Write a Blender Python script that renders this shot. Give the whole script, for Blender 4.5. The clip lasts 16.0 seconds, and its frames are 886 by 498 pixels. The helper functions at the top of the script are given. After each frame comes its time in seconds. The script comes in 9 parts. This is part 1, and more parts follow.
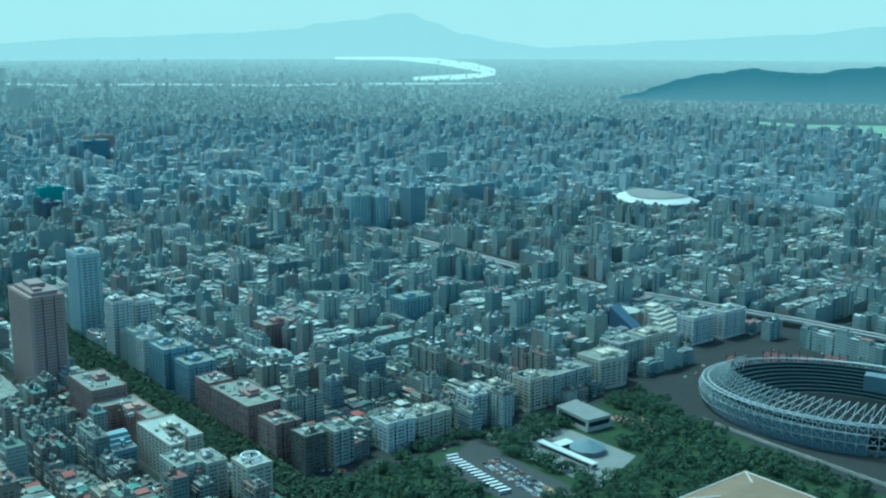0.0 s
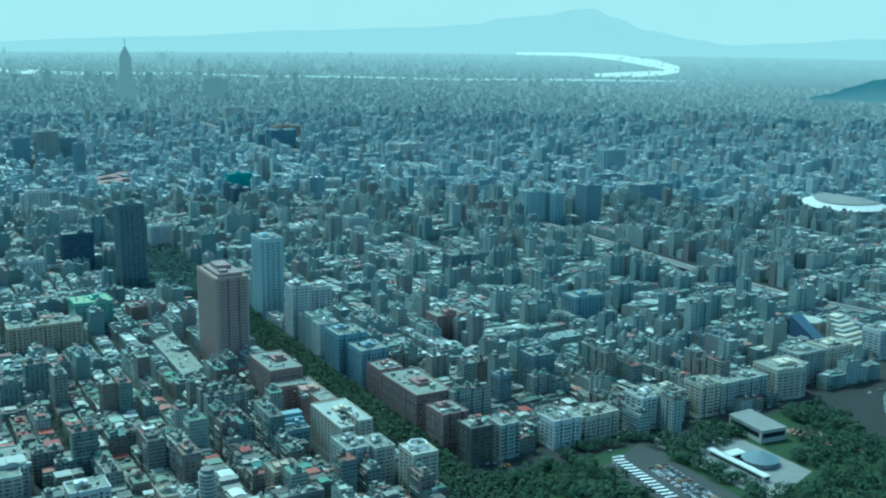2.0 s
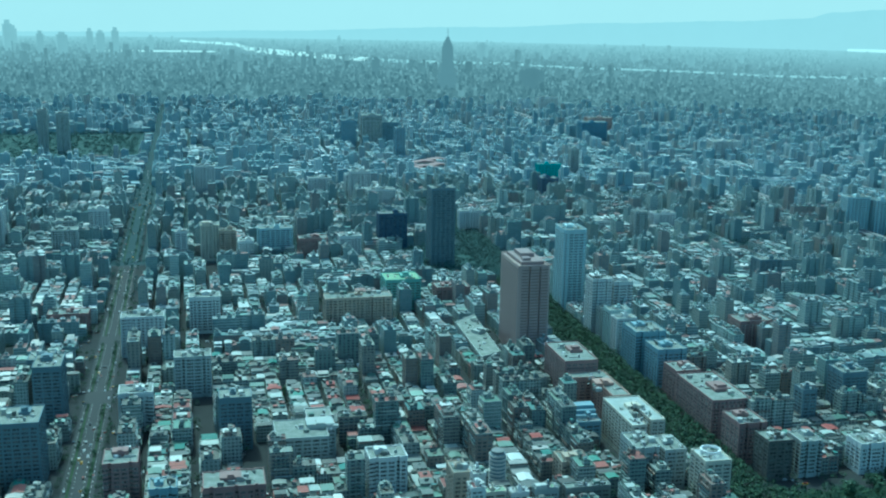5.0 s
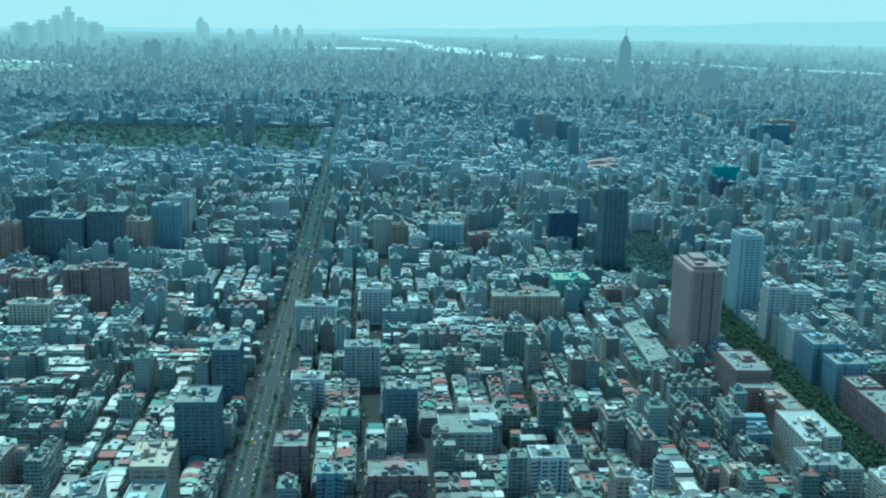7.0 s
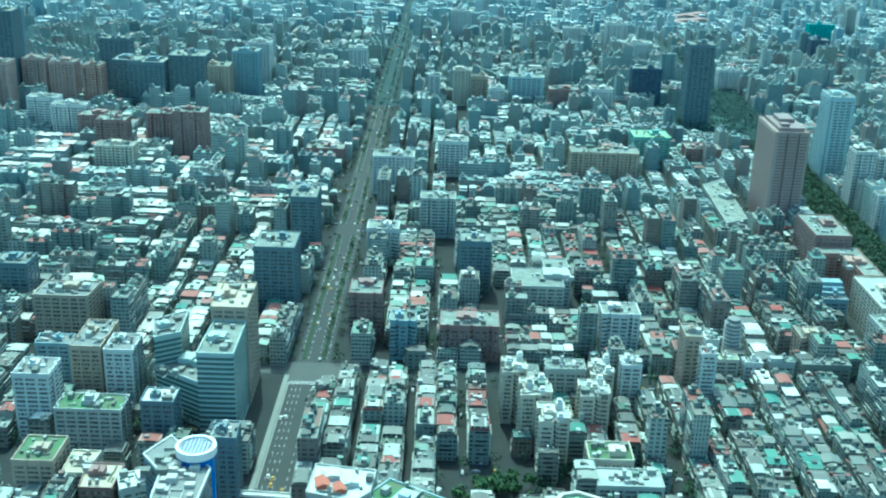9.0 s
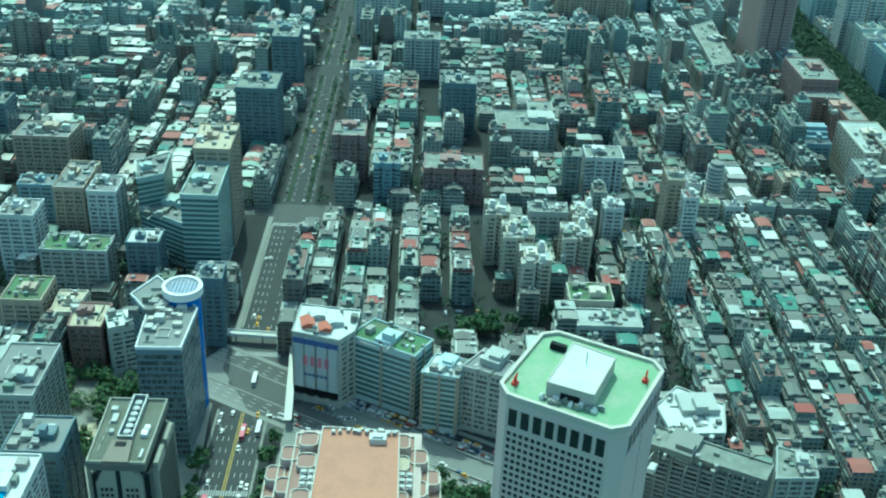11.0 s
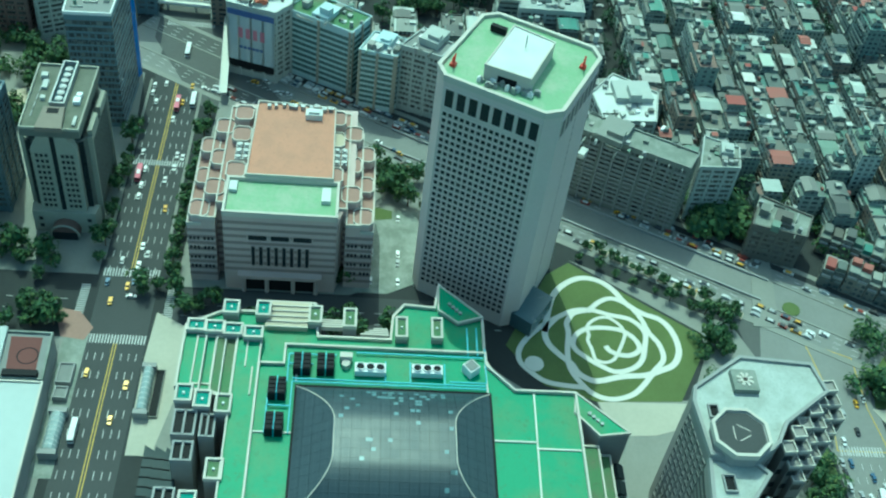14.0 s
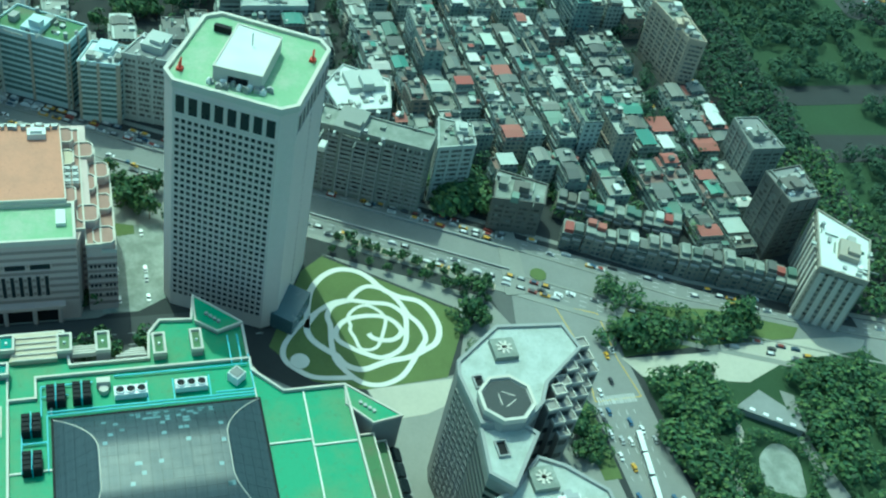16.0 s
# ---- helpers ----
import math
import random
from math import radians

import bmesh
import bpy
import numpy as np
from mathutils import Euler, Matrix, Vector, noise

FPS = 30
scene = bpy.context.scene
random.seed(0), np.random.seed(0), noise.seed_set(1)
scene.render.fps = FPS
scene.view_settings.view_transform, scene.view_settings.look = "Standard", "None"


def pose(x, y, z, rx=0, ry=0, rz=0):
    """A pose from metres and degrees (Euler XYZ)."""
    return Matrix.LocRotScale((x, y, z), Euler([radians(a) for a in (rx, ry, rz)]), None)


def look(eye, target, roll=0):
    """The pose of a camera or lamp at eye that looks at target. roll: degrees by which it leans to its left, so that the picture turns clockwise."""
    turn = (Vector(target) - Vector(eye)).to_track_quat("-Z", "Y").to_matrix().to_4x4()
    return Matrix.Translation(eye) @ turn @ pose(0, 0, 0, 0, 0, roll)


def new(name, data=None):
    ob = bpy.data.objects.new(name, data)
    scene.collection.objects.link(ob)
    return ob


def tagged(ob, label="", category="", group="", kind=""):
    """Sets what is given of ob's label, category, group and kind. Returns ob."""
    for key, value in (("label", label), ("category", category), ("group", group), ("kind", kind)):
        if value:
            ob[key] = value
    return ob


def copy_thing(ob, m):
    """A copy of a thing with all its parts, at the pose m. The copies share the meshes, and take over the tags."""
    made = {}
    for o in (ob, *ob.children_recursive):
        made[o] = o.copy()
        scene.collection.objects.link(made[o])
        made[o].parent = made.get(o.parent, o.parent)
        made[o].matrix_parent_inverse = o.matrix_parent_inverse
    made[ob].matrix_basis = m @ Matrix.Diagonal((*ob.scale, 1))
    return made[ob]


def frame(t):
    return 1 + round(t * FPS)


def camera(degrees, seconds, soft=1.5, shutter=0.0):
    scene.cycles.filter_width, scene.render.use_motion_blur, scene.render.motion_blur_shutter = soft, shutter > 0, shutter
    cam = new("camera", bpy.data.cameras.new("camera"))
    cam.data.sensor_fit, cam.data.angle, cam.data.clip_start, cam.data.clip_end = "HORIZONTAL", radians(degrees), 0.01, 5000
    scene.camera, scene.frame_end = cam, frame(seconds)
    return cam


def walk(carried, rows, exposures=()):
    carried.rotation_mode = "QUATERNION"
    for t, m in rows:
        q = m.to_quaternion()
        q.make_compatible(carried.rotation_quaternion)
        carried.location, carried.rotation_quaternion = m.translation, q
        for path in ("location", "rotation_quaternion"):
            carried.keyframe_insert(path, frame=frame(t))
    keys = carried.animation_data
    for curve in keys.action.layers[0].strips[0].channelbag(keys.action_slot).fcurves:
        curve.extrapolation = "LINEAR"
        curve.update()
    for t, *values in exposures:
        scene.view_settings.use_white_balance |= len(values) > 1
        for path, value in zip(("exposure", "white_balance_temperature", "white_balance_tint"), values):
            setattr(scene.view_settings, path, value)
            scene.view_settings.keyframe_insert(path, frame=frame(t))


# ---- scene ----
cam = camera(44.2, 16.0, soft=2.2)
EYE = (0.0, 0.0, 383.0)
# seconds, then the turn in degrees (rx, ry, rz); the camera turns where it stands
ROWS = [
    (0.0, 78.421, -0.109, 51.424),
    (0.5, 78.332, -0.128, 53.325),
    (1.0, 78.097, -0.345, 55.384),
    (1.5, 78.071, -0.385, 57.840),
    (2.0, 78.136, -0.553, 60.797),
    (2.5, 78.175, -0.633, 63.457),
    (3.0, 77.894, -0.695, 66.103),
    (3.5, 77.695, -1.022, 68.623),
    (4.0, 77.592, -1.139, 71.419),
    (6.5, 77.374, -1.003, 84.188),
    (7.0, 77.268, -1.109, 86.194),
    (7.5, 76.942, -1.259, 88.718),
    (8.0, 75.368, -1.505, 90.331),
    (8.5, 72.334, -1.591, 90.685),
    (9.0, 69.454, -1.717, 90.555),
    (11.5, 58.699, -2.699, 89.806),
    (12.0, 55.658, -3.332, 89.978),
    (12.5, 52.649, -3.960, 90.499),
    (13.0, 49.551, -4.184, 89.952),
    (13.5, 46.795, -5.144, 89.335),
    (14.0, 44.631, -5.964, 88.560),
    (14.5, 43.502, -7.175, 85.599),
    (15.0, 43.572, -8.340, 81.936),
    (15.5, 44.494, -9.387, 78.437),
    (16.0, 46.305, -10.146, 74.356),
]
EXPOSURES = [(0.0, 0.24, 4440, -40), (7.5, 0.27, 4400, -38), (8.5, 0.8, 4640, -40), (9.0, 0.95, 4710, -41), (11.5, 0.48, 5050, -45), (12.5, 0.56, 5120, -46), (14.0, 0.4, 5120, -47), (15.5, 0.5, 5120, -48), (16.0, 0.5, 5120, -48)]
walk(cam, [(t, pose(*EYE, rx, ry, rz)) for t, rx, ry, rz in ROWS], EXPOSURES)

# ---- light ----
SUN_AZ, SUN_EL = 258.0, 60.0
world = bpy.data.worlds.new("world")
scene.world = world
world.use_nodes = True
wn = world.node_tree.nodes
sky = wn.new("ShaderNodeTexSky")
sky.sky_type = "NISHITA"
sky.sun_disc = False
sky.sun_elevation, sky.sun_rotation = radians(SUN_EL), radians(SUN_AZ)
sky.altitude, sky.air_density, sky.dust_density, sky.ozone_density = 380.0, 1.0, 4.0, 1.0
wn["Background"].inputs["Strength"].default_value = 0.15
world.node_tree.links.new(sky.outputs[0], wn["Background"].inputs["Color"])
sun_data = bpy.data.lights.new("sun", "SUN")
sun_data.energy, sun_data.angle, sun_data.color = 2.05, radians(0.6), (1.0, 0.96, 0.88)
sun = new("sun", sun_data)
saz, sel = radians(SUN_AZ), radians(SUN_EL)
sun_dir = Vector((math.sin(saz) * math.cos(sel), math.cos(saz) * math.cos(sel), math.sin(sel)))
sun.matrix_world = look(sun_dir * 500, (0, 0, 0))

# ---- materials ----
class Nodes:
    """A small writer of node materials."""

    def __init__(self, name):
        self.mat = bpy.data.materials.new(name)
        self.mat.use_nodes = True
        self.tree = self.mat.node_tree
        self.bsdf = self.tree.nodes["Principled BSDF"]

    def node(self, kind, **values):
        n = self.tree.nodes.new("ShaderNode" + kind)
        for key, value in values.items():
            if key == "operation":
                n.operation = value
            elif key == "data_type":
                n.data_type = value
            elif key == "blend_type":
                n.blend_type = value
        return n

    def link(self, a, b):
        self.tree.links.new(a, b)

    def put(self, socket, value):
        if isinstance(value, bpy.types.NodeSocket):
            self.link(value, socket)
        else:
            socket.default_value = value

    def math(self, op, a, b=0.0, c=0.0):
        n = self.node("Math", operation=op)
        for i, v in enumerate((a, b, c)):
            self.put(n.inputs[i], v)
        return n.outputs[0]

    def mix(self, fac, a, b, blend="MIX"):
        n = self.tree.nodes.new("ShaderNodeMix")
        n.data_type, n.blend_type = "RGBA", blend
        self.put(n.inputs[0], fac)
        self.put(n.inputs[6], a)
        self.put(n.inputs[7], b)
        return n.outputs[2]

    def blend(self, fac, a, b):
        n = self.tree.nodes.new("ShaderNodeMix")
        n.data_type = "FLOAT"
        self.put(n.inputs[0], fac)
        self.put(n.inputs[2], a)
        self.put(n.inputs[3], b)
        return n.outputs[0]

    def noise(self, scale, detail=3.0, vector=None, rough=0.55):
        n = self.node("TexNoise")
        n.inputs["Scale"].default_value, n.inputs["Detail"].default_value = scale, detail
        n.inputs["Roughness"].default_value = rough
        self.link(vector or self.position(), n.inputs["Vector"])
        return n.outputs[0]

    def position(self):
        return self.geometry().outputs["Position"]

    def geometry(self):
        found = [n for n in self.tree.nodes if n.bl_idname == "ShaderNodeNewGeometry"]
        return found[0] if found else self.node("NewGeometry")

    def ramp(self, fac, stops, constant=False):
        n = self.node("ValToRGB")
        n.color_ramp.interpolation = "CONSTANT" if constant else "LINEAR"
        while len(n.color_ramp.elements) < len(stops):
            n.color_ramp.elements.new(0.5)
        for e, (p, c) in zip(n.color_ramp.elements, stops):
            e.position = p
            e.color = (*c, 1) if len(c) == 3 else c
        self.put(n.inputs[0], fac)
        return n.outputs[0]

    def palette(self, fac, colours):
        return self.ramp(fac, [(i / len(colours), c) for i, c in enumerate(colours)], True)

    def bump(self, height, strength=0.3, distance=0.05):
        n = self.node("Bump")
        n.inputs["Strength"].default_value, n.inputs["Distance"].default_value = strength, distance
        self.link(height, n.inputs["Height"])
        self.link(n.outputs[0], self.bsdf.inputs["Normal"])

    def finish(self, colour, rough=0.8, metal=0.0, spec=0.4):
        b = self.bsdf.inputs
        self.put(b["Base Color"], colour if isinstance(colour, bpy.types.NodeSocket) else (*colour, 1))
        self.put(b["Roughness"], rough)
        self.put(b["Metallic"], metal)
        self.put(b["Specular IOR Level"], spec)
        return self.mat


def plain(name, colour, rough=0.75, metal=0.0, grain=1.5, amount=0.25, big=0.05, spec=0.4):
    """A surface of one colour with grain and larger stains."""
    m = Nodes(name)
    fine = m.noise(grain, 4.0)
    stain = m.noise(big, 3.0)
    c = m.mix(m.math("MULTIPLY", fine, amount), (*colour, 1), (*[v * 0.55 for v in colour], 1))
    c = m.mix(m.math("MULTIPLY", stain, amount), c, (*[min(v * 1.5, 0.95) for v in colour], 1))
    m.bump(fine, 0.2, 0.03)
    return m.finish(c, m.math("ADD", m.math("MULTIPLY", fine, 0.2), rough - 0.1), metal, spec)


def patched(name, colour, other, scale=0.05, share=0.5, rough=0.7, grain=0.7):
    """A coat of one colour worn through to another in broad patches and small spots."""
    m = Nodes(name)
    broad = m.ramp(m.noise(scale, 5.0, rough=0.65), [(0.6 - share * 0.3, (0, 0, 0)), (0.72 - share * 0.15, (1, 1, 1))])
    spots = m.ramp(m.noise(scale * 9, 4.0, rough=0.7), [(0.56, (0, 0, 0)), (0.7, (1, 1, 1))])
    c = m.mix(m.math("MULTIPLY", broad, 0.8), (*colour, 1), (*other, 1))
    c = m.mix(m.math("MULTIPLY", spots, 0.5), c, (*[v * 0.6 for v in other], 1))
    fine = m.noise(grain, 4.0)
    c = m.mix(m.math("MULTIPLY", fine, 0.35), c, (*[v * 0.6 for v in colour], 1))
    m.bump(fine, 0.2, 0.03)
    return m.finish(c, rough)


def seamed_glass(name, colour, step=2.1):
    """Dark roof glass with thin seams between its panes."""
    m = Nodes(name)
    sep = m.node("SeparateXYZ")
    m.link(m.position(), sep.inputs[0])
    edge = None
    for i in (0, 1):
        line = m.math("LESS_THAN", m.math("FRACT", m.math("DIVIDE", sep.outputs[i], step)), 0.07)
        edge = line if edge is None else m.math("MAXIMUM", edge, line)
    pick = m.node("ObjectInfo").outputs["Random"]
    c = m.mix(m.math("MULTIPLY", pick, 0.35), (*colour, 1), (*[v * 1.7 for v in colour], 1))
    c = m.mix(m.math("MULTIPLY", m.noise(0.12, 3.0), 0.4), c, (*[v * 0.6 for v in colour], 1))
    c = m.mix(m.math("MULTIPLY", edge, 0.22), c, (0.14, 0.16, 0.17, 1))
    return m.finish(c, m.math("ADD", m.math("MULTIPLY", pick, 0.06), 0.4), 0.0, 0.6)


def random_paint(name, colours, rough=0.8, by_object=False, grain=0.7, wear=0.5, metal=0.0):
    """Paint that differs from piece to piece, with stains and wear."""
    m = Nodes(name)
    pick = m.node("ObjectInfo").outputs["Random"] if by_object else m.geometry().outputs["Random Per Island"]
    c = m.palette(pick, [(*v, 1) for v in colours])
    stain = m.noise(grain * 0.3, 4.0)
    c = m.mix(m.math("MULTIPLY", m.math("SUBTRACT", stain, 0.3), wear), c, (0.13, 0.12, 0.1, 1))
    c = m.mix(m.math("MULTIPLY", m.noise(grain * 4, 2.0), 0.3), c, (0.5, 0.5, 0.48, 1), "OVERLAY")
    return m.finish(c, rough, metal)


def facade(name, colours, glass=(0.055, 0.075, 0.085), bay=3.4, storey=3.2, win=(0.18, 0.82), tall=(0.28, 0.8), by_object=False, wear=0.35, band=0.0):
    """Plastered or tiled wall with rows of windows, storey by storey, along the wall's own run."""
    m = Nodes(name)
    geo = m.geometry()
    cross = m.node("VectorMath", operation="CROSS_PRODUCT")
    cross.inputs[1].default_value = (0, 0, 1)
    m.link(geo.outputs["True Normal"], cross.inputs[0])
    dot = m.node("VectorMath", operation="DOT_PRODUCT")
    m.link(cross.outputs[0], dot.inputs[0])
    m.link(geo.outputs["Position"], dot.inputs[1])
    sep = m.node("SeparateXYZ")
    m.link(geo.outputs["Position"], sep.inputs[0])
    pick = m.node("ObjectInfo").outputs["Random"] if by_object else geo.outputs["Random Per Island"]
    u = m.math("DIVIDE", m.math("ADD", dot.outputs["Value"], m.math("MULTIPLY", pick, 50)), m.math("MULTIPLY", m.math("ADD", pick, 0.6), bay * 0.9))
    v = m.math("DIVIDE", sep.outputs[2], storey)
    fu, fv = m.math("FRACT", u), m.math("FRACT", v)

    def inside(x, lo, hi):
        return m.math("MULTIPLY", m.math("GREATER_THAN", x, lo), m.math("LESS_THAN", x, hi))

    lean = m.math("MULTIPLY", m.math("SUBTRACT", m.math("FRACT", m.math("MULTIPLY", pick, 17.7)), 0.5), 0.2)
    across = m.math("MULTIPLY", m.math("GREATER_THAN", fu, m.math("ADD", win[0], lean)), m.math("LESS_THAN", fu, m.math("SUBTRACT", win[1], lean)))
    mask = m.math("MULTIPLY", across, inside(fv, *tall))
    cell = m.node("CombineXYZ")
    m.link(m.math("FLOOR", u), cell.inputs[0])
    m.link(m.math("FLOOR", v), cell.inputs[1])
    m.link(pick, cell.inputs[2])
    white = m.node("TexWhiteNoise")
    m.link(cell.outputs[0], white.inputs["Vector"])
    lit = white.outputs["Value"]
    wall = m.palette(m.math("FRACT", m.math("MULTIPLY", pick, 7.31)), [(*c, 1) for c in colours])
    stain = m.noise(0.25, 4.0)
    wall = m.mix(m.math("MULTIPLY", m.math("SUBTRACT", stain, 0.25), wear), wall, (0.16, 0.15, 0.13, 1))
    if band:
        wall = m.mix(m.math("MULTIPLY", m.math("LESS_THAN", fv, 0.22), band), wall, (0.6, 0.6, 0.57, 1))
    pane = m.mix(m.math("MULTIPLY", m.math("POWER", lit, 2.0), 0.55), (*glass, 1), (0.34, 0.35, 0.33, 1))
    wall = m.mix(m.math("MULTIPLY", m.math("LESS_THAN", fv, 0.09), 0.35), wall, (0.12, 0.12, 0.11, 1))
    colour = m.mix(mask, wall, pane)
    return m.finish(colour, m.blend(mask, 0.85, 0.25), 0.0, 0.4)


WALL_PAINTS = [(0.34, 0.37, 0.33), (0.46, 0.48, 0.42), (0.28, 0.31, 0.28), (0.24, 0.19, 0.155), (0.5, 0.53, 0.48), (0.22, 0.27, 0.25), (0.32, 0.3, 0.25), (0.4, 0.43, 0.38), (0.2, 0.24, 0.22), (0.33, 0.37, 0.34)]
# the FAR and MID colours carry distance haze: bluer, with less contrast
FAR_HAZE_PAINTS = [(0.62, 0.67, 0.66), (0.44, 0.43, 0.4), (0.23, 0.33, 0.38), (0.34, 0.43, 0.45), (0.39, 0.48, 0.49), (0.3, 0.39, 0.41), (0.36, 0.4, 0.41), (0.47, 0.54, 0.55), (0.27, 0.36, 0.39)]
MID_HAZE_PAINTS = [(0.31, 0.38, 0.36), (0.4, 0.45, 0.41), (0.25, 0.32, 0.31), (0.27, 0.24, 0.22), (0.5, 0.55, 0.5), (0.2, 0.27, 0.28), (0.34, 0.36, 0.31), (0.37, 0.43, 0.4)]
FAR_HAZE_ROOFS = [(0.74, 0.77, 0.75), (0.25, 0.36, 0.35), (0.2, 0.27, 0.3), (0.27, 0.35, 0.38), (0.38, 0.45, 0.47), (0.24, 0.32, 0.34), (0.32, 0.38, 0.4), (0.52, 0.58, 0.58), (0.22, 0.29, 0.32)]
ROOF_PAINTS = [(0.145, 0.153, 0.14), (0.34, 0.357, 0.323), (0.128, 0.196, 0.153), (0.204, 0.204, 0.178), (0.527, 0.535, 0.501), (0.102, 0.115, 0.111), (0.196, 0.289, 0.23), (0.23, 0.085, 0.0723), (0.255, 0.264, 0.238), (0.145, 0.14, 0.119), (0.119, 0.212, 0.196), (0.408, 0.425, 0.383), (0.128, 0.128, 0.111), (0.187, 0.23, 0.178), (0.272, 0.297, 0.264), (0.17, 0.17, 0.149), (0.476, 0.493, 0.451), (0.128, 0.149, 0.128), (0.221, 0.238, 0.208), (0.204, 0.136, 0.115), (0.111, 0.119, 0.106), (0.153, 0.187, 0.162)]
MID_HAZE_ROOFS = [(0.26, 0.29, 0.29), (0.4, 0.44, 0.44), (0.2, 0.27, 0.26), (0.32, 0.35, 0.35), (0.55, 0.59, 0.58), (0.18, 0.22, 0.23), (0.22, 0.32, 0.29), (0.3, 0.18, 0.16), (0.3, 0.33, 0.33)]
M = {}
M["asphalt"] = plain("asphalt", (0.072, 0.075, 0.075), 0.9, grain=0.8, amount=0.5, big=0.03, spec=0.12)
M["pavement"] = plain("pavement", (0.24, 0.24, 0.215), 0.85, grain=0.6, amount=0.5, big=0.04)
M["lane"] = plain("lane_surface", (0.045, 0.048, 0.048), 0.9, grain=0.4, amount=0.6, big=0.05, spec=0.12)
# asphalt with blue distance haze mixed into its colour
M["haze_lane"] = plain("far_street_floor", (0.06, 0.085, 0.09), 0.95, grain=0.05, amount=0.5, big=0.01, spec=0.1)
M["junction"] = plain("junction_asphalt", (0.11, 0.112, 0.108), 0.9, grain=0.5, amount=0.5, big=0.08, spec=0.15)
M["marking"] = plain("road_paint", (0.46, 0.46, 0.44), 0.75, grain=0.8, amount=0.5)
M["yellow_marking"] = plain("yellow_road_paint", (0.5, 0.36, 0.08), 0.7)
M["grass"] = plain("grass", (0.105, 0.135, 0.045), 0.9, grain=0.6, amount=0.7, big=0.06)
M["house_wall"] = facade("house_wall", WALL_PAINTS)
# window glass is paled here too, as haze would pale it
M["far_wall"] = facade("far_wall", FAR_HAZE_PAINTS, (0.25, 0.32, 0.34), 4.0, 3.4)
M["mid_wall"] = facade("mid_wall", MID_HAZE_PAINTS, (0.16, 0.2, 0.21), 3.8, 3.3, win=(0.1, 0.9), tall=(0.36, 0.8))
SHEETS = [(0.62, 0.64, 0.6), (0.14, 0.15, 0.14), (0.2, 0.27, 0.22), (0.24, 0.25, 0.225), (0.1, 0.105, 0.1), (0.12, 0.26, 0.2), (0.17, 0.175, 0.16), (0.5, 0.53, 0.48), (0.27, 0.06, 0.05), (0.09, 0.15, 0.12), (0.3, 0.31, 0.27), (0.13, 0.135, 0.125), (0.08, 0.21, 0.17), (0.21, 0.21, 0.19), (0.12, 0.12, 0.11), (0.3, 0.1, 0.08), (0.15, 0.16, 0.15), (0.42, 0.46, 0.42), (0.11, 0.13, 0.12), (0.18, 0.2, 0.18)]
PALE_SHEETS = [(0.66, 0.65, 0.6), (0.48, 0.54, 0.46), (0.56, 0.54, 0.49), (0.42, 0.41, 0.38), (0.6, 0.57, 0.5), (0.36, 0.46, 0.38), (0.34, 0.15, 0.13), (0.52, 0.5, 0.45), (0.27, 0.27, 0.25), (0.7, 0.69, 0.65)]
M["pale_sheet"] = random_paint("pale_sheet_roof", PALE_SHEETS, 0.6, wear=0.4)
M["sheet"] = random_paint("sheet_metal_roof", SHEETS, 0.6, wear=0.45)
# the next three roof coats have distance haze in their colour
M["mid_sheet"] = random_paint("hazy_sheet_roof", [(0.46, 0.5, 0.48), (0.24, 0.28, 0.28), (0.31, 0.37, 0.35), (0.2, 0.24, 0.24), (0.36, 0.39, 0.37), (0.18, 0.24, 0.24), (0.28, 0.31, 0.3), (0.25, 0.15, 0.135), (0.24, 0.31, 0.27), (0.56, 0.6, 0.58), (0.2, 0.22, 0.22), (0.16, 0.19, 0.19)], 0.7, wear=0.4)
M["mid_roof"] = random_paint("mid_roof", MID_HAZE_ROOFS, 0.75, wear=0.4)
M["far_roof"] = random_paint("far_roof", FAR_HAZE_ROOFS, 0.75, wear=0.3)
M["house_wall_single"] = facade("house_wall_single", WALL_PAINTS, by_object=True)
M["house_roof"] = random_paint("house_roof", ROOF_PAINTS, 0.7)
SINGLE_ROOFS = [(0.128, 0.136, 0.124), (0.104, 0.16, 0.128), (0.176, 0.176, 0.16), (0.4, 0.408, 0.376), (0.088, 0.096, 0.092), (0.144, 0.216, 0.176), (0.192, 0.072, 0.064), (0.208, 0.216, 0.196), (0.12, 0.116, 0.1), (0.104, 0.168, 0.16), (0.288, 0.304, 0.272), (0.112, 0.112, 0.096), (0.152, 0.184, 0.144), (0.136, 0.136, 0.12), (0.096, 0.12, 0.104), (0.168, 0.12, 0.104)]
M["house_roof_single"] = random_paint("house_roof_single", SINGLE_ROOFS, 0.75, True, wear=0.7)
M["sheet_single"] = random_paint("sheet_metal_roof_single", SHEETS, 0.6, True, wear=0.55)
M["clutter"] = random_paint("roof_clutter", [(0.3, 0.31, 0.28), (0.18, 0.19, 0.17), (0.42, 0.44, 0.4), (0.25, 0.27, 0.24), (0.55, 0.56, 0.52), (0.14, 0.15, 0.14), (0.2, 0.27, 0.22), (0.36, 0.36, 0.33)], 0.75)
M["steel"] = plain("dull_steel", (0.33, 0.34, 0.34), 0.55, 0.4)
M["white_paint"] = plain("white_paint", (0.78, 0.78, 0.76), 0.6, amount=0.15)
M["cream_paint"] = plain("cream_paint", (0.52, 0.49, 0.43), 0.7, amount=0.35)
M["dark_metal"] = plain("dark_metal", (0.012, 0.013, 0.015), 0.7, 0.0, spec=0.2)
M["pane"] = plain("window_pane", (0.018, 0.026, 0.03), 0.3, amount=0.4, grain=0.3, spec=0.25)
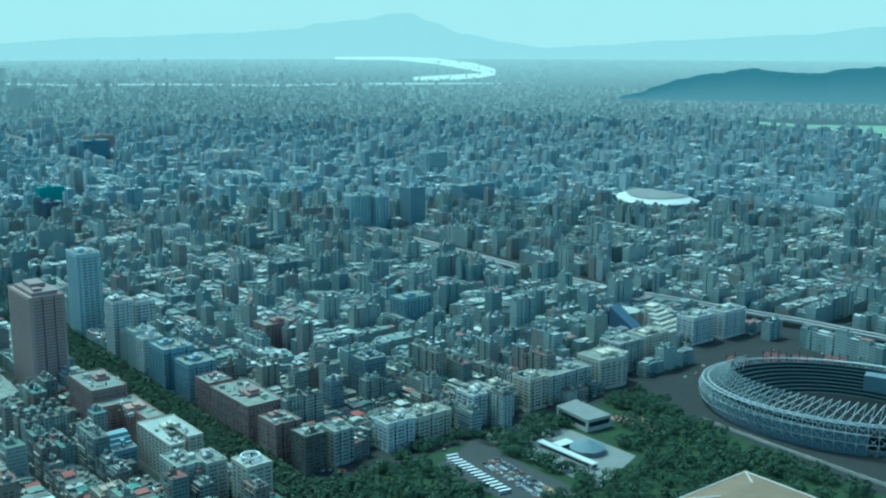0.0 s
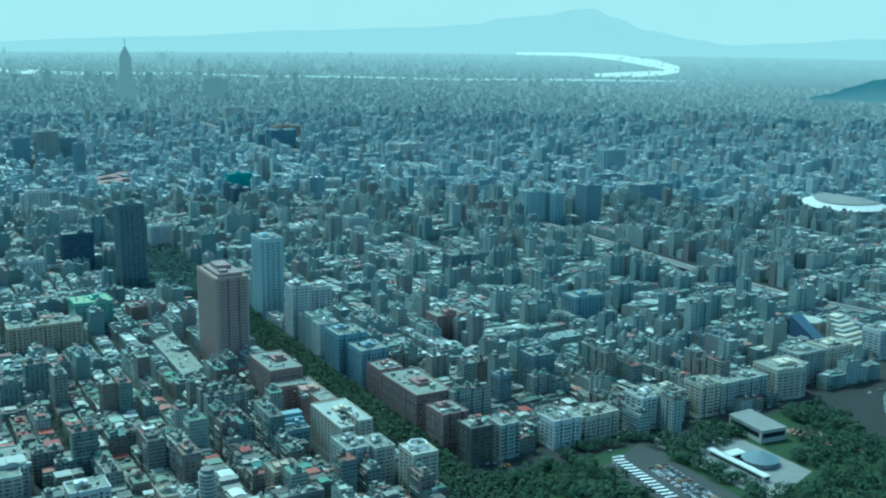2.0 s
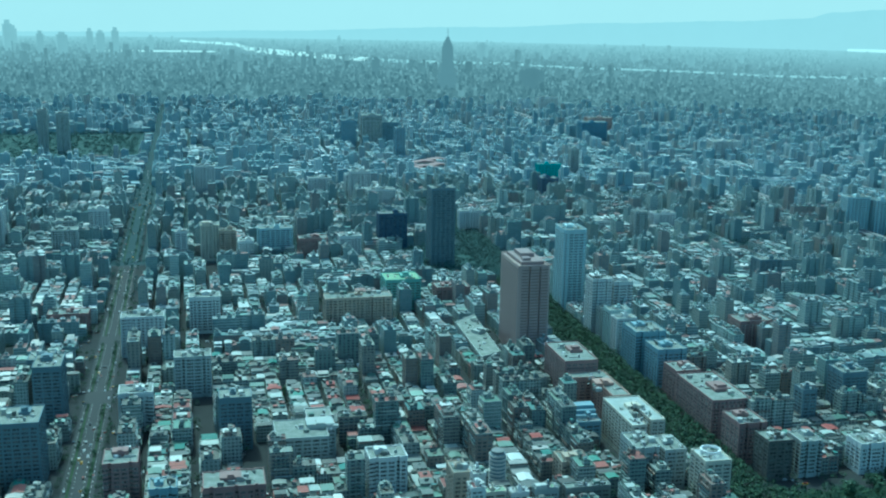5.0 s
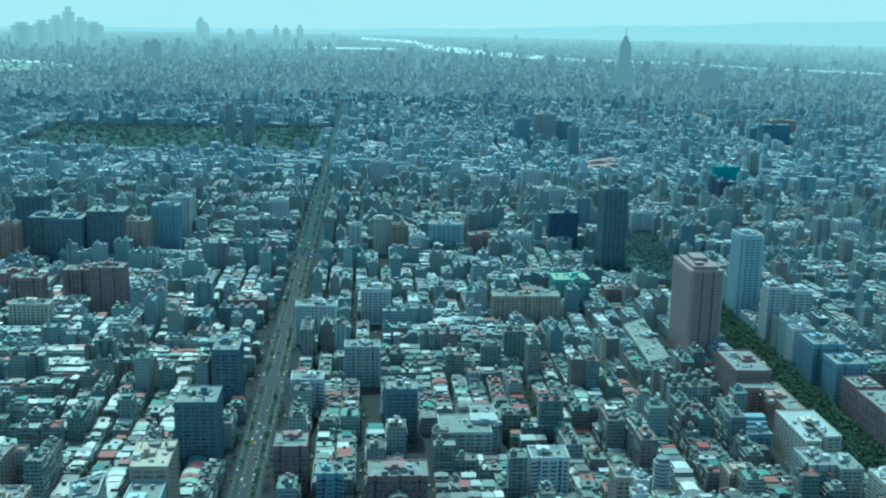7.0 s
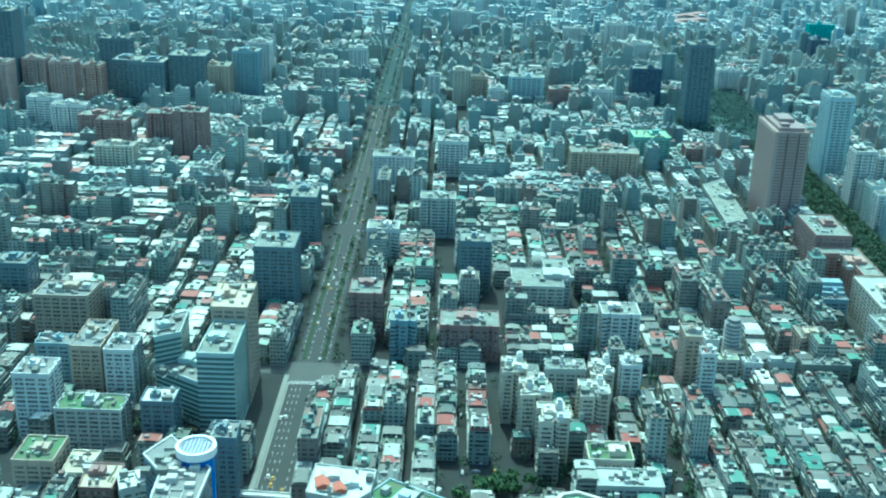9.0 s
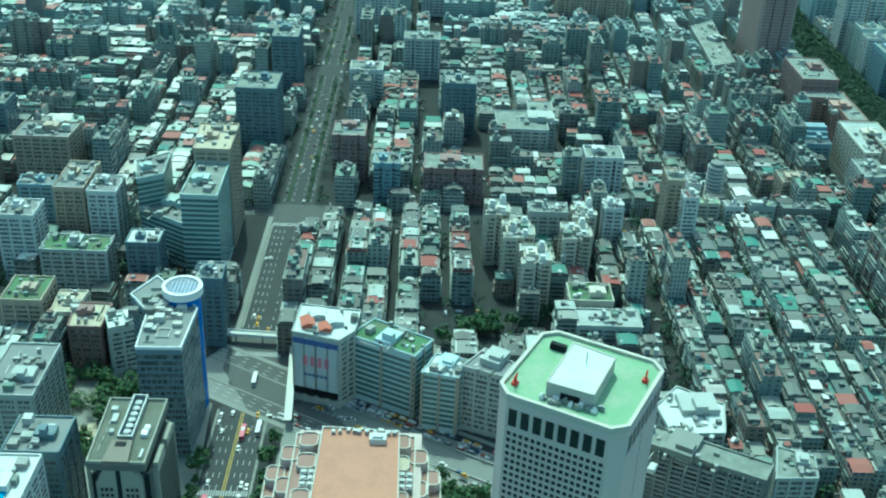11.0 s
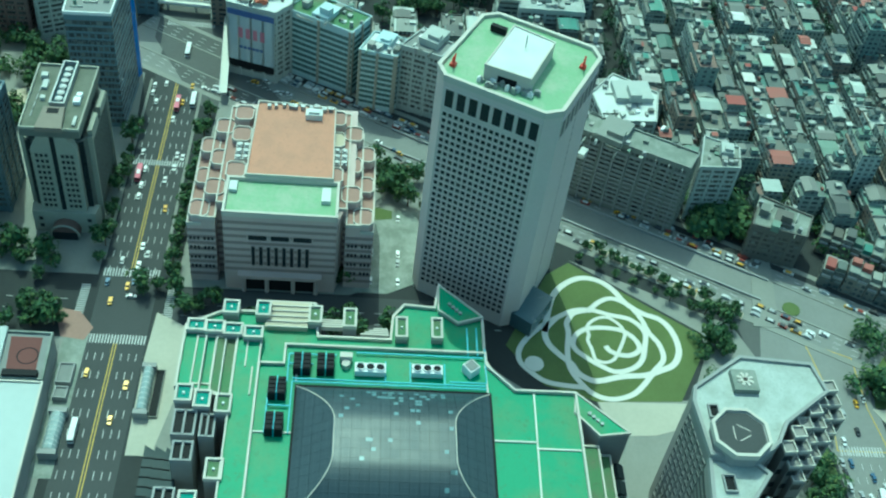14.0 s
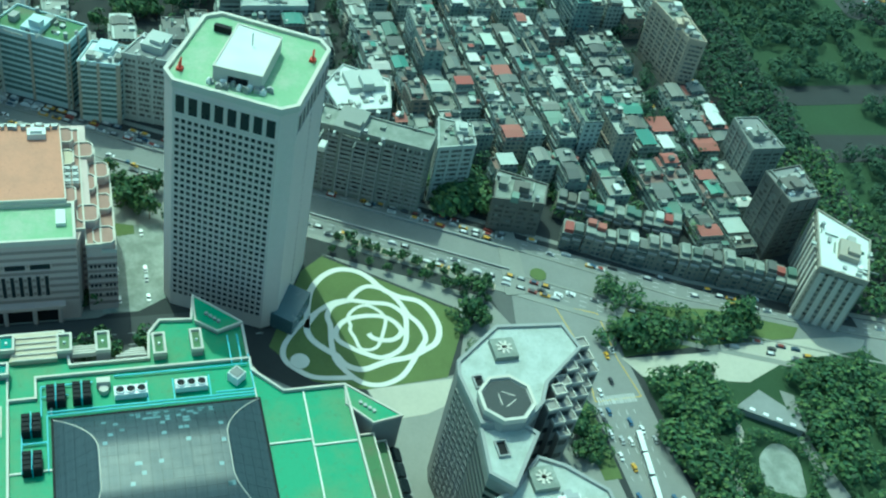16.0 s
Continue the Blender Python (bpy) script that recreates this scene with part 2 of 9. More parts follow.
M["park_grass"] = plain("park_grass", (0.03, 0.055, 0.022), 0.9, grain=0.5, amount=0.7, big=0.05)
M["road_grey"] = plain("worn_road", (0.21, 0.211, 0.197), 0.85, grain=0.5, amount=0.5, big=0.06)
M["truss_steel"] = plain("truss_steel", (0.42, 0.46, 0.46), 0.6, 0.2)
M["roof_pale"] = patched("pale_grey_roof", (0.47, 0.5, 0.47), (0.33, 0.35, 0.31), 0.1, 0.6, 0.75)
M["stone_course"] = plain("darker_granite", (0.27, 0.215, 0.205), 0.7)
M["roof_green"] = patched("roof_green", (0.075, 0.3, 0.145), (0.13, 0.25, 0.11), 0.035, 0.5, 0.6)
M["roof_pale_green"] = patched("pale_green_roof", (0.27, 0.42, 0.24), (0.4, 0.46, 0.34), 0.09, 0.6, 0.7)
M["roof_olive"] = patched("olive_green_roof", (0.1, 0.2, 0.085), (0.14, 0.15, 0.09), 0.06, 0.6, 0.75)
M["planter_teal"] = plain("teal_roof_coat", (0.02, 0.2, 0.15), 0.6, amount=0.4)
M["roof_orange"] = patched("terracotta_roof_tile", (0.5, 0.25, 0.165), (0.42, 0.22, 0.15), 0.1, 0.6, 0.75)
M["roof_pink"] = plain("pink_terrace_tile", (0.3, 0.185, 0.15), 0.75, grain=0.5, amount=0.5)
M["stone_pink"] = plain("pink_granite", (0.5, 0.41, 0.375), 0.7, grain=0.8, amount=0.3)
M["concrete"] = plain("grey_concrete", (0.3, 0.3, 0.29), 0.8, grain=0.6, amount=0.35)
M["trade_wall"] = plain("trade_tower_tile", (0.6, 0.53, 0.49), 0.7, grain=0.5, amount=0.25)
M["pipe_blue"] = plain("cyan_pipe", (0.17, 0.46, 0.54), 0.6)
M["hall_glass"] = seamed_glass("hall_roof_glass", (0.032, 0.048, 0.06))
M["pale_glass"] = plain("pale_replaced_glass", (0.16, 0.24, 0.26), 0.3)
M["path_white"] = plain("white_path", (0.62, 0.61, 0.55), 0.75, grain=0.4, amount=0.25)
M["roof_white"] = plain("white_roof", (0.56, 0.58, 0.55), 0.7, grain=0.3, amount=0.6, big=0.15)
M["roof_dirty"] = patched("weathered_roof", (0.33, 0.35, 0.31), (0.17, 0.19, 0.16), 0.13, 0.8, 0.85)
M["roof_grey"] = plain("grey_roof", (0.22, 0.225, 0.215), 0.8, grain=0.3, amount=0.5, big=0.1)
M["blue_glass"] = plain("blue_glass", (0.02, 0.14, 0.5), 0.2)
M["band_glass"] = plain("tinted_band_glass", (0.1, 0.15, 0.145), 0.25, grain=0.3, amount=0.5, big=0.08, spec=0.5)
M["pool"] = plain("pool_water", (0.04, 0.3, 0.5), 0.08)
M["red_paint"] = plain("red_paint", (0.5, 0.05, 0.03), 0.55)
M["roof_red_old"] = plain("faded_red_tile", (0.29, 0.2, 0.19), 0.8, grain=0.3, amount=0.4)
M["sand"] = plain("pale_sand", (0.5, 0.44, 0.33), 0.85)
M["hotel_wall"] = plain("hotel_tile", (0.25, 0.24, 0.225), 0.65, grain=0.5)
# lighter leaf copy: the sunlit look of near crowns is in the colour
M["leaf"] = random_paint("leaves", [(0.038, 0.082, 0.03), (0.054, 0.108, 0.036), (0.078, 0.135, 0.04), (0.04, 0.09, 0.038), (0.1, 0.15, 0.042), (0.03, 0.062, 0.026)], 0.75, wear=0.2)
# darker copy of the leaf colour for parks and boulevards
M["leaf_wood"] = random_paint("park_leaves", [(0.02, 0.05, 0.026), (0.028, 0.063, 0.03), (0.036, 0.075, 0.034), (0.024, 0.056, 0.032), (0.046, 0.085, 0.036)], 0.8, wear=0.2)
# leaf colour with distance haze mixed in
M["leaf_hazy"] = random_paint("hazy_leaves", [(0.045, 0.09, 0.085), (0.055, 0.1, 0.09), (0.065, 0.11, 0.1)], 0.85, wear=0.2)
M["old_stone"] = plain("weathered_grey_stone", (0.16, 0.163, 0.138), 0.75, grain=0.5, amount=0.4, big=0.05)
M["old_stone_edge"] = plain("pale_worn_stone", (0.34, 0.335, 0.275), 0.75, grain=0.5, amount=0.4, big=0.06)
M["roof_moss"] = patched("mossy_roof_deck", (0.17, 0.175, 0.138), (0.11, 0.125, 0.092), 0.14, 0.6, 0.85)
M["vault_tile"] = plain("brown_vault_tile", (0.15, 0.1, 0.085), 0.6, grain=0.7, amount=0.4)
M["pavilion_roof"] = plain("tan_roof_coat", (0.22, 0.19, 0.155), 0.8, grain=0.4, amount=0.4, big=0.2)
M["trough_blue"] = plain("blue_grey_trough", (0.06, 0.12, 0.16), 0.6)
# lawn colour with distance haze mixed in
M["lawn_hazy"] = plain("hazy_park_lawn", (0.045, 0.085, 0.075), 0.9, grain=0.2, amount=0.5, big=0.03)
M["row_wall"] = facade("row_house_wall", [(0.15, 0.15, 0.13), (0.2, 0.19, 0.16), (0.12, 0.13, 0.12), (0.24, 0.23, 0.2)], by_object=True, wear=0.6)
M["roof_sheet"] = plain("white_sheet_roof", (0.43, 0.47, 0.455), 0.6, grain=0.25, amount=0.25, big=0.05)
M["court_red"] = plain("red_court", (0.13, 0.05, 0.045), 0.8)
M["canopy_dark"] = plain("dark_canopy_glass", (0.03, 0.045, 0.05), 0.55, grain=0.3, amount=0.5, spec=0.2)
M["promenade"] = plain("sandy_paving", (0.42, 0.4, 0.33), 0.85, grain=0.5, amount=0.5)
M["bark"] = plain("bark", (0.12, 0.09, 0.06), 0.9)
M["rubber"] = plain("tyre_rubber", (0.02, 0.02, 0.02), 0.85)

# ---- builders ----
class Soup:
    """Many simple solids in one mesh."""

    def __init__(self):
        self.v, self.f, self.m = [], [], []

    def face(self, pts, mat):
        n = len(self.v)
        self.v.extend(pts)
        self.f.append(tuple(range(n, n + len(pts))))
        self.m.append(mat)

    def prism(self, pts, z0, z1, side=0, top=0, bottom=False):
        """A solid over a plan polygon (counter-clockwise)."""
        n, k = len(self.v), len(pts)
        self.v.extend([(x, y, z0) for x, y in pts])
        self.v.extend([(x, y, z1) for x, y in pts])
        for i in range(k):
            j = (i + 1) % k
            self.f.append((n + i, n + j, n + k + j, n + k + i))
            self.m.append(side)
        self.f.append(tuple(range(n + k, n + 2 * k)))
        self.m.append(top)
        if bottom:
            self.f.append(tuple(reversed(range(n, n + k))))
            self.m.append(side)

    def box(self, cx, cy, w, d, z0, z1, ang=0.0, side=0, top=0, bottom=False):
        self.prism(rect(cx, cy, w, d, ang), z0, z1, side, top, bottom)

    def gable(self, cx, cy, w, d, z0, z1, ang=0.0, mat=0):
        """A pitched sheet roof, its ridge along w."""
        a = rect(cx, cy, w, d, ang)
        c, s = math.cos(ang), math.sin(ang)
        n = len(self.v)
        self.v.extend([(x, y, z0) for x, y in a])
        self.v.extend([(cx - c * w / 2, cy - s * w / 2, z1), (cx + c * w / 2, cy + s * w / 2, z1)])
        for q in ((0, 1, 5, 4), (2, 3, 4, 5), (1, 2, 5), (3, 0, 4)):
            self.f.append(tuple(n + i for i in q))
            self.m.append(mat)

    def ring(self, pts, width, z0, z1, mat=0):
        """A wall of that width along the inside of a plan polygon."""
        inn = offset(pts, -width)
        n, k = len(self.v), len(pts)
        self.v.extend([(x, y, z0) for x, y in pts] + [(x, y, z1) for x, y in pts] + [(x, y, z1) for x, y in inn] + [(x, y, z0) for x, y in inn])
        for i in range(k):
            j = (i + 1) % k
            for a in range(3):
                self.f.append((n + a * k + i, n + a * k + j, n + a * k + k + j, n + a * k + k + i))
                self.m.append(mat)

    def tube(self, a, b, r, mat=0, sides=6):
        """A round bar between two points."""
        a, b = Vector(a), Vector(b)
        d = (b - a).normalized()
        u = d.orthogonal().normalized()
        w = d.cross(u)
        n = len(self.v)
        for p in (a, b):
            self.v.extend([tuple(p + u * (r * math.cos(2 * math.pi * i / sides)) + w * (r * math.sin(2 * math.pi * i / sides))) for i in range(sides)])
        for i in range(sides):
            j = (i + 1) % sides
            self.f.append((n + i, n + j, n + sides + j, n + sides + i))
            self.m.append(mat)
        self.f.append(tuple(range(n + sides, n + 2 * sides)))
        self.m.append(mat)
        self.f.append(tuple(reversed(range(n, n + sides))))
        self.m.append(mat)

    def disc(self, cx, cy, r, z0, z1, side=0, top=0, n=16):
        self.prism([(cx + r * math.cos(2 * math.pi * i / n), cy + r * math.sin(2 * math.pi * i / n)) for i in range(n)], z0, z1, side, top)

    def mesh(self, name, mats, shift=(0, 0, 0)):
        me = bpy.data.meshes.new(name)
        if any(shift):
            self.v = [(x - shift[0], y - shift[1], z - shift[2]) for x, y, z in self.v]
        me.from_pydata(self.v, [], self.f)
        for m in mats:
            me.materials.append(m)
        me.polygons.foreach_set("material_index", self.m)
        me.update()
        return me


def rect(cx, cy, w, d, ang=0.0):
    c, s = math.cos(ang), math.sin(ang)
    return [(cx + c * x - s * y, cy + s * x + c * y) for x, y in ((-w / 2, -d / 2), (w / 2, -d / 2), (w / 2, d / 2), (-w / 2, d / 2))]


def part(name, soup, mats, parent=None, label="", local=False):
    """Links a soup or mesh as one object under a thing or a part. Soups are in the plan's own metres unless local."""
    mats = mats if isinstance(mats, (list, tuple)) else [mats]
    root = parent
    while root and root.parent:
        root = root.parent
    shift = tuple(root.location) if root and not local else (0, 0, 0)
    me = soup.mesh(name, mats, shift) if isinstance(soup, Soup) else soup
    ob = new(name, me)
    if parent:
        ob.parent = parent
    return tagged(ob, label)


def thing(name, label, category, group="", kind="", at=None):
    ob = new(name)
    ob.empty_display_size = 2.0
    if at:
        ob.matrix_basis = at
    return tagged(ob, label, category, group, kind)


def strip(line, w0, w1):
    """The polygon between two offsets to the right of a plan line."""
    def off(d):
        out = []
        for i, p in enumerate(line):
            a, b = line[max(i - 1, 0)], line[min(i + 1, len(line) - 1)]
            dx, dy = b[0] - a[0], b[1] - a[1]
            n = math.hypot(dx, dy)
            out.append((p[0] + dy / n * d, p[1] - dx / n * d))
        return out
    return off(w0), off(w1)


def ribbon(soup, line, w0, w1, z, mat=0, z_low=None):
    a, b = strip(line, w0, w1)
    for i in range(len(line) - 1):
        soup.face([(*b[i], z), (*b[i + 1], z), (*a[i + 1], z), (*a[i], z)], mat)


def near_line(p, line):
    best = 1e9
    for (ax, ay), (bx, by) in zip(line, line[1:]):
        dx, dy = bx - ax, by - ay
        k = max(0, min(1, ((p[0] - ax) * dx + (p[1] - ay) * dy) / (dx * dx + dy * dy)))
        best = min(best, math.hypot(p[0] - ax - k * dx, p[1] - ay - k * dy))
    return best


def offset(pts, d):
    """A plan polygon (counter-clockwise) moved outwards by d."""
    out, k = [], len(pts)
    for i in range(k):
        a, p, b = Vector(pts[i - 1]), Vector(pts[i]), Vector(pts[(i + 1) % k])
        e, f = (p - a).normalized(), (b - p).normalized()
        n, m = Vector((e.y, -e.x)), Vector((f.y, -f.x))
        t = (n + m) / max(1 + n.dot(m), 0.35)
        out.append((p.x + t.x * d, p.y + t.y * d))
    return out


def centre_of(pts):
    return sum(p[0] for p in pts) / len(pts), sum(p[1] for p in pts) / len(pts)


def ccw(pts):
    area = sum(a[0] * b[1] - b[0] * a[1] for a, b in zip(pts, pts[1:] + pts[:1]))
    return list(pts) if area > 0 else list(reversed(pts))


def window_mesh(w, h, deep, frame_mat, pane_mat, sill=True):
    """A window: a proud reveal round a pane set back in it; x runs along the wall, y outwards."""
    s = Soup()
    b = min(w, h) * 0.12
    for x0, x1, z0, z1 in ((-w / 2, -w / 2 + b, 0, h), (w / 2 - b, w / 2, 0, h), (-w / 2 + b, w / 2 - b, 0, b), (-w / 2 + b, w / 2 - b, h - b, h)):
        s.prism([(x0, -0.05), (x1, -0.05), (x1, deep), (x0, deep)], z0, z1, 0, 0, True)
    s.face([(w / 2 - b, 0.12, b), (-w / 2 + b, 0.12, b), (-w / 2 + b, 0.12, h - b), (w / 2 - b, 0.12, h - b)], 1)
    return s.mesh("window", [frame_mat, pane_mat])


def wall_frame(p, q, x, z):
    """The pose at x metres from p on the wall p-q of a counter-clockwise plan, y outwards."""
    dx, dy = q[0] - p[0], q[1] - p[1]
    n = math.hypot(dx, dy)
    ux, uy = dx / n, dy / n
    return Matrix(((-ux, uy, 0, p[0] + ux * x), (-uy, -ux, 0, p[1] + uy * x), (0, 0, 1, z), (0, 0, 0, 1)))


def windows_on(parent, p, q, z0, z1, cols, rows, mesh, limit=400, margin=0.0, name="window"):
    """Rows of windows on one wall, each an object of its own."""
    length = math.dist(p, q) - 2 * margin
    back = Matrix.Translation(-Vector(parent.location))
    for r in range(rows):
        for c in range(cols):
            if r * cols + c >= limit:
                return
            ob = new(name, mesh)
            ob.parent = parent
            ob.matrix_basis = back @ wall_frame(p, q, margin + length * (c + 0.5) / cols, z1 - (z1 - z0) * (r + 1) / rows)


def seen_edges(pts):
    """The walls of a plan that turn towards the tower."""
    out = []
    for p, q in zip(pts, pts[1:] + pts[:1]):
        n = (q[1] - p[1], p[0] - q[0])
        m = ((p[0] + q[0]) / 2, (p[1] + q[1]) / 2)
        if -(n[0] * m[0] + n[1] * m[1]) > 0:
            out.append((p, q))
    return out


def pilasters(pts, step=7.5, wide=0.7, deep=0.5):
    """The plan with flat pillars standing out from the walls that turn towards the tower."""
    out, seen = [], seen_edges(pts)
    for p, q in zip(pts, pts[1:] + pts[:1]):
        out.append(p)
        n = math.dist(p, q)
        if (p, q) not in seen or n < 5:
            continue
        k = max(1, round(n / step))
        u = ((q[0] - p[0]) / n, (q[1] - p[1]) / n)
        for i in range(k + 1):
            c = min(max(n * i / k, wide + 0.05), n - wide - 0.05)
            out += [(p[0] + u[0] * e + u[1] * o, p[1] + u[1] * e - u[0] * o) for e, o in ((c - wide, 0), (c - wide, deep), (c + wide, deep), (c + wide, 0))]
    return out


def notched(w, d, rng, n):
    """A plan with light wells and stair bays cut into its long sides."""
    k, out = 1.6, []
    for side in (-1, 1):
        xs = []
        for i in range(n):
            c = -w / 2 + w * (i + 0.5 + rng.uniform(-0.15, 0.15)) / n
            xs += [(c - 1.3, c + 1.3)]
        line = [(-w / 2, d / 2)]
        for a, b in xs:
            line += [(a, d / 2), (a, d / 2 - k), (b, d / 2 - k), (b, d / 2)]
        line.append((w / 2, d / 2))
        out += line[::-1] if side < 0 else [(-x, -y) for x, y in line[::-1]]
    return out


def block(name, label, pts, h, wall, band=None, roof=None, storey=3.4, base=4.5, share=0.5, parapet=1.1, house=0.45, z_low=0.0, rim=None, tanks=2, seed=1, category="building", machines=3, piers=True, joined=False):
    """A city building: wall, a strip of glazing on each storey, flat roof with parapet, roof house and tanks."""
    pts = ccw(pts)
    cx, cy = centre_of(pts)
    top = thing(name, label, category, at=pose(cx, cy, z_low))
    s = Soup()
    s.prism(pilasters(pts) if band and piers else pts, z_low, h, 0, 0)
    part("wall", s, wall, top)
    s = Soup()
    s.prism(offset(pts, -0.5), h - 0.1, h + 0.12, 0, 0)
    part("roof", s, roof or M["house_roof"], top)
    s = Soup()
    s.ring(offset(pts, 0.25), 0.7, h - 0.6, h + parapet)
    part("parapet", s, rim or wall, top)
    if band:
        s = Soup()
        out = offset(pts, 0.18)
        if joined:
            for i in range(int((h - base) / storey)):
                s.prism(out, base + i * storey, base + i * storey + storey * share, 0, 0, True)
            tagged(part("glazing", s, band, top), kind="stuff")
        else:
            s.prism(out, 0, storey * share, 0, 0, True)
        me = None if joined else s.mesh("window_band", [band], (cx, cy, 0))
        for i in range(0 if joined else int((h - base) / storey)):
            ob = new("window_band", me)
            ob.parent = top
            ob.location = (0, 0, base + i * storey - z_low)
    r = random.Random(seed + int(cx * 7 + cy))
    xs, ys = [p[0] for p in pts], [p[1] for p in pts]
    w, d = max(xs) - min(xs), max(ys) - min(ys)
    e = Vector(pts[1]) - Vector(pts[0])
    turn = math.atan2(e.y, e.x)
    if house:
        k = house * r.uniform(0.55, 0.95)
        hx, hy = cx + r.uniform(-0.16, 0.16) * w, cy + r.uniform(-0.16, 0.16) * d
        n = min(w, d)
        s = Soup()
        s.box(hx, hy, n * k * 1.3, n * k, h, h + r.uniform(2.8, 4.5), turn)
        s.box(hx + n * k * 0.3, hy, n * k * 0.4, n * k * 0.6, h + 2, h + r.uniform(5, 7), turn)
        part("roof_house", s, wall, top)
        for i in range(machines):
            s = Soup()
            mx, my = cx + r.uniform(-0.28, 0.28) * w, cy + r.uniform(-0.28, 0.28) * d
            s.box(mx, my, r.uniform(1.5, 4), r.uniform(1.5, 3), h, h + r.uniform(0.8, 2.4), turn)
            part("roof_machine", s, (M["steel"], M["white_paint"], M["concrete"])[i], top)
    s = Soup()
    for i in range(int(min(16, 5 + w * d / 90))):
        mx, my = cx + r.uniform(-0.38, 0.38) * w, cy + r.uniform(-0.38, 0.38) * d
        k = r.random()
        if k < 0.35:
            s.box(mx, my, r.uniform(4, 9), 0.4, h, h + r.uniform(0.8, 1.8), turn + (0 if r.random() < 0.5 else math.pi / 2))
        elif k < 0.8:
            s.box(mx, my, r.uniform(1, 3.5), r.uniform(1, 3), h, h + r.uniform(0.8, 2.6), turn)
        else:
            s.box(mx, my, r.uniform(3.5, 6), r.uniform(3, 5), h, h + r.uniform(2.6, 4.2), turn)
    tagged(part("roof_clutter", s, M["clutter"], top), kind="stuff")
    for i in range(tanks):
        s = Soup()
        tx, ty = cx + r.choice((-1, 1)) * w * 0.32, cy + r.uniform(-0.35, 0.35) * d
        s.disc(tx, ty, 1.1, h + 0.9, h + 3.2, 0, 0, 10)
        s.box(tx, ty, 1.8, 1.8, h, h + 0.9)
        part("water_tank", s, M["steel"], top)
    return top

# ---- plan ----
KEELUNG = [(-640, -420), (-585, -240), (-545, -130), (-512, -73), (-462, 20), (-412, 115), (-362, 210), (-318, 290), (-285, 372), (-245, 480), (-200, 640), (-190, 1200)]
XINYI = [(400, -97), (-4300, -97)]
RENAI = [(-300, 408), (-740, 428), (-900, 431), (-1200, 435), (-1430, 440), (-1800, 458), (-2120, 470)]
CIVIC = [(-100, 1240), (-670, 1227), (-776, 1215), (-1068, 1150), (-1240, 1145), (-2500, 1176), (-2900, 1168), (-4300, 1180)]
NS_ROADS = [(-745, 30), (-1160, 16), (-1640, 44), (-2150, 30), (-2700, 40), (-3250, 30), (-3800, 26)]
EW_ROADS = [(-1400, 24), (-800, 30), (-450, 14), (160, 4), (880, 34), (1550, 26), (2080, 34), (2700, 30), (3200, 30)]
# plan rectangles kept free of houses: x0, x1, y0, y1
CLEAR = [(-440, 200, -300, -60), (-530, -440, -160, -60), (-522, -440, -190, -150), (-345, 200, -110, 480), (-745, -200, 440, 1130), (-3360, -2760, -930, -130), (-1700, -1480, 330, 460),
         (-1620, -1410, 1720, 1880), (-745, -640, -165, -110), (-610, -560, 10, 66), (-420, -290, 376, 480), (-808, -745, 992, 1135), (-2500, -1700, 3500, 3900)]
ROADS = [(KEELUNG, 22), (RENAI, 25), (CIVIC, 24)]
LANDMARK_SPOTS = []


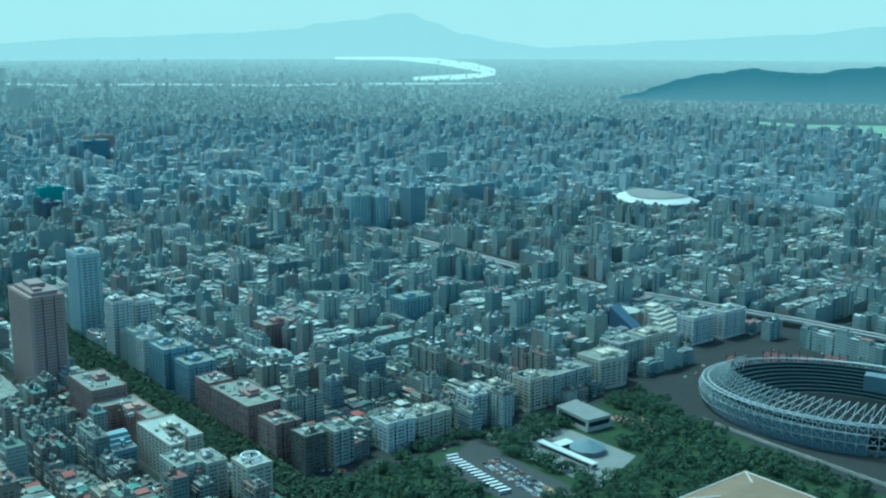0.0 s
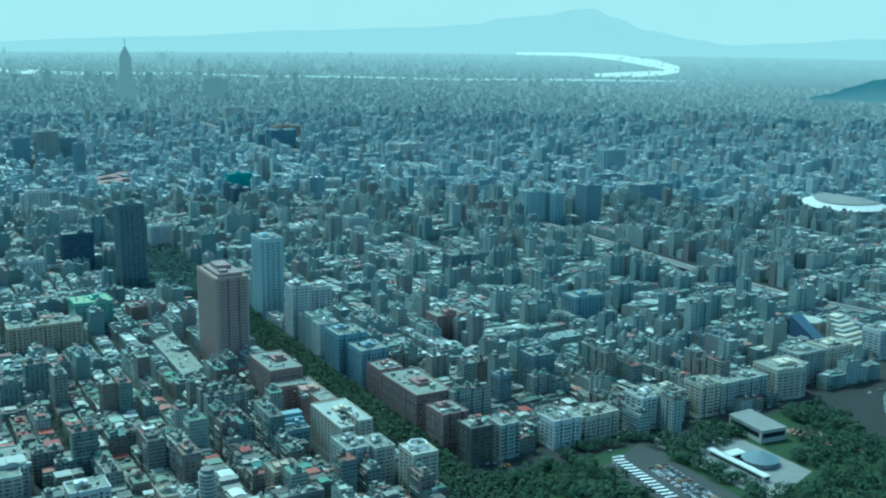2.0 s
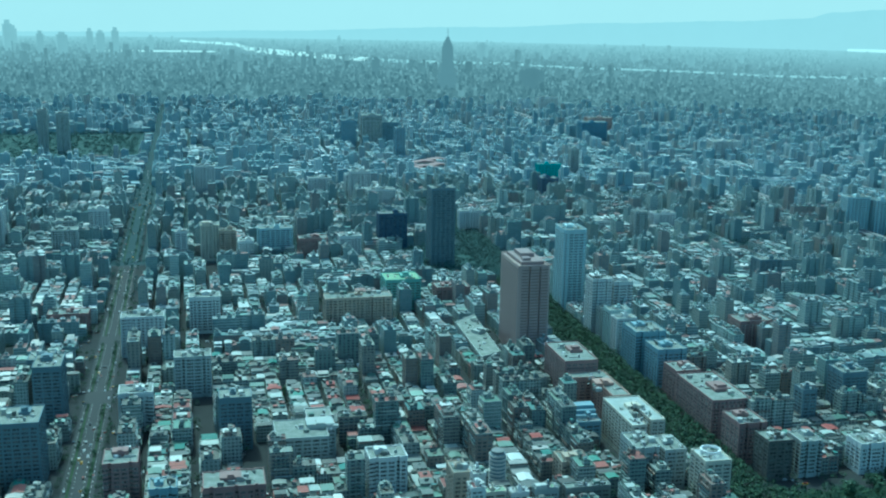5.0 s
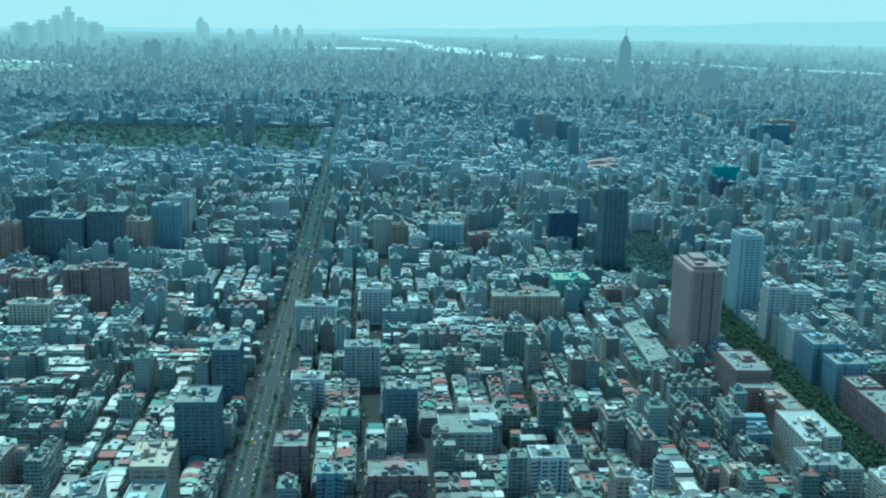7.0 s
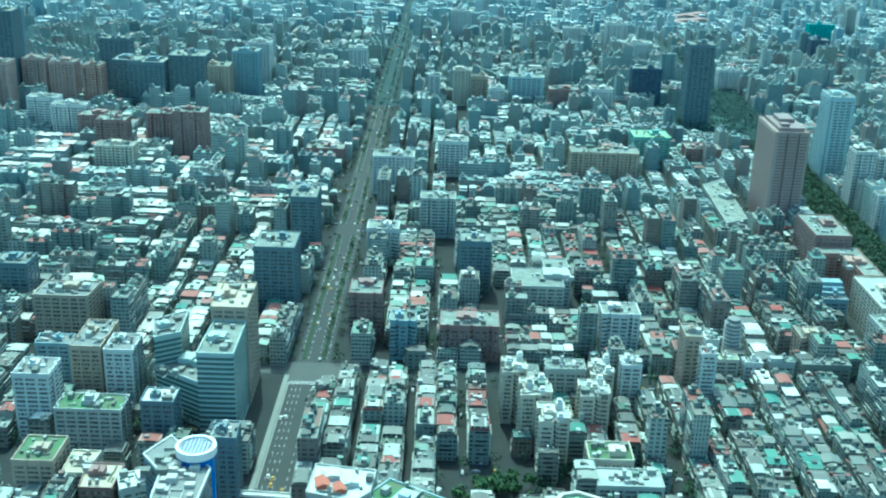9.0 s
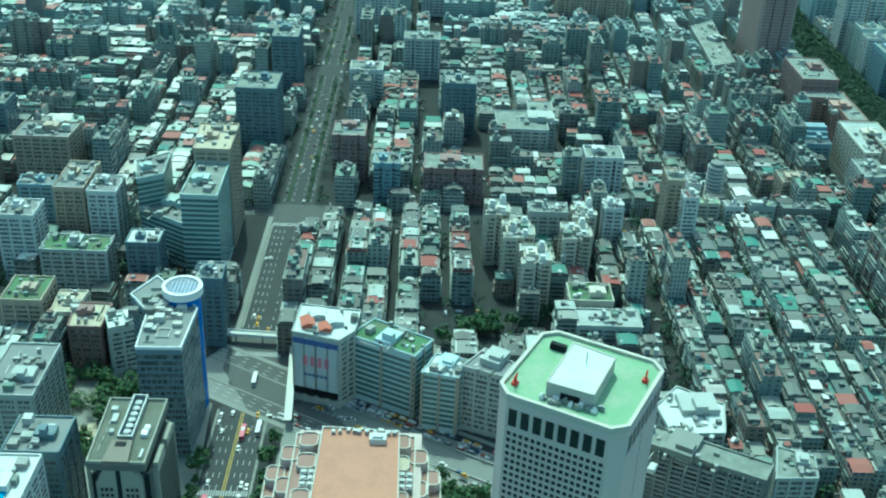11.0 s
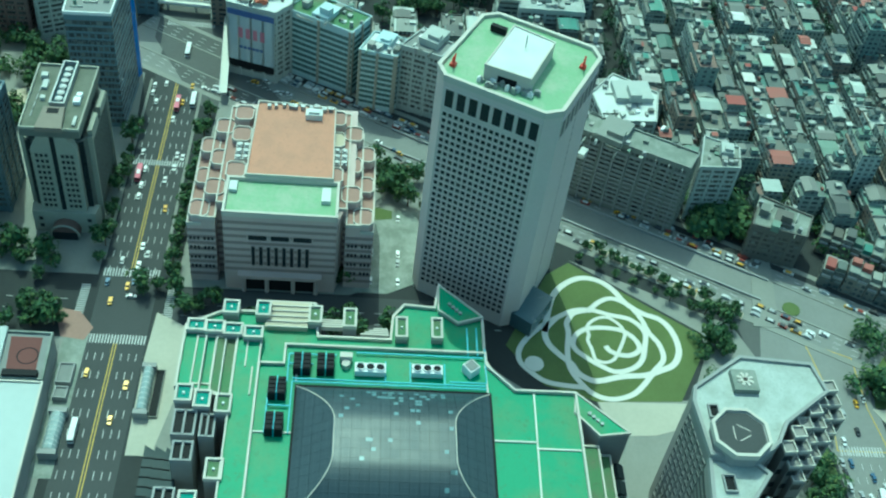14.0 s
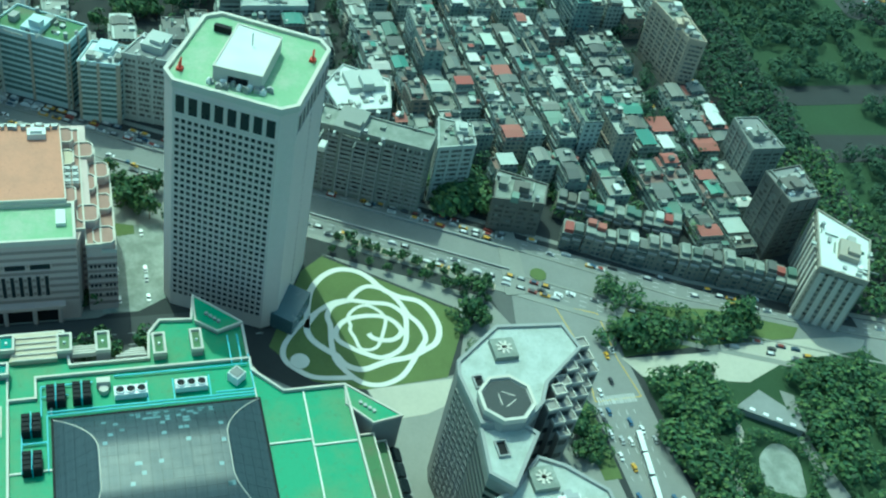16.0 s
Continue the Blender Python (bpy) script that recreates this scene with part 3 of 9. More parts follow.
# plan corners, height, style, roof, storey
BLOCKS = [
    ("shop_tower", "slender dark tower block with advertising at its foot", [(-563, -118), (-563, -130), (-583, -134), (-583, -119)], 48, "dark", "roof_grey", 3.4),
    ("glass_office_block", "pale green-glass office block with white storey bands", [(-638, -133), (-638, -157), (-652, -157), (-690, -156), (-690, -134)], 66, "glassgreen", "roof_dirty", 3.6),
    ("office_tower", "tall tan stone office tower beside the avenue", [(-690, -133), (-690, -158), (-735, -162), (-736, -134)], 76, "tan", "sand", 3.4),
    ("glass_office_block", "pale glass office block with angled front", [(-680, -196), (-690, -180), (-727, -183), (-710, -204)], 56, "glassgreen", "roof_grey", 3.6),
    ("office_wing", "low glass wing joining two office blocks", [(-655, -157), (-680, -196), (-705, -196), (-692, -157)], 34, "glassgreen", "roof_grey", 3.6),
    ("office_block", "tan tiled office block with square windows", [(-772, -272), (-772, -314), (-802, -314), (-802, -270)], 45, "tan", "roof_grey", 3.4),
    ("apartment_block", "blue-grey tiled apartment block", [(-686, -257), (-686, -281), (-702, -283), (-702, -258)], 46, "blue", "roof_grey", 3.2),
    ("apartment_block", "pinkish tiled apartment block", [(-675, -231), (-675, -252), (-719, -254), (-719, -233)], 50, "tan", "roof_grey", 3.2),
    ("apartment_block", "white tiled apartment block with stepped roof", [(-671, -208), (-671, -228), (-697, -228), (-697, -211)], 50, "white", "roof_grey", 3.2),
    ("apartment_block", "grey apartment block with mossy green roof", [(-613, -200), (-613, -243), (-634, -241), (-634, -206)], 36, "grey", "roof_olive", 3.2),
    ("shop_tower", "dark tiled block with a slanted white roof canopy", [(-615, -168), (-615, -189), (-634, -189), (-634, -168)], 42, "dark", "roof_white", 3.4),
    ("apartment_block", "tan tiled apartment block with mossy roof", [(-548, -222), (-548, -246), (-576, -246), (-576, -222)], 38, "tan", "roof_olive", 3.2),
    ("apartment_block", "white zigzag apartment block", [(-632, -252), (-632, -276), (-656, -276), (-656, -254)], 50, "white", "roof_grey", 3.2),
    ("apartment_block", "cream apartment house with cluttered roof", [(-549, -204), (-549, -218), (-574, -219), (-574, -202)], 30, "cream", "sand", 3.2),
    ("shop_block", "dark red shop building with white roof sheds", [(-534, -184), (-534, -203), (-560, -206), (-560, -184)], 30, "red", "sand", 3.2),
    ("apartment_block", "pale apartment house with green shutters", [(-540, -158), (-530, -178), (-545, -184), (-556, -164)], 32, "white", "roof_white", 3.2),
    ("residential_tower", "white residential tower with rows of balconies", [(-346, -164), (-346, -190), (-379, -190), (-379, -164)], 64, "white", "roof_white", 3.2),
    ("office_tower", "dark grey office tower in the shade", [(-388, -160), (-388, -186), (-414, -186), (-414, -160)], 58, "dark", "roof_grey", 3.4),
    ("apartment_block", "grey apartment tower with narrow windows", [(-440, -190), (-440, -216), (-486, -216), (-486, -190)], 50, "grey", "roof_grey", 3.2),
    ("apartment_block", "tan apartment block with pinkish roof", [(-470, -222), (-470, -250), (-500, -250), (-500, -222)], 28, "tan", "roof_pink", 3.2),
    ("office_block", "dark glass office block with olive roof", [(-497, -1), (-514, 9), (-534, -25), (-516, -38)], 42, "teal", "roof_olive", 3.6),
    ("office_block", "teal glass office block with white roof frame", [(-483.5, 23), (-500, 30), (-506, 11), (-488, 3)], 38, "teal", "roof_white", 3.4),
    ("office_block", "grey tiled office block", [(-480.5, 47), (-493, 54), (-507, 38), (-489, 25)], 42, "grey", "roof_grey", 3.4),
    ("apartment_row", "long dark grey apartment row with deep balconies", [(-401, 168), (-413, 175), (-445, 113), (-431, 106)], 43, "slate", "roof_dirty", 3.2),
    ("apartment_block", "pale curved apartment block", [(-412, 198), (-428, 201), (-436, 184), (-411, 177)], 36, "grey", "roof_dirty", 3.2),
    ("apartment_block", "dark apartment block on the diagonal road", [(-379, 229), (-394, 236), (-408, 212), (-386, 203)], 22, "umber", "roof_dirty", 3.2),
    ("corner_office_building", "pale stone corner office building with vertical glass bays", [(-294, 371), (-322, 390), (-348, 372), (-307, 350)], 37, "stone", "roof_white", 3.6),
    ("brick_building", "dark brown brick apartment building", [(-349, 354), (-352, 374), (-378, 376), (-374, 352)], 42, "umber", "roof_grey", 3.2),
    ("apartment_tower", "tall tan apartment tower", [(-497, 376), (-501, 366), (-545, 360), (-543, 377)], 41, "tan", "roof_dirty", 3.2),
    ("apartment_tower", "plain dark grey apartment block", [(-409, 369), (-409, 390), (-438, 387), (-438, 371)], 28, "slate", "roof_grey", 3.2),
    ("apartment_block", "cream apartment block with stepped bays", [(-676, 45), (-676, 62), (-700, 62), (-700, 45)], 40, "cream", "roof_pale", 3.2),
    ("apartment_block", "cream apartment block with stepped bays", [(-643, 56), (-643, 77), (-668, 77), (-668, 56)], 40, "cream", "roof_pale", 3.2),
    ("apartment_block", "cream apartment block with stepped bays", [(-612, 66), (-612, 86), (-638, 86), (-638, 66)], 38, "cream", "roof_pale", 3.2),
    ("apartment_block", "grey apartment block in the shade of its neighbours", [(-687, 76), (-687, 104), (-703, 104), (-703, 76)], 38, "grey", "roof_dirty", 3.2),
    ("apartment_block", "cream apartment block with white stair towers", [(-644, 96), (-644, 116), (-668, 116), (-668, 96)], 40, "cream", "roof_pale", 3.2),
    ("apartment_block", "pale apartment block with white stair towers", [(-676, 106), (-676, 123), (-694, 123), (-694, 106)], 40, "cream", "roof_white", 3.2),
    ("apartment_block", "slim white tiled apartment block with balconies", [(-692, 130), (-692, 144), (-708, 144), (-708, 130)], 40, "white", "roof_pale", 3.2),
    ("apartment_block", "low cream apartment block with roof gardens", [(-590, 96), (-590, 124), (-612, 124), (-612, 96)], 25, "cream", "roof_olive", 3.2),
    ("apartment_block", "low pale apartment block with roof gardens", [(-562, 98), (-562, 138), (-582, 138), (-582, 98)], 24, "grey", "roof_pale", 3.2),
    ("apartment_block", "slim white tower with a red roof house", [(-702, 188), (-702, 199), (-714, 199), (-714, 188)], 46, "white", "court_red", 3.2),
    ("apartment_block", "cream apartment block with green shutters", [(-733, 206), (-733, 224), (-742, 224), (-742, 206)], 27, "cream", "roof_pale_green", 3.2),
    ("apartment_block", "pale apartment block with roof tanks", [(-733, 228), (-733, 242), (-742, 242), (-742, 228)], 25, "white", "roof_pale", 3.2),
    ("apartment_block", "grey-green tiled apartment block with balconies", [(-734, 247), (-734, 266), (-742, 266), (-742, 247)], 26, "grey", "roof_pale_green", 3.2),
    ("apartment_block", "grey apartment block with deep balconies", [(-733, 272), (-733, 308), (-742, 308), (-742, 272)], 25, "slate", "roof_dirty", 3.2),
    ("apartment_block", "orange-tiled block with a long side wing", [(-948, 353), (-948, 373), (-894, 373), (-894, 390), (-964, 390), (-964, 353)], 35, "orange", "roof_dirty", 3.2),
    ("apartment_block", "long pale apartment block built round a narrow court", [(-819, 361), (-819, 374), (-868, 374), (-868, 382), (-828, 382), (-828, 395), (-888, 395), (-888, 361)], 36, "cream", "roof_pale", 3.2),
    ("apartment_block", "blue tiled block stepping back storey by storey", [(-868, 330), (-868, 352), (-896, 352), (-896, 330)], 22, "blue", "roof_grey", 3.2),
    ("office_block", "large pale office block with a stepped roof round a court", [(-862, 62), (-862, 106), (-880, 106), (-880, 114), (-930, 114), (-930, 92), (-905, 92), (-905, 62)], 28, "grey", "roof_dirty", 3.4),
    ("apartment_row", "long pale apartment row with a white roof edge", [(-1076, 296), (-1092, 322), (-1150, 324), (-1240, 330), (-1212, 300)], 18, "grey", "roof_dirty", 3.2),
    ("corner_block", "pale apartment block with a rounded street corner", [(-766, 826), (-762, 856), (-764, 866), (-770, 872), (-800, 876), (-800, 826)], 33, "cream", "roof_dirty", 3.3),
    ("apartment_block", "grey apartment block with white roof", [(-443, 132), (-445, 160), (-470, 165), (-485, 142), (-467, 128)], 36, "grey", "roof_white", 3.2),
]
LANDMARK_SPOTS += [(-1153, 365, 40, 20), (-738, 394, 16, 13), (-880, 1030, 48, 42), (-783, 231, 9, 8)]
for _, _, plan, *_ in BLOCKS:
    bx, by = centre_of(plan)
    LANDMARK_SPOTS.append((bx, by, max(abs(p[0] - bx) for p in plan), max(abs(p[1] - by) for p in plan)))


def free(x, y, r):
    for x0, x1, y0, y1 in CLEAR:
        if x0 - r < x < x1 + r and y0 - r < y < y1 + r:
            return False
    if y > -90 and x > -700:
        for (ax, ay), (bx, by) in zip(KEELUNG[3:], KEELUNG[4:]):
            if ay <= y < by and x > ax + (bx - ax) * (y - ay) / (by - ay):
                return False
        if y < -73:
            return x < -560
    if abs(y + 97) < (9 if x < -2350 else 18 if x < -760 else 22) + r:
        return False
    if near_line((x, y), [(-375, 238), (-317, 356)]) < 8 + r or near_line((x, y), [(-397, 246), (-366, 308)]) < 6 + r:
        return False
    for line, half in ROADS:
        if near_line((x, y), line) < half + r:
            return False
    for lx, ly, hx, hy in LANDMARK_SPOTS:
        if abs(x - lx) < hx + r and abs(y - ly) < hy + r:
            return False
    return True


def in_view(x, y):
    """The part of the plan that the tower's windows look over."""
    a = math.degrees(math.atan2(-x, y))
    return 24 < a < 116


# ---- ground ----
ground = Soup()
ring = [(4350 * math.cos(radians(a)), 4350 * math.sin(radians(a))) for a in range(0, 360, 5)]
ground.prism(ring, -2.0, 0.0)
tagged(part("ground", ground, M["lane"]), "grey asphalt ground of the city reaching to the hazy distance", "ground", kind="structure")

# haze for the farther ground: a sheet in the bluer asphalt colour
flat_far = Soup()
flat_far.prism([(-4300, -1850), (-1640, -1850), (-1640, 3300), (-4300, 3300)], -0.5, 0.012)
tagged(part("far_streets", flat_far, M["haze_lane"]), "haze-tinted blue-grey street floor of the farther districts", "ground", kind="structure")

# ---- landmarks: front foot x, y, width (north-south), depth, height, style ----
TOWERS = [
    (-3020, 1156, 78, 40, 62, "cobalt"), (-3250, 1262, 80, 40, 52, "pink"), (-2949, 484, 56, 40, 92, "grey"), (-2700, 516, 24, 30, 84, "haze"), (-2950, 420, 40, 30, 78, "haze"),
    (-1728, -298, 34, 30, 74, "white"), (-1797, -148, 30, 26, 58, "white"), (-1730, -192, 28, 26, 52, "grey"), (-1653, 24, 28, 26, 55, "cream"), (-1672, -19, 18, 20, 42, "white"),
    (-1292, 477, 30, 42, 108, "teal"), (-1185, 473, 24, 24, 70, "white"), (-1192, 503, 24, 26, 64, "white"), (-1166, 472, 14, 14, 40, "grey"), (-1130, 475, 26, 20, 47, "glassgreen"), (-1103, 472, 24, 17, 45, "white"),
    (-1041, 474, 34, 38, 48, "blue"), (-999, 480, 32, 34, 41, "blue"), (-952, 476, 26, 30, 34, "red"), (-858, 474, 38, 76, 38, "red"), (-803, 466, 26, 32, 37, "red"), (-767, 472, 22, 24, 35, "umber"), (-768, 502, 20, 24, 32, "grey"),
    (-966, 368, 34, 62, 46, "red"), (-769, 354, 20, 34, 37, "grey"), (-766, 377, 18, 30, 35, "grey"),
    (-765, 562, 30, 22, 27, "white"), (-768, 600, 46, 26, 24, "cream"), (-765, 664, 30, 26, 32, "white"), (-766, 692, 22, 26, 32, "cream"), (-765, 735, 24, 26, 33, "cream"), (-766, 782, 62, 24, 30, "grey"),
    (-790, 902, 40, 30, 35, "grey"), (-790, 946, 40, 30, 36, "cream"), (-812, 1058, 40, 26, 34, "white"), (-806, 1112, 44, 26, 34, "white"), (-890, 872, 36, 24, 30, "steelblue"),
    (-778, 296, 24, 22, 26, "tan"), (-752, 208, 10, 14, 34, "white"),
    
    (-881, 615, 26, 26, 48, "dark"), (-864, 557, 14, 16, 40, "dark"),
    (-1085, 825, 46, 30, 40, "blue"), 
    (-1659, 1262, 36, 36, 76, "haze"), (-1683, 1199, 30, 30, 62, "teal"), (-2181, 1724, 70, 40, 66, "teal"),
    (-2622, 2642, 50, 20, 52, "white"), (-1163, 1297, 36, 30, 36, "dark"), (-2599, 1364, 80, 40, 55, "white"), (-2329, 788, 55, 20, 42, "banner"),
    (-2060, 700, 34, 30, 52, "navy"), (-1555, 363, 36, 36, 121, "dark"), (-1799, 472, 45, 20, 40, "white"), (-1573, -438, 52, 50, 68, "dark"), (-1590, -382, 54, 50, 76, "dark"),
    (-1645, -504, 45, 30, 88, "dark"), (-1592, -341, 40, 30, 62, "tan"), (-1629, -303, 40, 30, 78, "blue"), 
    (-1361, -448, 45, 30, 40, "red"), (-1348, -355, 50, 30, 48, "red"), (-1195, -58, 46, 24, 45, "white"), (-1273, 10, 36, 26, 44, "white"),
    (-1054, -5, 36, 24, 42, "grey"), (-852, -140, 34, 40, 60, "dark"), (-914, 31, 28, 24, 48, "dark"), 
    (-1249, 190, 80, 26, 42, "tan"), (-1336, 261, 46, 40, 40, "green"), (-790, 144, 30, 24, 36, "white"), (-722, 186, 12, 22, 50, "tan"),
    (-807, -60, 26, 30, 40, "red"), (-772, 24, 46, 30, 30, "red"), (-1621, -660, 36, 40, 127, "blue"), (-1564, -598, 34, 28, 70, "pink"), (-1560, -556, 36, 28, 67, "pink"),
    (-1284, -405, 36, 26, 54, "red"),
    (-1556, -640, 42, 36, 138, "dark"), (-1490, -624, 35, 30, 78, "pink"), (-1537, -506, 26, 26, 68, "orange"), (-1405, -531, 40, 22, 51, "white"),
    (-1385, -490, 44, 22, 47, "white"), (-1579, -468, 41, 40, 69, "dark"), (-1238, -389, 46, 22, 35, "cream"), (-1304, -315, 40, 30, 62, "red"),
    (-1694, -190, 38, 26, 45, "grey"), (-1616, 76, 22, 24, 37, "white"),
    (-1679, 124, 54, 26, 42, "teal"), (-1620, 177, 44, 26, 37, "red"), (-1612, 232, 33, 24, 41, "white"), (-2038, 352, 57, 30, 40, "white"),
    (-1705, 315, 46, 26, 56, "navy"), (-1326, 325, 44, 30, 30, "red"), (-996, -134, 25, 40, 58, "dark"), (-1076, -150, 24, 30, 40, "dark"),
    (-972, -56, 30, 24, 37, "white"), (-769, -28, 20, 20, 34, "blue"), (-830, -354, 28, 26, 47, "dark"), (-1288, -146, 46, 26, 26, "red"),
    (-1163, -269, 26, 22, 34, "grey"), (-2198, 254, 47, 26, 39, "white"), (-2201, 330, 47, 26, 45, "white"), (-2906, -364, 23, 24, 112, "grey"),
    (-2910, -316, 31, 26, 104, "grey"), (-3097, 1140, 69, 30, 44, "haze"), (-2228, 945, 89, 30, 31, "white"), (-1749, 692, 70, 30, 26, "white"),
    (-3919, 1311, 75, 30, 61, "white"), (-2980, 533, 60, 40, 70, "blue"), (-2221, 25, 41, 26, 63, "white"), (-1752, 810, 41, 24, 36, "white"),
    (-2110, 323, 40, 26, 65, "white"), (-1645, 50, 25, 20, 48, "tan"), (-1700, 1160, 46, 30, 66, "teal"), (-2468, 898, 21, 21, 58, "grey"),
    (-1322, 773, 33, 26, 52, "dark"), (-1107, 635, 41, 30, 33, "red"), 
    (-1666, 728, 21, 22, 57, "grey"), 
    (-1757, 1499, 91, 36, 50, "haze"), 
]
# red, dark and brown walls are lightened for distance haze
STYLES = {
    "pink": ((0.46, 0.34, 0.3), 3.2, 3.2, (0.2, 0.8), (0.3, 0.75)), "orange": ((0.4, 0.265, 0.215), 3.2, 3.2, (0.2, 0.8), (0.3, 0.75)), "cream": ((0.58, 0.54, 0.44), 3.2, 3.2, (0.2, 0.8), (0.3, 0.75)),
    # the haze style is dark glass with distance haze in its colour
    "haze": ((0.24, 0.33, 0.38), 3.0, 3.4, (0.1, 0.9), (0.3, 0.85)), "brown": ((0.37, 0.29, 0.26), 2.4, 3.6, (0.3, 0.75), (0.1, 0.9)), "teal": ((0.46, 0.56, 0.57), 3.0, 3.4, (0.1, 0.9), (0.3, 0.85)),
    "white": ((0.64, 0.65, 0.61), 3.4, 3.2, (0.12, 0.88), (0.35, 0.8)), "blue": ((0.27, 0.36, 0.4), 3.0, 3.4, (0.1, 0.9), (0.3, 0.85)),
    "red": ((0.27, 0.18, 0.165), 3.4, 3.2, (0.2, 0.8), (0.3, 0.75)), "tan": ((0.42, 0.35, 0.27), 3.2, 3.2, (0.2, 0.8), (0.3, 0.75)),
    "grey": ((0.42, 0.44, 0.41), 3.2, 3.2, (0.2, 0.85), (0.3, 0.78)), "dark": ((0.16, 0.21, 0.235), 2.6, 3.6, (0.1, 0.9), (0.2, 0.9)),
    "green": ((0.24, 0.4, 0.34), 3.4, 3.4, (0.1, 0.9), (0.4, 0.8)), "navy": ((0.07, 0.11, 0.17), 3.0, 3.6, (0.1, 0.9), (0.3, 0.9)),
}
STYLES["banner"] = ((0.1, 0.4, 0.38), 3.4, 3.4, (0.1, 0.9), (0.4, 0.8))
STYLES["cobalt"] = ((0.16, 0.27, 0.36), 3.4, 3.4, (0.1, 0.9), (0.4, 0.8))
STYLES["stone"] = ((0.34, 0.31, 0.255), 3.0, 3.6, (0.2, 0.8), (0.3, 0.8))
STYLES["slate"] = ((0.24, 0.25, 0.225), 3.2, 3.2, (0.2, 0.8), (0.3, 0.75))
STYLES["umber"] = ((0.13, 0.125, 0.11), 3.2, 3.2, (0.2, 0.8), (0.3, 0.75))
STYLES["glassgreen"] = ((0.46, 0.54, 0.51), 2.4, 3.8, (0.05, 0.95), (0.2, 0.9))
STYLES["steelblue"] = ((0.17, 0.22, 0.25), 2.4, 3.8, (0.05, 0.95), (0.2, 0.9))


def style_band(key):
    name = "band_" + key
    if name not in M:
        colour, bay = STYLES[key][0], STYLES[key][1]
        if key == "red":
            colour = (0.42, 0.37, 0.33)
        # window glass of the haze style is paled for haze as well
        base, share = (0.1, 0.25) if key == "haze" else (0.03, 0.12)
        M[name] = facade("glazing_" + key, [colour], glass=tuple(base + share * c for c in colour), bay=bay, storey=3.0, win=(0.1, 0.92), tall=(-1, 2), by_object=True, wear=0.1)
    return M[name]


def wall_of(key):
    name = "plain_" + key
    if name not in M:
        M[name] = plain("wall_" + key, STYLES[key][0], 0.7, grain=0.4, amount=0.3)
    return M[name]


M["brown_band"] = plain("brown_spandrel", (0.17, 0.12, 0.11), 0.6, grain=0.4, amount=0.3)
TOWER_WORDS = {"pink": "pinkish tiled", "orange": "orange-tiled", "cream": "cream tiled", "brown": "reddish-brown stone", "teal": "teal glass", "white": "white tiled", "blue": "blue-grey tiled", "red": "dark red brick-tiled", "tan": "tan tiled", "grey": "grey concrete", "dark": "dark glass", "green": "green-clad", "navy": "dark blue", "haze": "hazy blue-grey glass", "umber": "dark brown tiled", "banner": "teal sheeted", "cobalt": "blue netted", "glassgreen": "pale green glass", "steelblue": "steel-blue glass"}
for x, y, w, d, h, style in TOWERS:
    LANDMARK_SPOTS.append((x - d / 2, y, d / 2, w / 2))
    cx = x - d / 2
    k = min(w, d) * 0.14
    plan = rect(cx, y, d, w) if style not in ("brown", "teal") else [(cx - d / 2 + k, y - w / 2), (cx + d / 2 - k, y - w / 2), (cx + d / 2, y - w / 2 + k), (cx + d / 2, y + w / 2 - k), (cx + d / 2 - k, y + w / 2), (cx - d / 2 + k, y + w / 2), (cx - d / 2, y + w / 2 - k), (cx - d / 2, y - w / 2 + k)]
    if style in ("white", "tan", "red", "grey", "cream", "pink", "orange", "blue") and min(w, d) > 19 and d < 60:
        plan = [(cx - v, y + u) for u, v in notched(w, d, random.Random(int(h - x)), max(2, int(w / 14)))]
    deep = 3.6 if h > 60 else 3.4
    far = x < -1000
    top = block("tower_block" if h > 55 else "office_block", TOWER_WORDS[style] + (" tower" if h > 55 else " block") + " with rows of windows under a flat roof", plan, h, wall_of(style), (style_band(style) if style != "brown" else M["brown_band"]), M["roof_dirty"] if style != "green" else M["roof_pale_green"], deep, 4, 0.5, tanks=0 if far else 1, machines=1 if far else 2, joined=far)


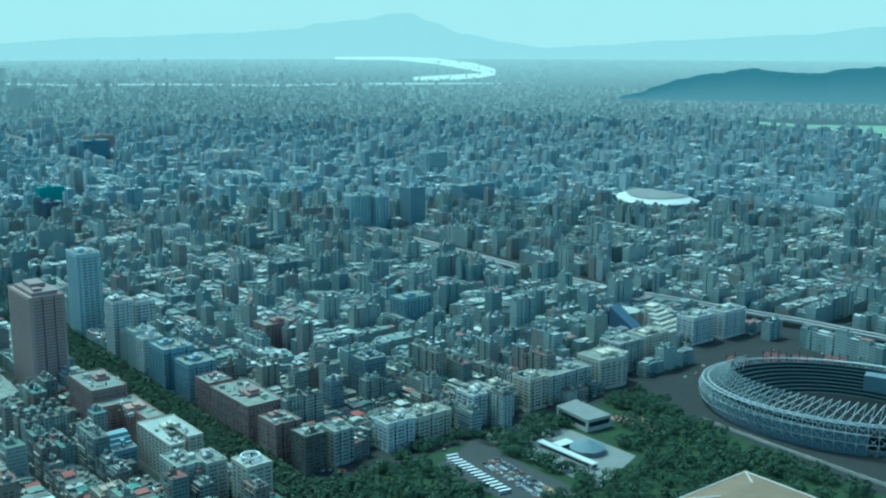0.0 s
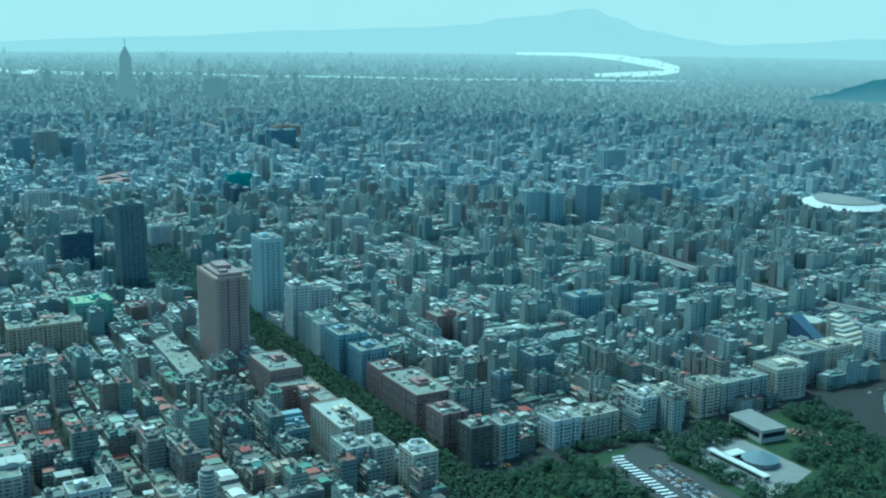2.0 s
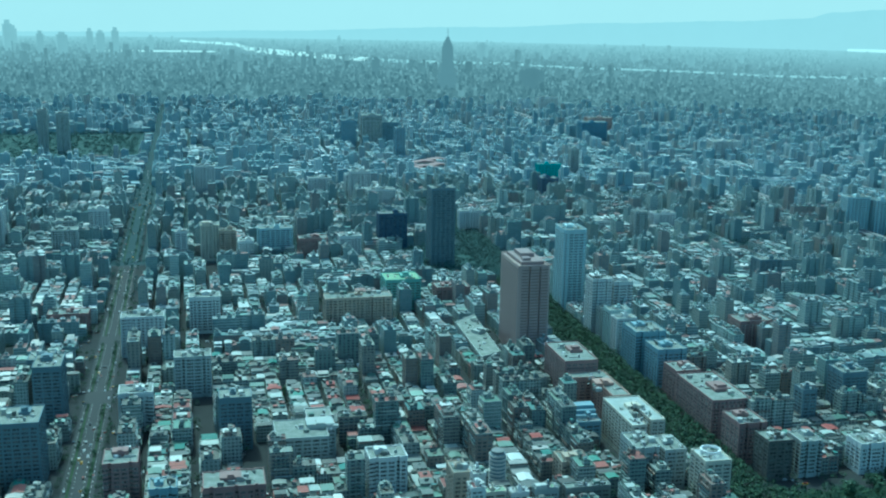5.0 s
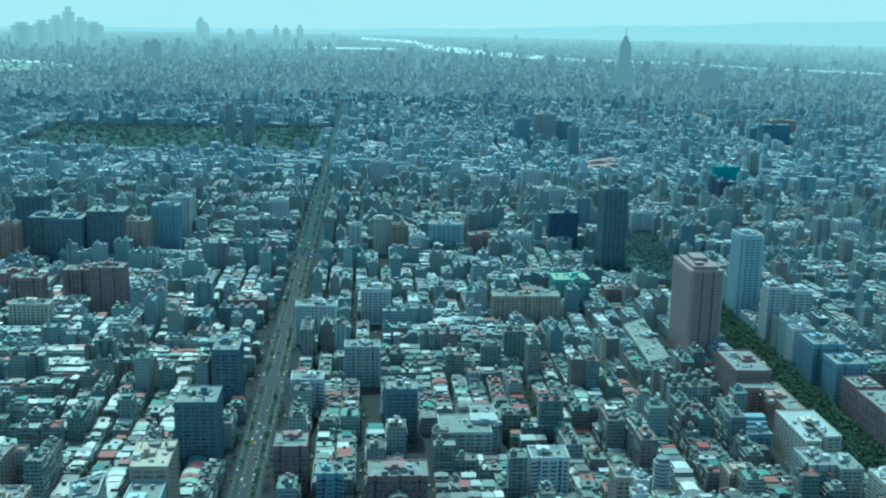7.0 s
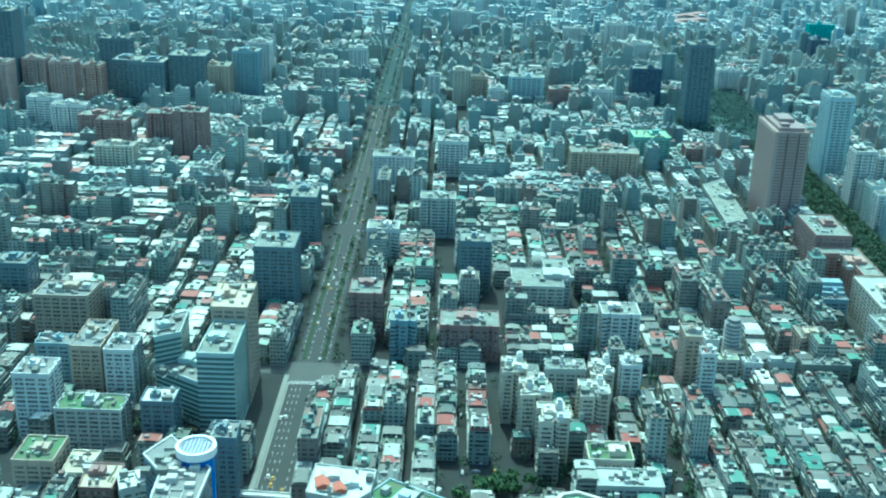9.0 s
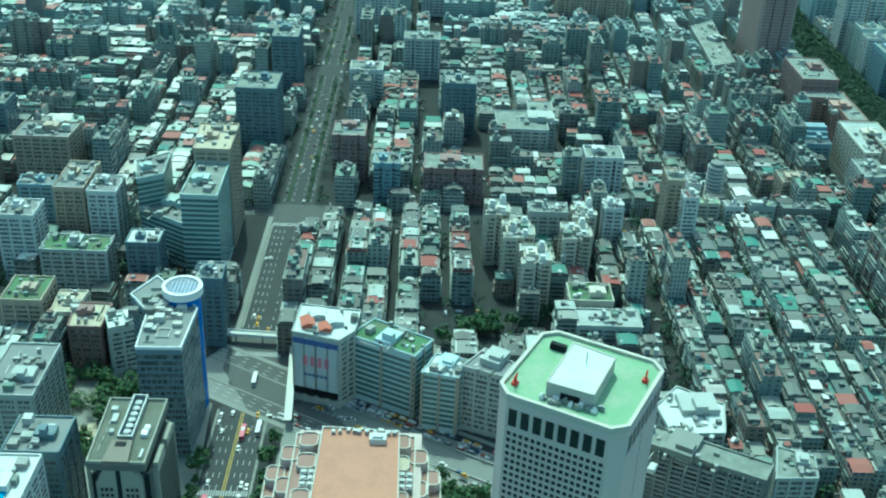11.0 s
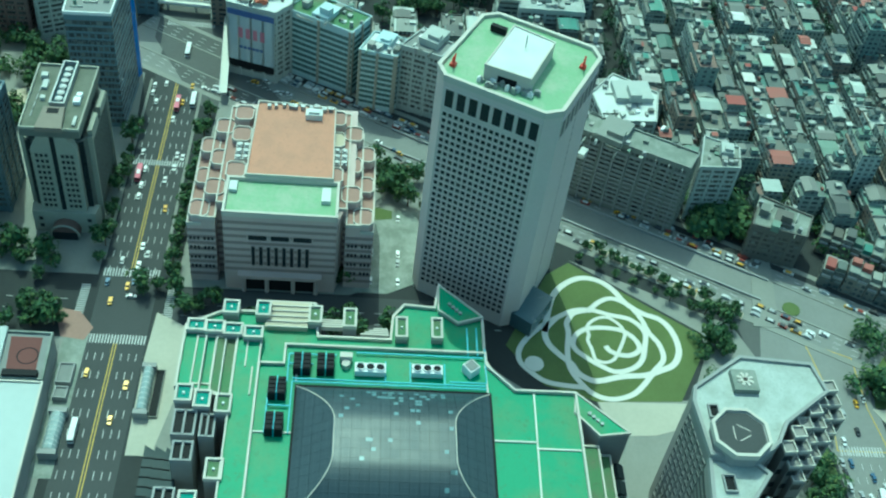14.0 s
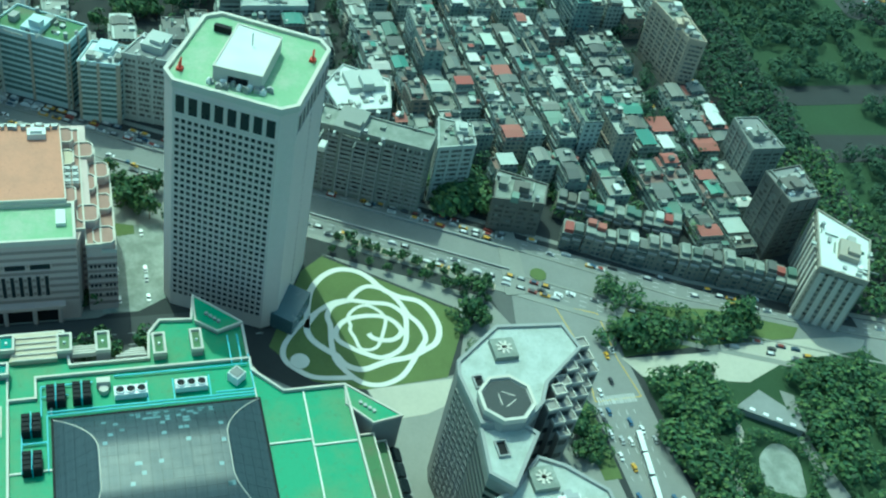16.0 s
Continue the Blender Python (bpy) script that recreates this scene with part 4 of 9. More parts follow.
def brown_tower():
    """A tall slab of brownish stone: two deep grooves in its narrow front, close rows of windows on its long side."""
    x0, x1, y0, y1, h = -1190.0, -1116.0, 347.0, 384.0, 106.0
    top = thing("tower_block", "tall reddish-brown stone tower with two dark vertical grooves in front", "building", at=pose(-1153, 365, 0))
    plan = [(x0, y0 + 3), (x0 + 3, y0), (x1 - 3, y0), (x1, y0 + 3)]
    for y in (y0 + 12.5, y1 - 12.5):
        plan += [(x1, y - 1.1), (x1 - 2.6, y - 1.1), (x1 - 2.6, y + 1.1), (x1, y + 1.1)]
    plan += [(x1, y1 - 3), (x1 - 3, y1), (x0 + 3, y1), (x0, y1 - 3)]
    s = Soup()
    s.prism(plan, 0, h)
    part("wall", s, wall_of("brown"), top)
    s = Soup()
    s.box((x0 + x1) / 2, (y0 + y1) / 2, 56, 27, h, h + 4)
    s.box(-1160, 366, 26, 16, h + 4, h + 8.5)
    s.box(-1134, 360, 9, 9, h + 4, h + 7)
    part("roof_house", s, M["stone_course"], top)
    s = Soup()
    s.ring(rect((x0 + x1) / 2, (y0 + y1) / 2, x1 - x0 - 1, y1 - y0 - 1), 0.8, h - 0.2, h + 1.4)
    part("parapet", s, wall_of("brown"), top)
    s = Soup()
    for i in range(29):
        z = 6 + i * 3.4
        for k in range(16):
            u = x0 + 6 + k * 4.05
            s.prism([(u, y0 - 0.15), (u + 2.7, y0 - 0.15), (u + 2.7, y0 + 0.2), (u, y0 + 0.2)], z, z + 1.7, 0, 0, True)
        for a, b in ((y0 + 3.4, y0 + 11), (y0 + 14, y1 - 14), (y1 - 11, y1 - 3.4)):
            s.prism([(x1 - 0.2, a), (x1 + 0.12, a), (x1 + 0.12, b), (x1 - 0.2, b)], z + 0.3, z + 1.3, 0, 0, True)
    tagged(part("glazing", s, M["brown_band"], top), kind="stuff")
    s = Soup()
    s.box(-1106, 372, 30, 44, 0, 12)
    part("podium", s, M["concrete"], top)


def crowned_tower():
    """A beige apartment tower whose roof carries an open round crown."""
    top = block("apartment_tower", "beige apartment tower with an open round crown on its roof", rect(-739, 394, 26, 22), 41, wall_of("cream"), style_band("cream"), M["roof_pale"], 3.2, tanks=0, machines=0, house=0)
    s = Soup()
    ring = [(-741 + 8.2 * math.cos(i * math.pi / 12), 394 + 8.2 * math.sin(i * math.pi / 12)) for i in range(24)]
    s.ring(ring, 1.2, 43.5, 45.5)
    part("crown_ring", s, M["white_paint"], top)
    for i in range(0, 24, 3):
        s = Soup()
        s.box(ring[i][0] * 0.93 - 741 * 0.07, ring[i][1] * 0.93 + 394 * 0.07, 0.9, 0.9, 41, 43.6)
        part("crown_post", s, M["white_paint"], top)


def striped_tower():
    """A slim round-fronted tower with white balcony bands on every storey."""
    top = thing("apartment_tower", "slim dark tower with pale rounded balcony bands", "building", at=pose(-783, 231, 0))
    s = Soup()
    s.disc(-783, 231, 6.4, 0, 37, 0, 0, 18)
    part("wall", s, wall_of("dark"), top)
    for i in range(11):
        s = Soup()
        s.disc(-783, 231, 7.0, 3.0 + i * 3.2, 4.5 + i * 3.2, 0, 0, 18)
        part("balcony_band", s, M["cream_paint"], top)
    s = Soup()
    s.disc(-783, 231, 5.2, 37, 39.5, 0, 0, 18)
    part("roof_house", s, M["roof_grey"], top)


def terraced_building():
    """A large block whose pale terraces climb beside a dark slanting glass roof."""
    top = thing("terraced_building", "pale building with stepped terraces beside a dark slanted glass roof", "building", at=pose(-880, 1030, 0))
    for i in range(7):
        s = Soup()
        s.box(-850 - i * 7, 1046 + i * 1.5, 14, 52 - i * 6, 0, 12 + i * 3.6, 0.12)
        part("terrace", s, M["roof_pale"] if i % 2 else wall_of("cream"), top)
    s = Soup()
    q = [(-862, 1016), (-862, 1000), (-918, 1004), (-918, 1022)]
    lo, hi = 8.0, 34.0
    s.face([(*q[1], lo), (*q[0], lo), (*q[3], hi), (*q[2], hi)], 0)
    for i, j in ((1, 2), (2, 3), (3, 0), (0, 1)):
        s.face([(*q[i], 0), (*q[i], lo if i < 2 else hi), (*q[j], lo if j < 2 else hi), (*q[j], 0)], 0)
    part("glass_roof", s, wall_of("navy"), top)
    s = Soup()
    s.disc(-924, 1040, 17, 0, 20, 0, 0, 20)
    part("drum", s, M["concrete"], top)
    s = Soup()
    s.disc(-924, 1040, 19, 20, 22, 0, 0, 20)
    part("drum_roof", s, M["roof_pale"], top)


def school_hall(x, y, w, d, h, ang):
    """A long low hall under a pitched red roof."""
    top = thing("school_hall", "long low hall with a faded red pitched roof", "hall", "red-roofed halls", at=pose(x, y, 0))
    s = Soup()
    s.box(x, y, w, d, 0, h, ang)
    part("wall", s, wall_of("grey"), top)
    s = Soup()
    s.gable(x, y, w + 2, d + 2, h, h + 4.5, ang)
    part("roof", s, M["roof_red_old"], top)


for i, (x, y) in enumerate(((-2500, 500), (-2520, 540), (-2545, 580), (-2570, 500), (-2600, 556), (-2640, 600), (-2585, 460))):
    LANDMARK_SPOTS.append((x, y, 34, 16))
    school_hall(x, y, 26, 62, 13, radians(8 * (i % 3) - 6))
brown_tower()
crowned_tower()
striped_tower()
terraced_building()

# ---- the mass of the city, block by block ----
def fill(x0, x1, y0, y1, near, rows_ew, rng):
    """Rows of houses inside one block between main roads: x, y, width, depth, height, turned, storeys' kind."""
    core = x1 > -745
    lane, depth = (rng.uniform(6, 8.5), rng.uniform(11.5, 14)) if core else (rng.uniform(5.5, 8.5), rng.uniform(12.5, 16)) if near else (rng.uniform(8, 15), rng.uniform(12, 16))
    span = (y0, y1) if rows_ew else (x0, x1)
    run = (x0, x1) if rows_ew else (y0, y1)
    total, pitch = span[1] - span[0] - 4, depth + (1.2 + lane) / 2
    fit = total / (pitch * max(1, int(total / pitch + 0.4)))
    depth, lane = depth * fit, lane * fit
    p = span[0] + 2
    n = 0
    while p + depth < span[1] + 2:
        edge_row = p < span[0] + 14 or p + 2 * depth > span[1]
        q = run[0] + 3
        base = rng.choice((12, 13, 13.5, 14.5, 16) if not core else (7, 8, 10, 10) if x1 > -455 and y0 > 190 else (16, 18, 19.5, 21, 23))
        left, h, kind = 0, base, "row"
        while q < run[1] - 4:
            if left <= 0:
                edge = edge_row or q < run[0] + 16 or q > run[1] - 26
                k = rng.random()
                left, h, kind = rng.randint(1, 3) if core else rng.randint(2, 6), base + rng.choice((-3, 0, 0, 0, 3) if core else (-3, 0, 0, 0, 0, 3)), "row"
                if core and x1 > -470 and y0 > 180:
                    pass
                elif edge and k < (0.14 if core else 0.5 if near else 0.6):
                    left, h, kind = rng.choice((1, 1, 2)), rng.choice((20, 23, 23, 26, 30, 33, 38, 44)), "slab"
                elif x1 < -1600 and k < 0.3:
                    left, h, kind = 1, rng.choice((24, 28, 33, 38, 44, 50, 56)), "slab"
                elif k < (0.05 if core else 0.13 if near and y1 > -97 else 0.05 if near else 0.34):
                    left, h, kind = rng.choice((1, 1, 2)), rng.choice((20, 23, 26, 33, 38) if near else (22, 26, 30, 36, 42, 48, 33)), "slab"
            left -= 1
            w = rng.uniform(8.5, 15) if core and kind == "row" else rng.uniform(7, 14) if kind == "row" else rng.uniform(13, 26)
            if not near:
                w = rng.uniform(11, 22)
            if rng.random() < 0.035:
                LANE_TREES.append((q + 4, p + depth / 2) if rows_ew else (p + depth / 2, q + 4))
                q += rng.uniform(7, 16)
                continue
            if near and rng.random() < 0.2:
                LANE_TREES.append((q, p + depth + lane / 2) if rows_ew else (p + depth + lane / 2, q))
            a, b = q + w / 2, p + depth / 2
            x, y = (a, b) if rows_ew else (b, a)
            if near and not free(x, y, min(w, depth) / 2 + 0.3):
                q += 2.5
                continue
            if free(x, y, min(w, depth) / 2 + 0.5) and in_view(x, y):
                yield x, y, w, depth * (1.0 if kind == "row" else rng.uniform(0.85, 1.0)), h + rng.uniform(-0.4, 0.4), 0.0 if rows_ew else math.pi / 2, kind
            q += w + (0.0 if rng.random() < 0.88 else rng.uniform(1, 3)) + (0 if near else rng.uniform(0, 5))
        p += depth + (1.2 if n % 2 == 0 else lane)
        n += 1


LANE_TREES = []


def blocks():
    xs = [(-120, 0)] + [(c, w) for c, w in NS_ROADS] + [(-4330, 0)]
    ys = sorted([(c, w) for c, w in EW_ROADS] + [(-97, 20), (436, 50), (1180, 44), (-1900, 0), (3700, 0)])
    for (xa, wa), (xb, wb) in zip(xs, xs[1:]):
        if xa < -2100:
            ys = [(c, 14 if c in (436, -1400, -800) else w) for c, w in ys]
        for (ya, va), (yb, vb) in zip(ys, ys[1:]):
            yield xb + wb / 2, xa - wa / 2, ya + va / 2, yb - vb / 2


def plots(x0, x1, y0, y1, rng):
    """Cuts a block between main roads into plots along narrow streets."""
    if x1 - x0 > 190 and x1 - x0 >= y1 - y0:
        c = x0 + (x1 - x0) * rng.uniform(0.38, 0.62)
        return plots(x0, c - 4, y0, y1, rng) + plots(c + 4, x1, y0, y1, rng)
    if y1 - y0 > 170:
        c = y0 + (y1 - y0) * rng.uniform(0.38, 0.62)
        return plots(x0, x1, y0, c - 3.5, rng) + plots(x0, x1, c + 3.5, y1, rng)
    return [(x0, x1, y0, y1)]


rng = random.Random(7)
districts = {"near": Soup(), "mid": Soup(), "far": Soup()}
single = 0


def urban(s, x, y, w, d, h, ang, kind, rng, detail, pale=0.1):
    """One city house in the mass: body, sheet-metal roof over the top floor, balconies, stair heads and tanks."""
    c, sn = math.cos(ang), math.sin(ang)
    sheet = 3 if rng.random() < pale else 2

    def at(u, v):
        return x + c * u - sn * v, y + sn * u + c * v

    def box(u, v, bw, bd, z0, z1, side=0, top=1):
        s.prism(rect(*at(u, v), bw, bd, ang), z0, z1, side, top)

    if kind == "slab" and detail and rng.random() < 0.6:
        s.prism([at(u, v) for u, v in notched(w, d, rng, 1 if w < 19 else 2)], 0, h, 0, 1)
    else:
        box(0, 0, w, d, 0, h)
    if not detail:
        if kind == "slab":
            box(rng.uniform(-0.2, 0.2) * w, rng.uniform(-0.2, 0.2) * d, w * rng.uniform(0.2, 0.45), d * rng.uniform(0.3, 0.6), h, h + rng.uniform(2.5, 6))
        elif rng.random() < 0.6:
            box(0, 0, w * rng.uniform(0.7, 1.0), d * rng.uniform(0.5, 0.95), h, h + rng.uniform(1.8, 3), 0, 2)
        return
    if kind == "slab":
        for u, v, bw, bd in ((0, d / 2 - 0.15, w, 0.3), (0, 0.15 - d / 2, w, 0.3), (w / 2 - 0.15, 0, 0.3, d - 0.6), (0.15 - w / 2, 0, 0.3, d - 0.6)):
            box(u, v, bw, bd, h, h + 0.9, 0, 0)
        for i in range(1 if w < 19 else 2):
            u = (-0.22, 0.25)[i] * w
            box(u, rng.uniform(-0.15, 0.15) * d, rng.uniform(4, 6), rng.uniform(4, 7), h, h + rng.uniform(3, 4.5))
            box(u, 0, 3, 3, h, h + rng.uniform(5, 7.5))
        if rng.random() < 0.4:
            box(rng.uniform(-0.15, 0.15) * w, rng.uniform(-0.1, 0.1) * d, w * rng.uniform(0.35, 0.6), d * rng.uniform(0.4, 0.7), h, h + 2.8, 0, 2)
        for i in range(2 if detail > 1 else 1):
            box(rng.uniform(-0.4, 0.4) * w, rng.uniform(-0.35, 0.35) * d, rng.uniform(1.5, 4), rng.uniform(1.5, 3), h, h + rng.uniform(0.8, 2.2), 1, 1)
    else:
        if rng.random() < (0.85 if pale > 0.3 else 0.62):
            sw, sd = w * rng.uniform(0.88, 1.03), d * rng.uniform(0.55, 1.0)
            v, eave, rise = rng.uniform(-0.5, 0.5) * max(d - sd, 0), h + rng.uniform(1.9, 2.8), rng.uniform(0.5, 1.5)
            box(0, v, sw * 0.94, sd * 0.94, h, eave)
            k = rng.random()
            if k < 0.4:
                s.gable(*at(0, v), sd, sw, eave, eave + rise, ang + math.pi / 2, sheet)
            elif k < 0.7:
                s.gable(*at(0, v), sw, sd, eave, eave + rise, ang, sheet)
            else:
                box(0, v, sw, sd, eave, eave + 0.2, sheet, sheet)
            if rng.random() < 0.3:
                box(rng.uniform(-0.3, 0.3) * w, v, 2.6, 3.2, eave, eave + rng.uniform(1.6, 3.2))
        else:
            for u, v, bw, bd in ((0, d / 2 - 0.15, w, 0.3), (0, 0.15 - d / 2, w, 0.3), (w / 2 - 0.15, 0, 0.3, d - 0.6), (0.15 - w / 2, 0, 0.3, d - 0.6)):
                box(u, v, bw, bd, h, h + 0.9, 0, 0)
            box(rng.uniform(-0.25, 0.25) * w, rng.choice((-0.25, 0.25)) * d, 3.0, 4.0, h, h + rng.uniform(2.6, 4.5))
            box(rng.uniform(-0.3, 0.3) * w, rng.uniform(-0.3, 0.3) * d, w * 0.35, d * 0.3, h, h + rng.uniform(2.2, 2.8), 0, 2)
        if detail > 1:
            for i in range(2):
                box(rng.uniform(-0.4, 0.4) * w, rng.choice((-0.44, 0.44)) * d, rng.uniform(1, 2), rng.uniform(1, 2), h, h + rng.uniform(1.2, 3.0), 1, 1)
    if detail > 1:
        for f in range(1, int(h / 3.2)):
            for side in (-1, 1):
                if rng.random() < 0.8:
                    box(rng.uniform(-0.1, 0.1) * w, side * (d / 2 + 0.5), w * rng.uniform(0.5, 0.85), 1.0, f * 3.2 - 0.2, f * 3.2 + 0.9, 0, 0)


def house(x, y, w, d, h, rng):
    """One house as a thing of its own: wall, roof slab, parapet, shed, tanks, shop awning."""
    top = thing("house", rng.choice(("narrow city house with patched sheet-metal roof shed", "tiled city house with water tanks on its roof", "weathered concrete city house with roof shed", "plain city house with metal roof and air conditioners")), "house", "city houses", at=pose(x, y, 0.1))
    s = Soup()
    s.box(x, y, w - 0.2, d - 0.2, 0.1, h)
    part("wall", s, M["house_wall_single"], top)
    s = Soup()
    s.ring(rect(x, y, w, d), 0.4, h - 0.4, h + 1.0)
    s.box(x, y, w - 0.8, d - 0.8, h - 0.1, h + 0.1)
    part("roof", s, M["house_roof_single"], top)
    if rng.random() < 0.8:
        sw, sd = w * rng.uniform(0.8, 0.98), d * rng.uniform(0.6, 0.98)
        sx, sy = x + rng.uniform(-0.5, 0.5) * (w - sw), y + rng.uniform(-0.5, 0.5) * (d - sd)
        s = Soup()
        s.box(sx, sy, sw * 0.94, sd * 0.94, h, h + 2.5, 0, 0, 0)
        sh = part("roof_shed", s, M["house_wall_single"], top)
        s = Soup()
        s.gable(sx, sy, sw + 0.5, sd + 0.5, h + 2.4, h + 2.45 + rng.uniform(0.15, 0.6))
        part("shed_roof", s, M["sheet_single"], sh)
    s = Soup()
    for i in range(5):
        tx, ty = x + rng.uniform(-0.42, 0.42) * w, y + rng.uniform(-0.42, 0.42) * d
        k = rng.random()
        if k < 0.25:
            s.disc(tx, ty, 0.7, h, h + rng.uniform(2.0, 4.2), 0, 0, 8)
        elif k < 0.5:
            s.box(tx, ty, rng.uniform(2.2, 3.2), rng.uniform(2.4, 3.6), h, h + rng.uniform(2.6, 5.0))
        else:
            s.box(tx, ty, rng.uniform(0.8, 2.2), rng.uniform(0.8, 2.2), h, h + rng.uniform(0.8, 2.0))
    tagged(part("roof_clutter", s, M["clutter"], top), kind="stuff")
    s = Soup()
    for f in range(1, int(h / 3.2)):
        z = f * 3.2
        for side in (-1, 1):
            if rng.random() < 0.85:
                k = rng.uniform(0.6, 0.9)
                s.box(x + rng.uniform(-0.04, 0.04) * w, y + side * (d / 2 + 0.42), w * k, 1.0, z - 0.25, z + 0.85, 0, 0, 0, True)
                s.box(x, y + side * (d / 2 - 0.02), w * k * 0.92, 0.12, z + 0.9, z + 2.4, 0, 1, 1, True)
            if rng.random() < 0.6:
                s.box(x + side * (w / 2 - 0.02), y + rng.uniform(-0.1, 0.1) * d, 0.12, d * rng.uniform(0.3, 0.65), z + 0.9, z + 2.2, 0, 1, 1, True)
    tagged(part("balcony_front", s, [M["house_wall_single"], M["pane"]], top), kind="stuff")


def row_house(x, y, ang, w, d, h, rng):
    """A narrow house in the row that lines the diagonal road."""
    top = thing("row_house", "dark narrow row house with cluttered roof beside the road", "house", "row houses", at=pose(x, y, 0.1, 0, 0, ang))
    for name, box, mat in (("wall", (0, 0, w - 0.1, d, 0, h), "row_wall"), ("roof", (0, 0, w - 0.6, d - 0.8, h, h + 0.2), "roof_dirty"), ("roof_shed", (rng.uniform(-0.5, 0.5), rng.uniform(-2, 2), w * 0.8, d * rng.uniform(0.35, 0.7), h, h + 2.6), rng.choice(("house_roof_single", "sheet_single", "sheet_single", "roof_dirty"))), ("balcony", (0, -d / 2 - 0.5, w * 0.8, 1.0, h - 3.6, h - 2.4), "concrete")):
        s = Soup()
        bx, by, bw, bd, z0, z1 = box
        s.box(bx, by, bw, bd, z0, z1, 0, 0, 0, True)
        part(name, s, M[mat], top, local=True)


for i in range(22):
    u = (i + 0.5) / 22
    row_house(-374 + 52 * u + rng.uniform(-0.8, 0.8), 241 + 114 * u, 65.5 + rng.uniform(-2, 2), 5.7, rng.uniform(10.5, 13.5), rng.choice((11, 13, 14, 14.5, 15, 16.5)), rng)
for i in range(13):
    u = (i + 0.5) / 13
    row_house(-397 + 30 * u + rng.uniform(-0.8, 0.8), 246 + 62 * u, 64.5 + rng.uniform(-2, 2), 5.3, rng.uniform(9.5, 12.5), rng.choice((9, 11, 12, 13, 14)), rng)
for x0, x1, y0, y1 in blocks():
    cx, cy = (x0 + x1) / 2, (y0 + y1) / 2
    dist = math.hypot(cx, cy)
    if not any(in_view(x, y) for x in (x0, cx, x1) for y in (y0, cy, y1)) or dist > 4600:
        continue
    for x, y, w, d, h, turned, kind in (v for q in plots(x0, x1, y0, y1, rng) for v in fill(*q, math.hypot(q[0], q[2]) < 2400, q[1] > -745 or rng.random() < (0.3 if q[3] < -90 else 0.8 if -1500 < q[0] and q[3] < 460 else 0.5), rng)):
        r = math.hypot(x, y)
        if r > 4330:
            continue
        if x > -745 and y < 440 and single < 225 and kind == "row":
            house(x, y, *((w, d) if not turned else (d, w)), h, rng)
            single += 1
            continue
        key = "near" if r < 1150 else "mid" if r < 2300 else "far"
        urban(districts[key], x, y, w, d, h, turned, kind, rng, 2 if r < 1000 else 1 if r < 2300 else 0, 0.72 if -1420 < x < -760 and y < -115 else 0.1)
# mid and far districts take the haze-tinted coats
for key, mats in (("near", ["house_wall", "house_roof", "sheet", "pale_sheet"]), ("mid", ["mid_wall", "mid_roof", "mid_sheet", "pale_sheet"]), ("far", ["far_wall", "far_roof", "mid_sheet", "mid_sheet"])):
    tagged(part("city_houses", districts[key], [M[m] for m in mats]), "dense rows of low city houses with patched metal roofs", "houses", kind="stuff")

# ---- the far distance, beyond the built city: a rising sheet that carries painted haze, rivers and hills ----
def glowing_haze_paint(name, low, high, r0=4300.0, r1=4930.0, grain=0.02, streak=0.25, strength=1.0, fade=1.0, vary=0.0):
    """A plain glowing backdrop with haze painted into its colour, from low to high with distance."""
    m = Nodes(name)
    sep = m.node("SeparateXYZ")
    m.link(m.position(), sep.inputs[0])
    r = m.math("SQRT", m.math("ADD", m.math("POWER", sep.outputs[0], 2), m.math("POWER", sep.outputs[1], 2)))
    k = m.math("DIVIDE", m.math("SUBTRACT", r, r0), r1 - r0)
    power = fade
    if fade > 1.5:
        # the painted haze sets in later towards the west than over the northern plain
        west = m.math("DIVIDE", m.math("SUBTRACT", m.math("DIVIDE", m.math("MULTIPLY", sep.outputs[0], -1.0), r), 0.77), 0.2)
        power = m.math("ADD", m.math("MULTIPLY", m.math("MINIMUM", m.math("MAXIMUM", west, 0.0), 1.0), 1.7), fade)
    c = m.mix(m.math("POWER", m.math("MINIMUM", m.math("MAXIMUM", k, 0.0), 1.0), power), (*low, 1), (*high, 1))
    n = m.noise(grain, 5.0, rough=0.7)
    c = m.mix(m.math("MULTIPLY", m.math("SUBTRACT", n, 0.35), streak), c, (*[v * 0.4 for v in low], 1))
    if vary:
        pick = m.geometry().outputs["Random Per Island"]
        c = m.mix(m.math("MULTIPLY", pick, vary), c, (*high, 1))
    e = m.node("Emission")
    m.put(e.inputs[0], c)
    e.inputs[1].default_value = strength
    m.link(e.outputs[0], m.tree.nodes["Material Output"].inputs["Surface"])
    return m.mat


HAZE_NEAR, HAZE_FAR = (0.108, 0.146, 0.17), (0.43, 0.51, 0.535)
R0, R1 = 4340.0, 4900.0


def far_point(az, drop):
    """Where the backdrop meets a line of sight: degrees west of north, degrees below the level."""
    k = min(max((5.05 - drop) / 5.0, 0.0), 1.0)
    r = R0 + (R1 - R0) * k
    return -r * math.sin(radians(az)), r * math.cos(radians(az)), 383.0 - r * math.tan(radians(drop))


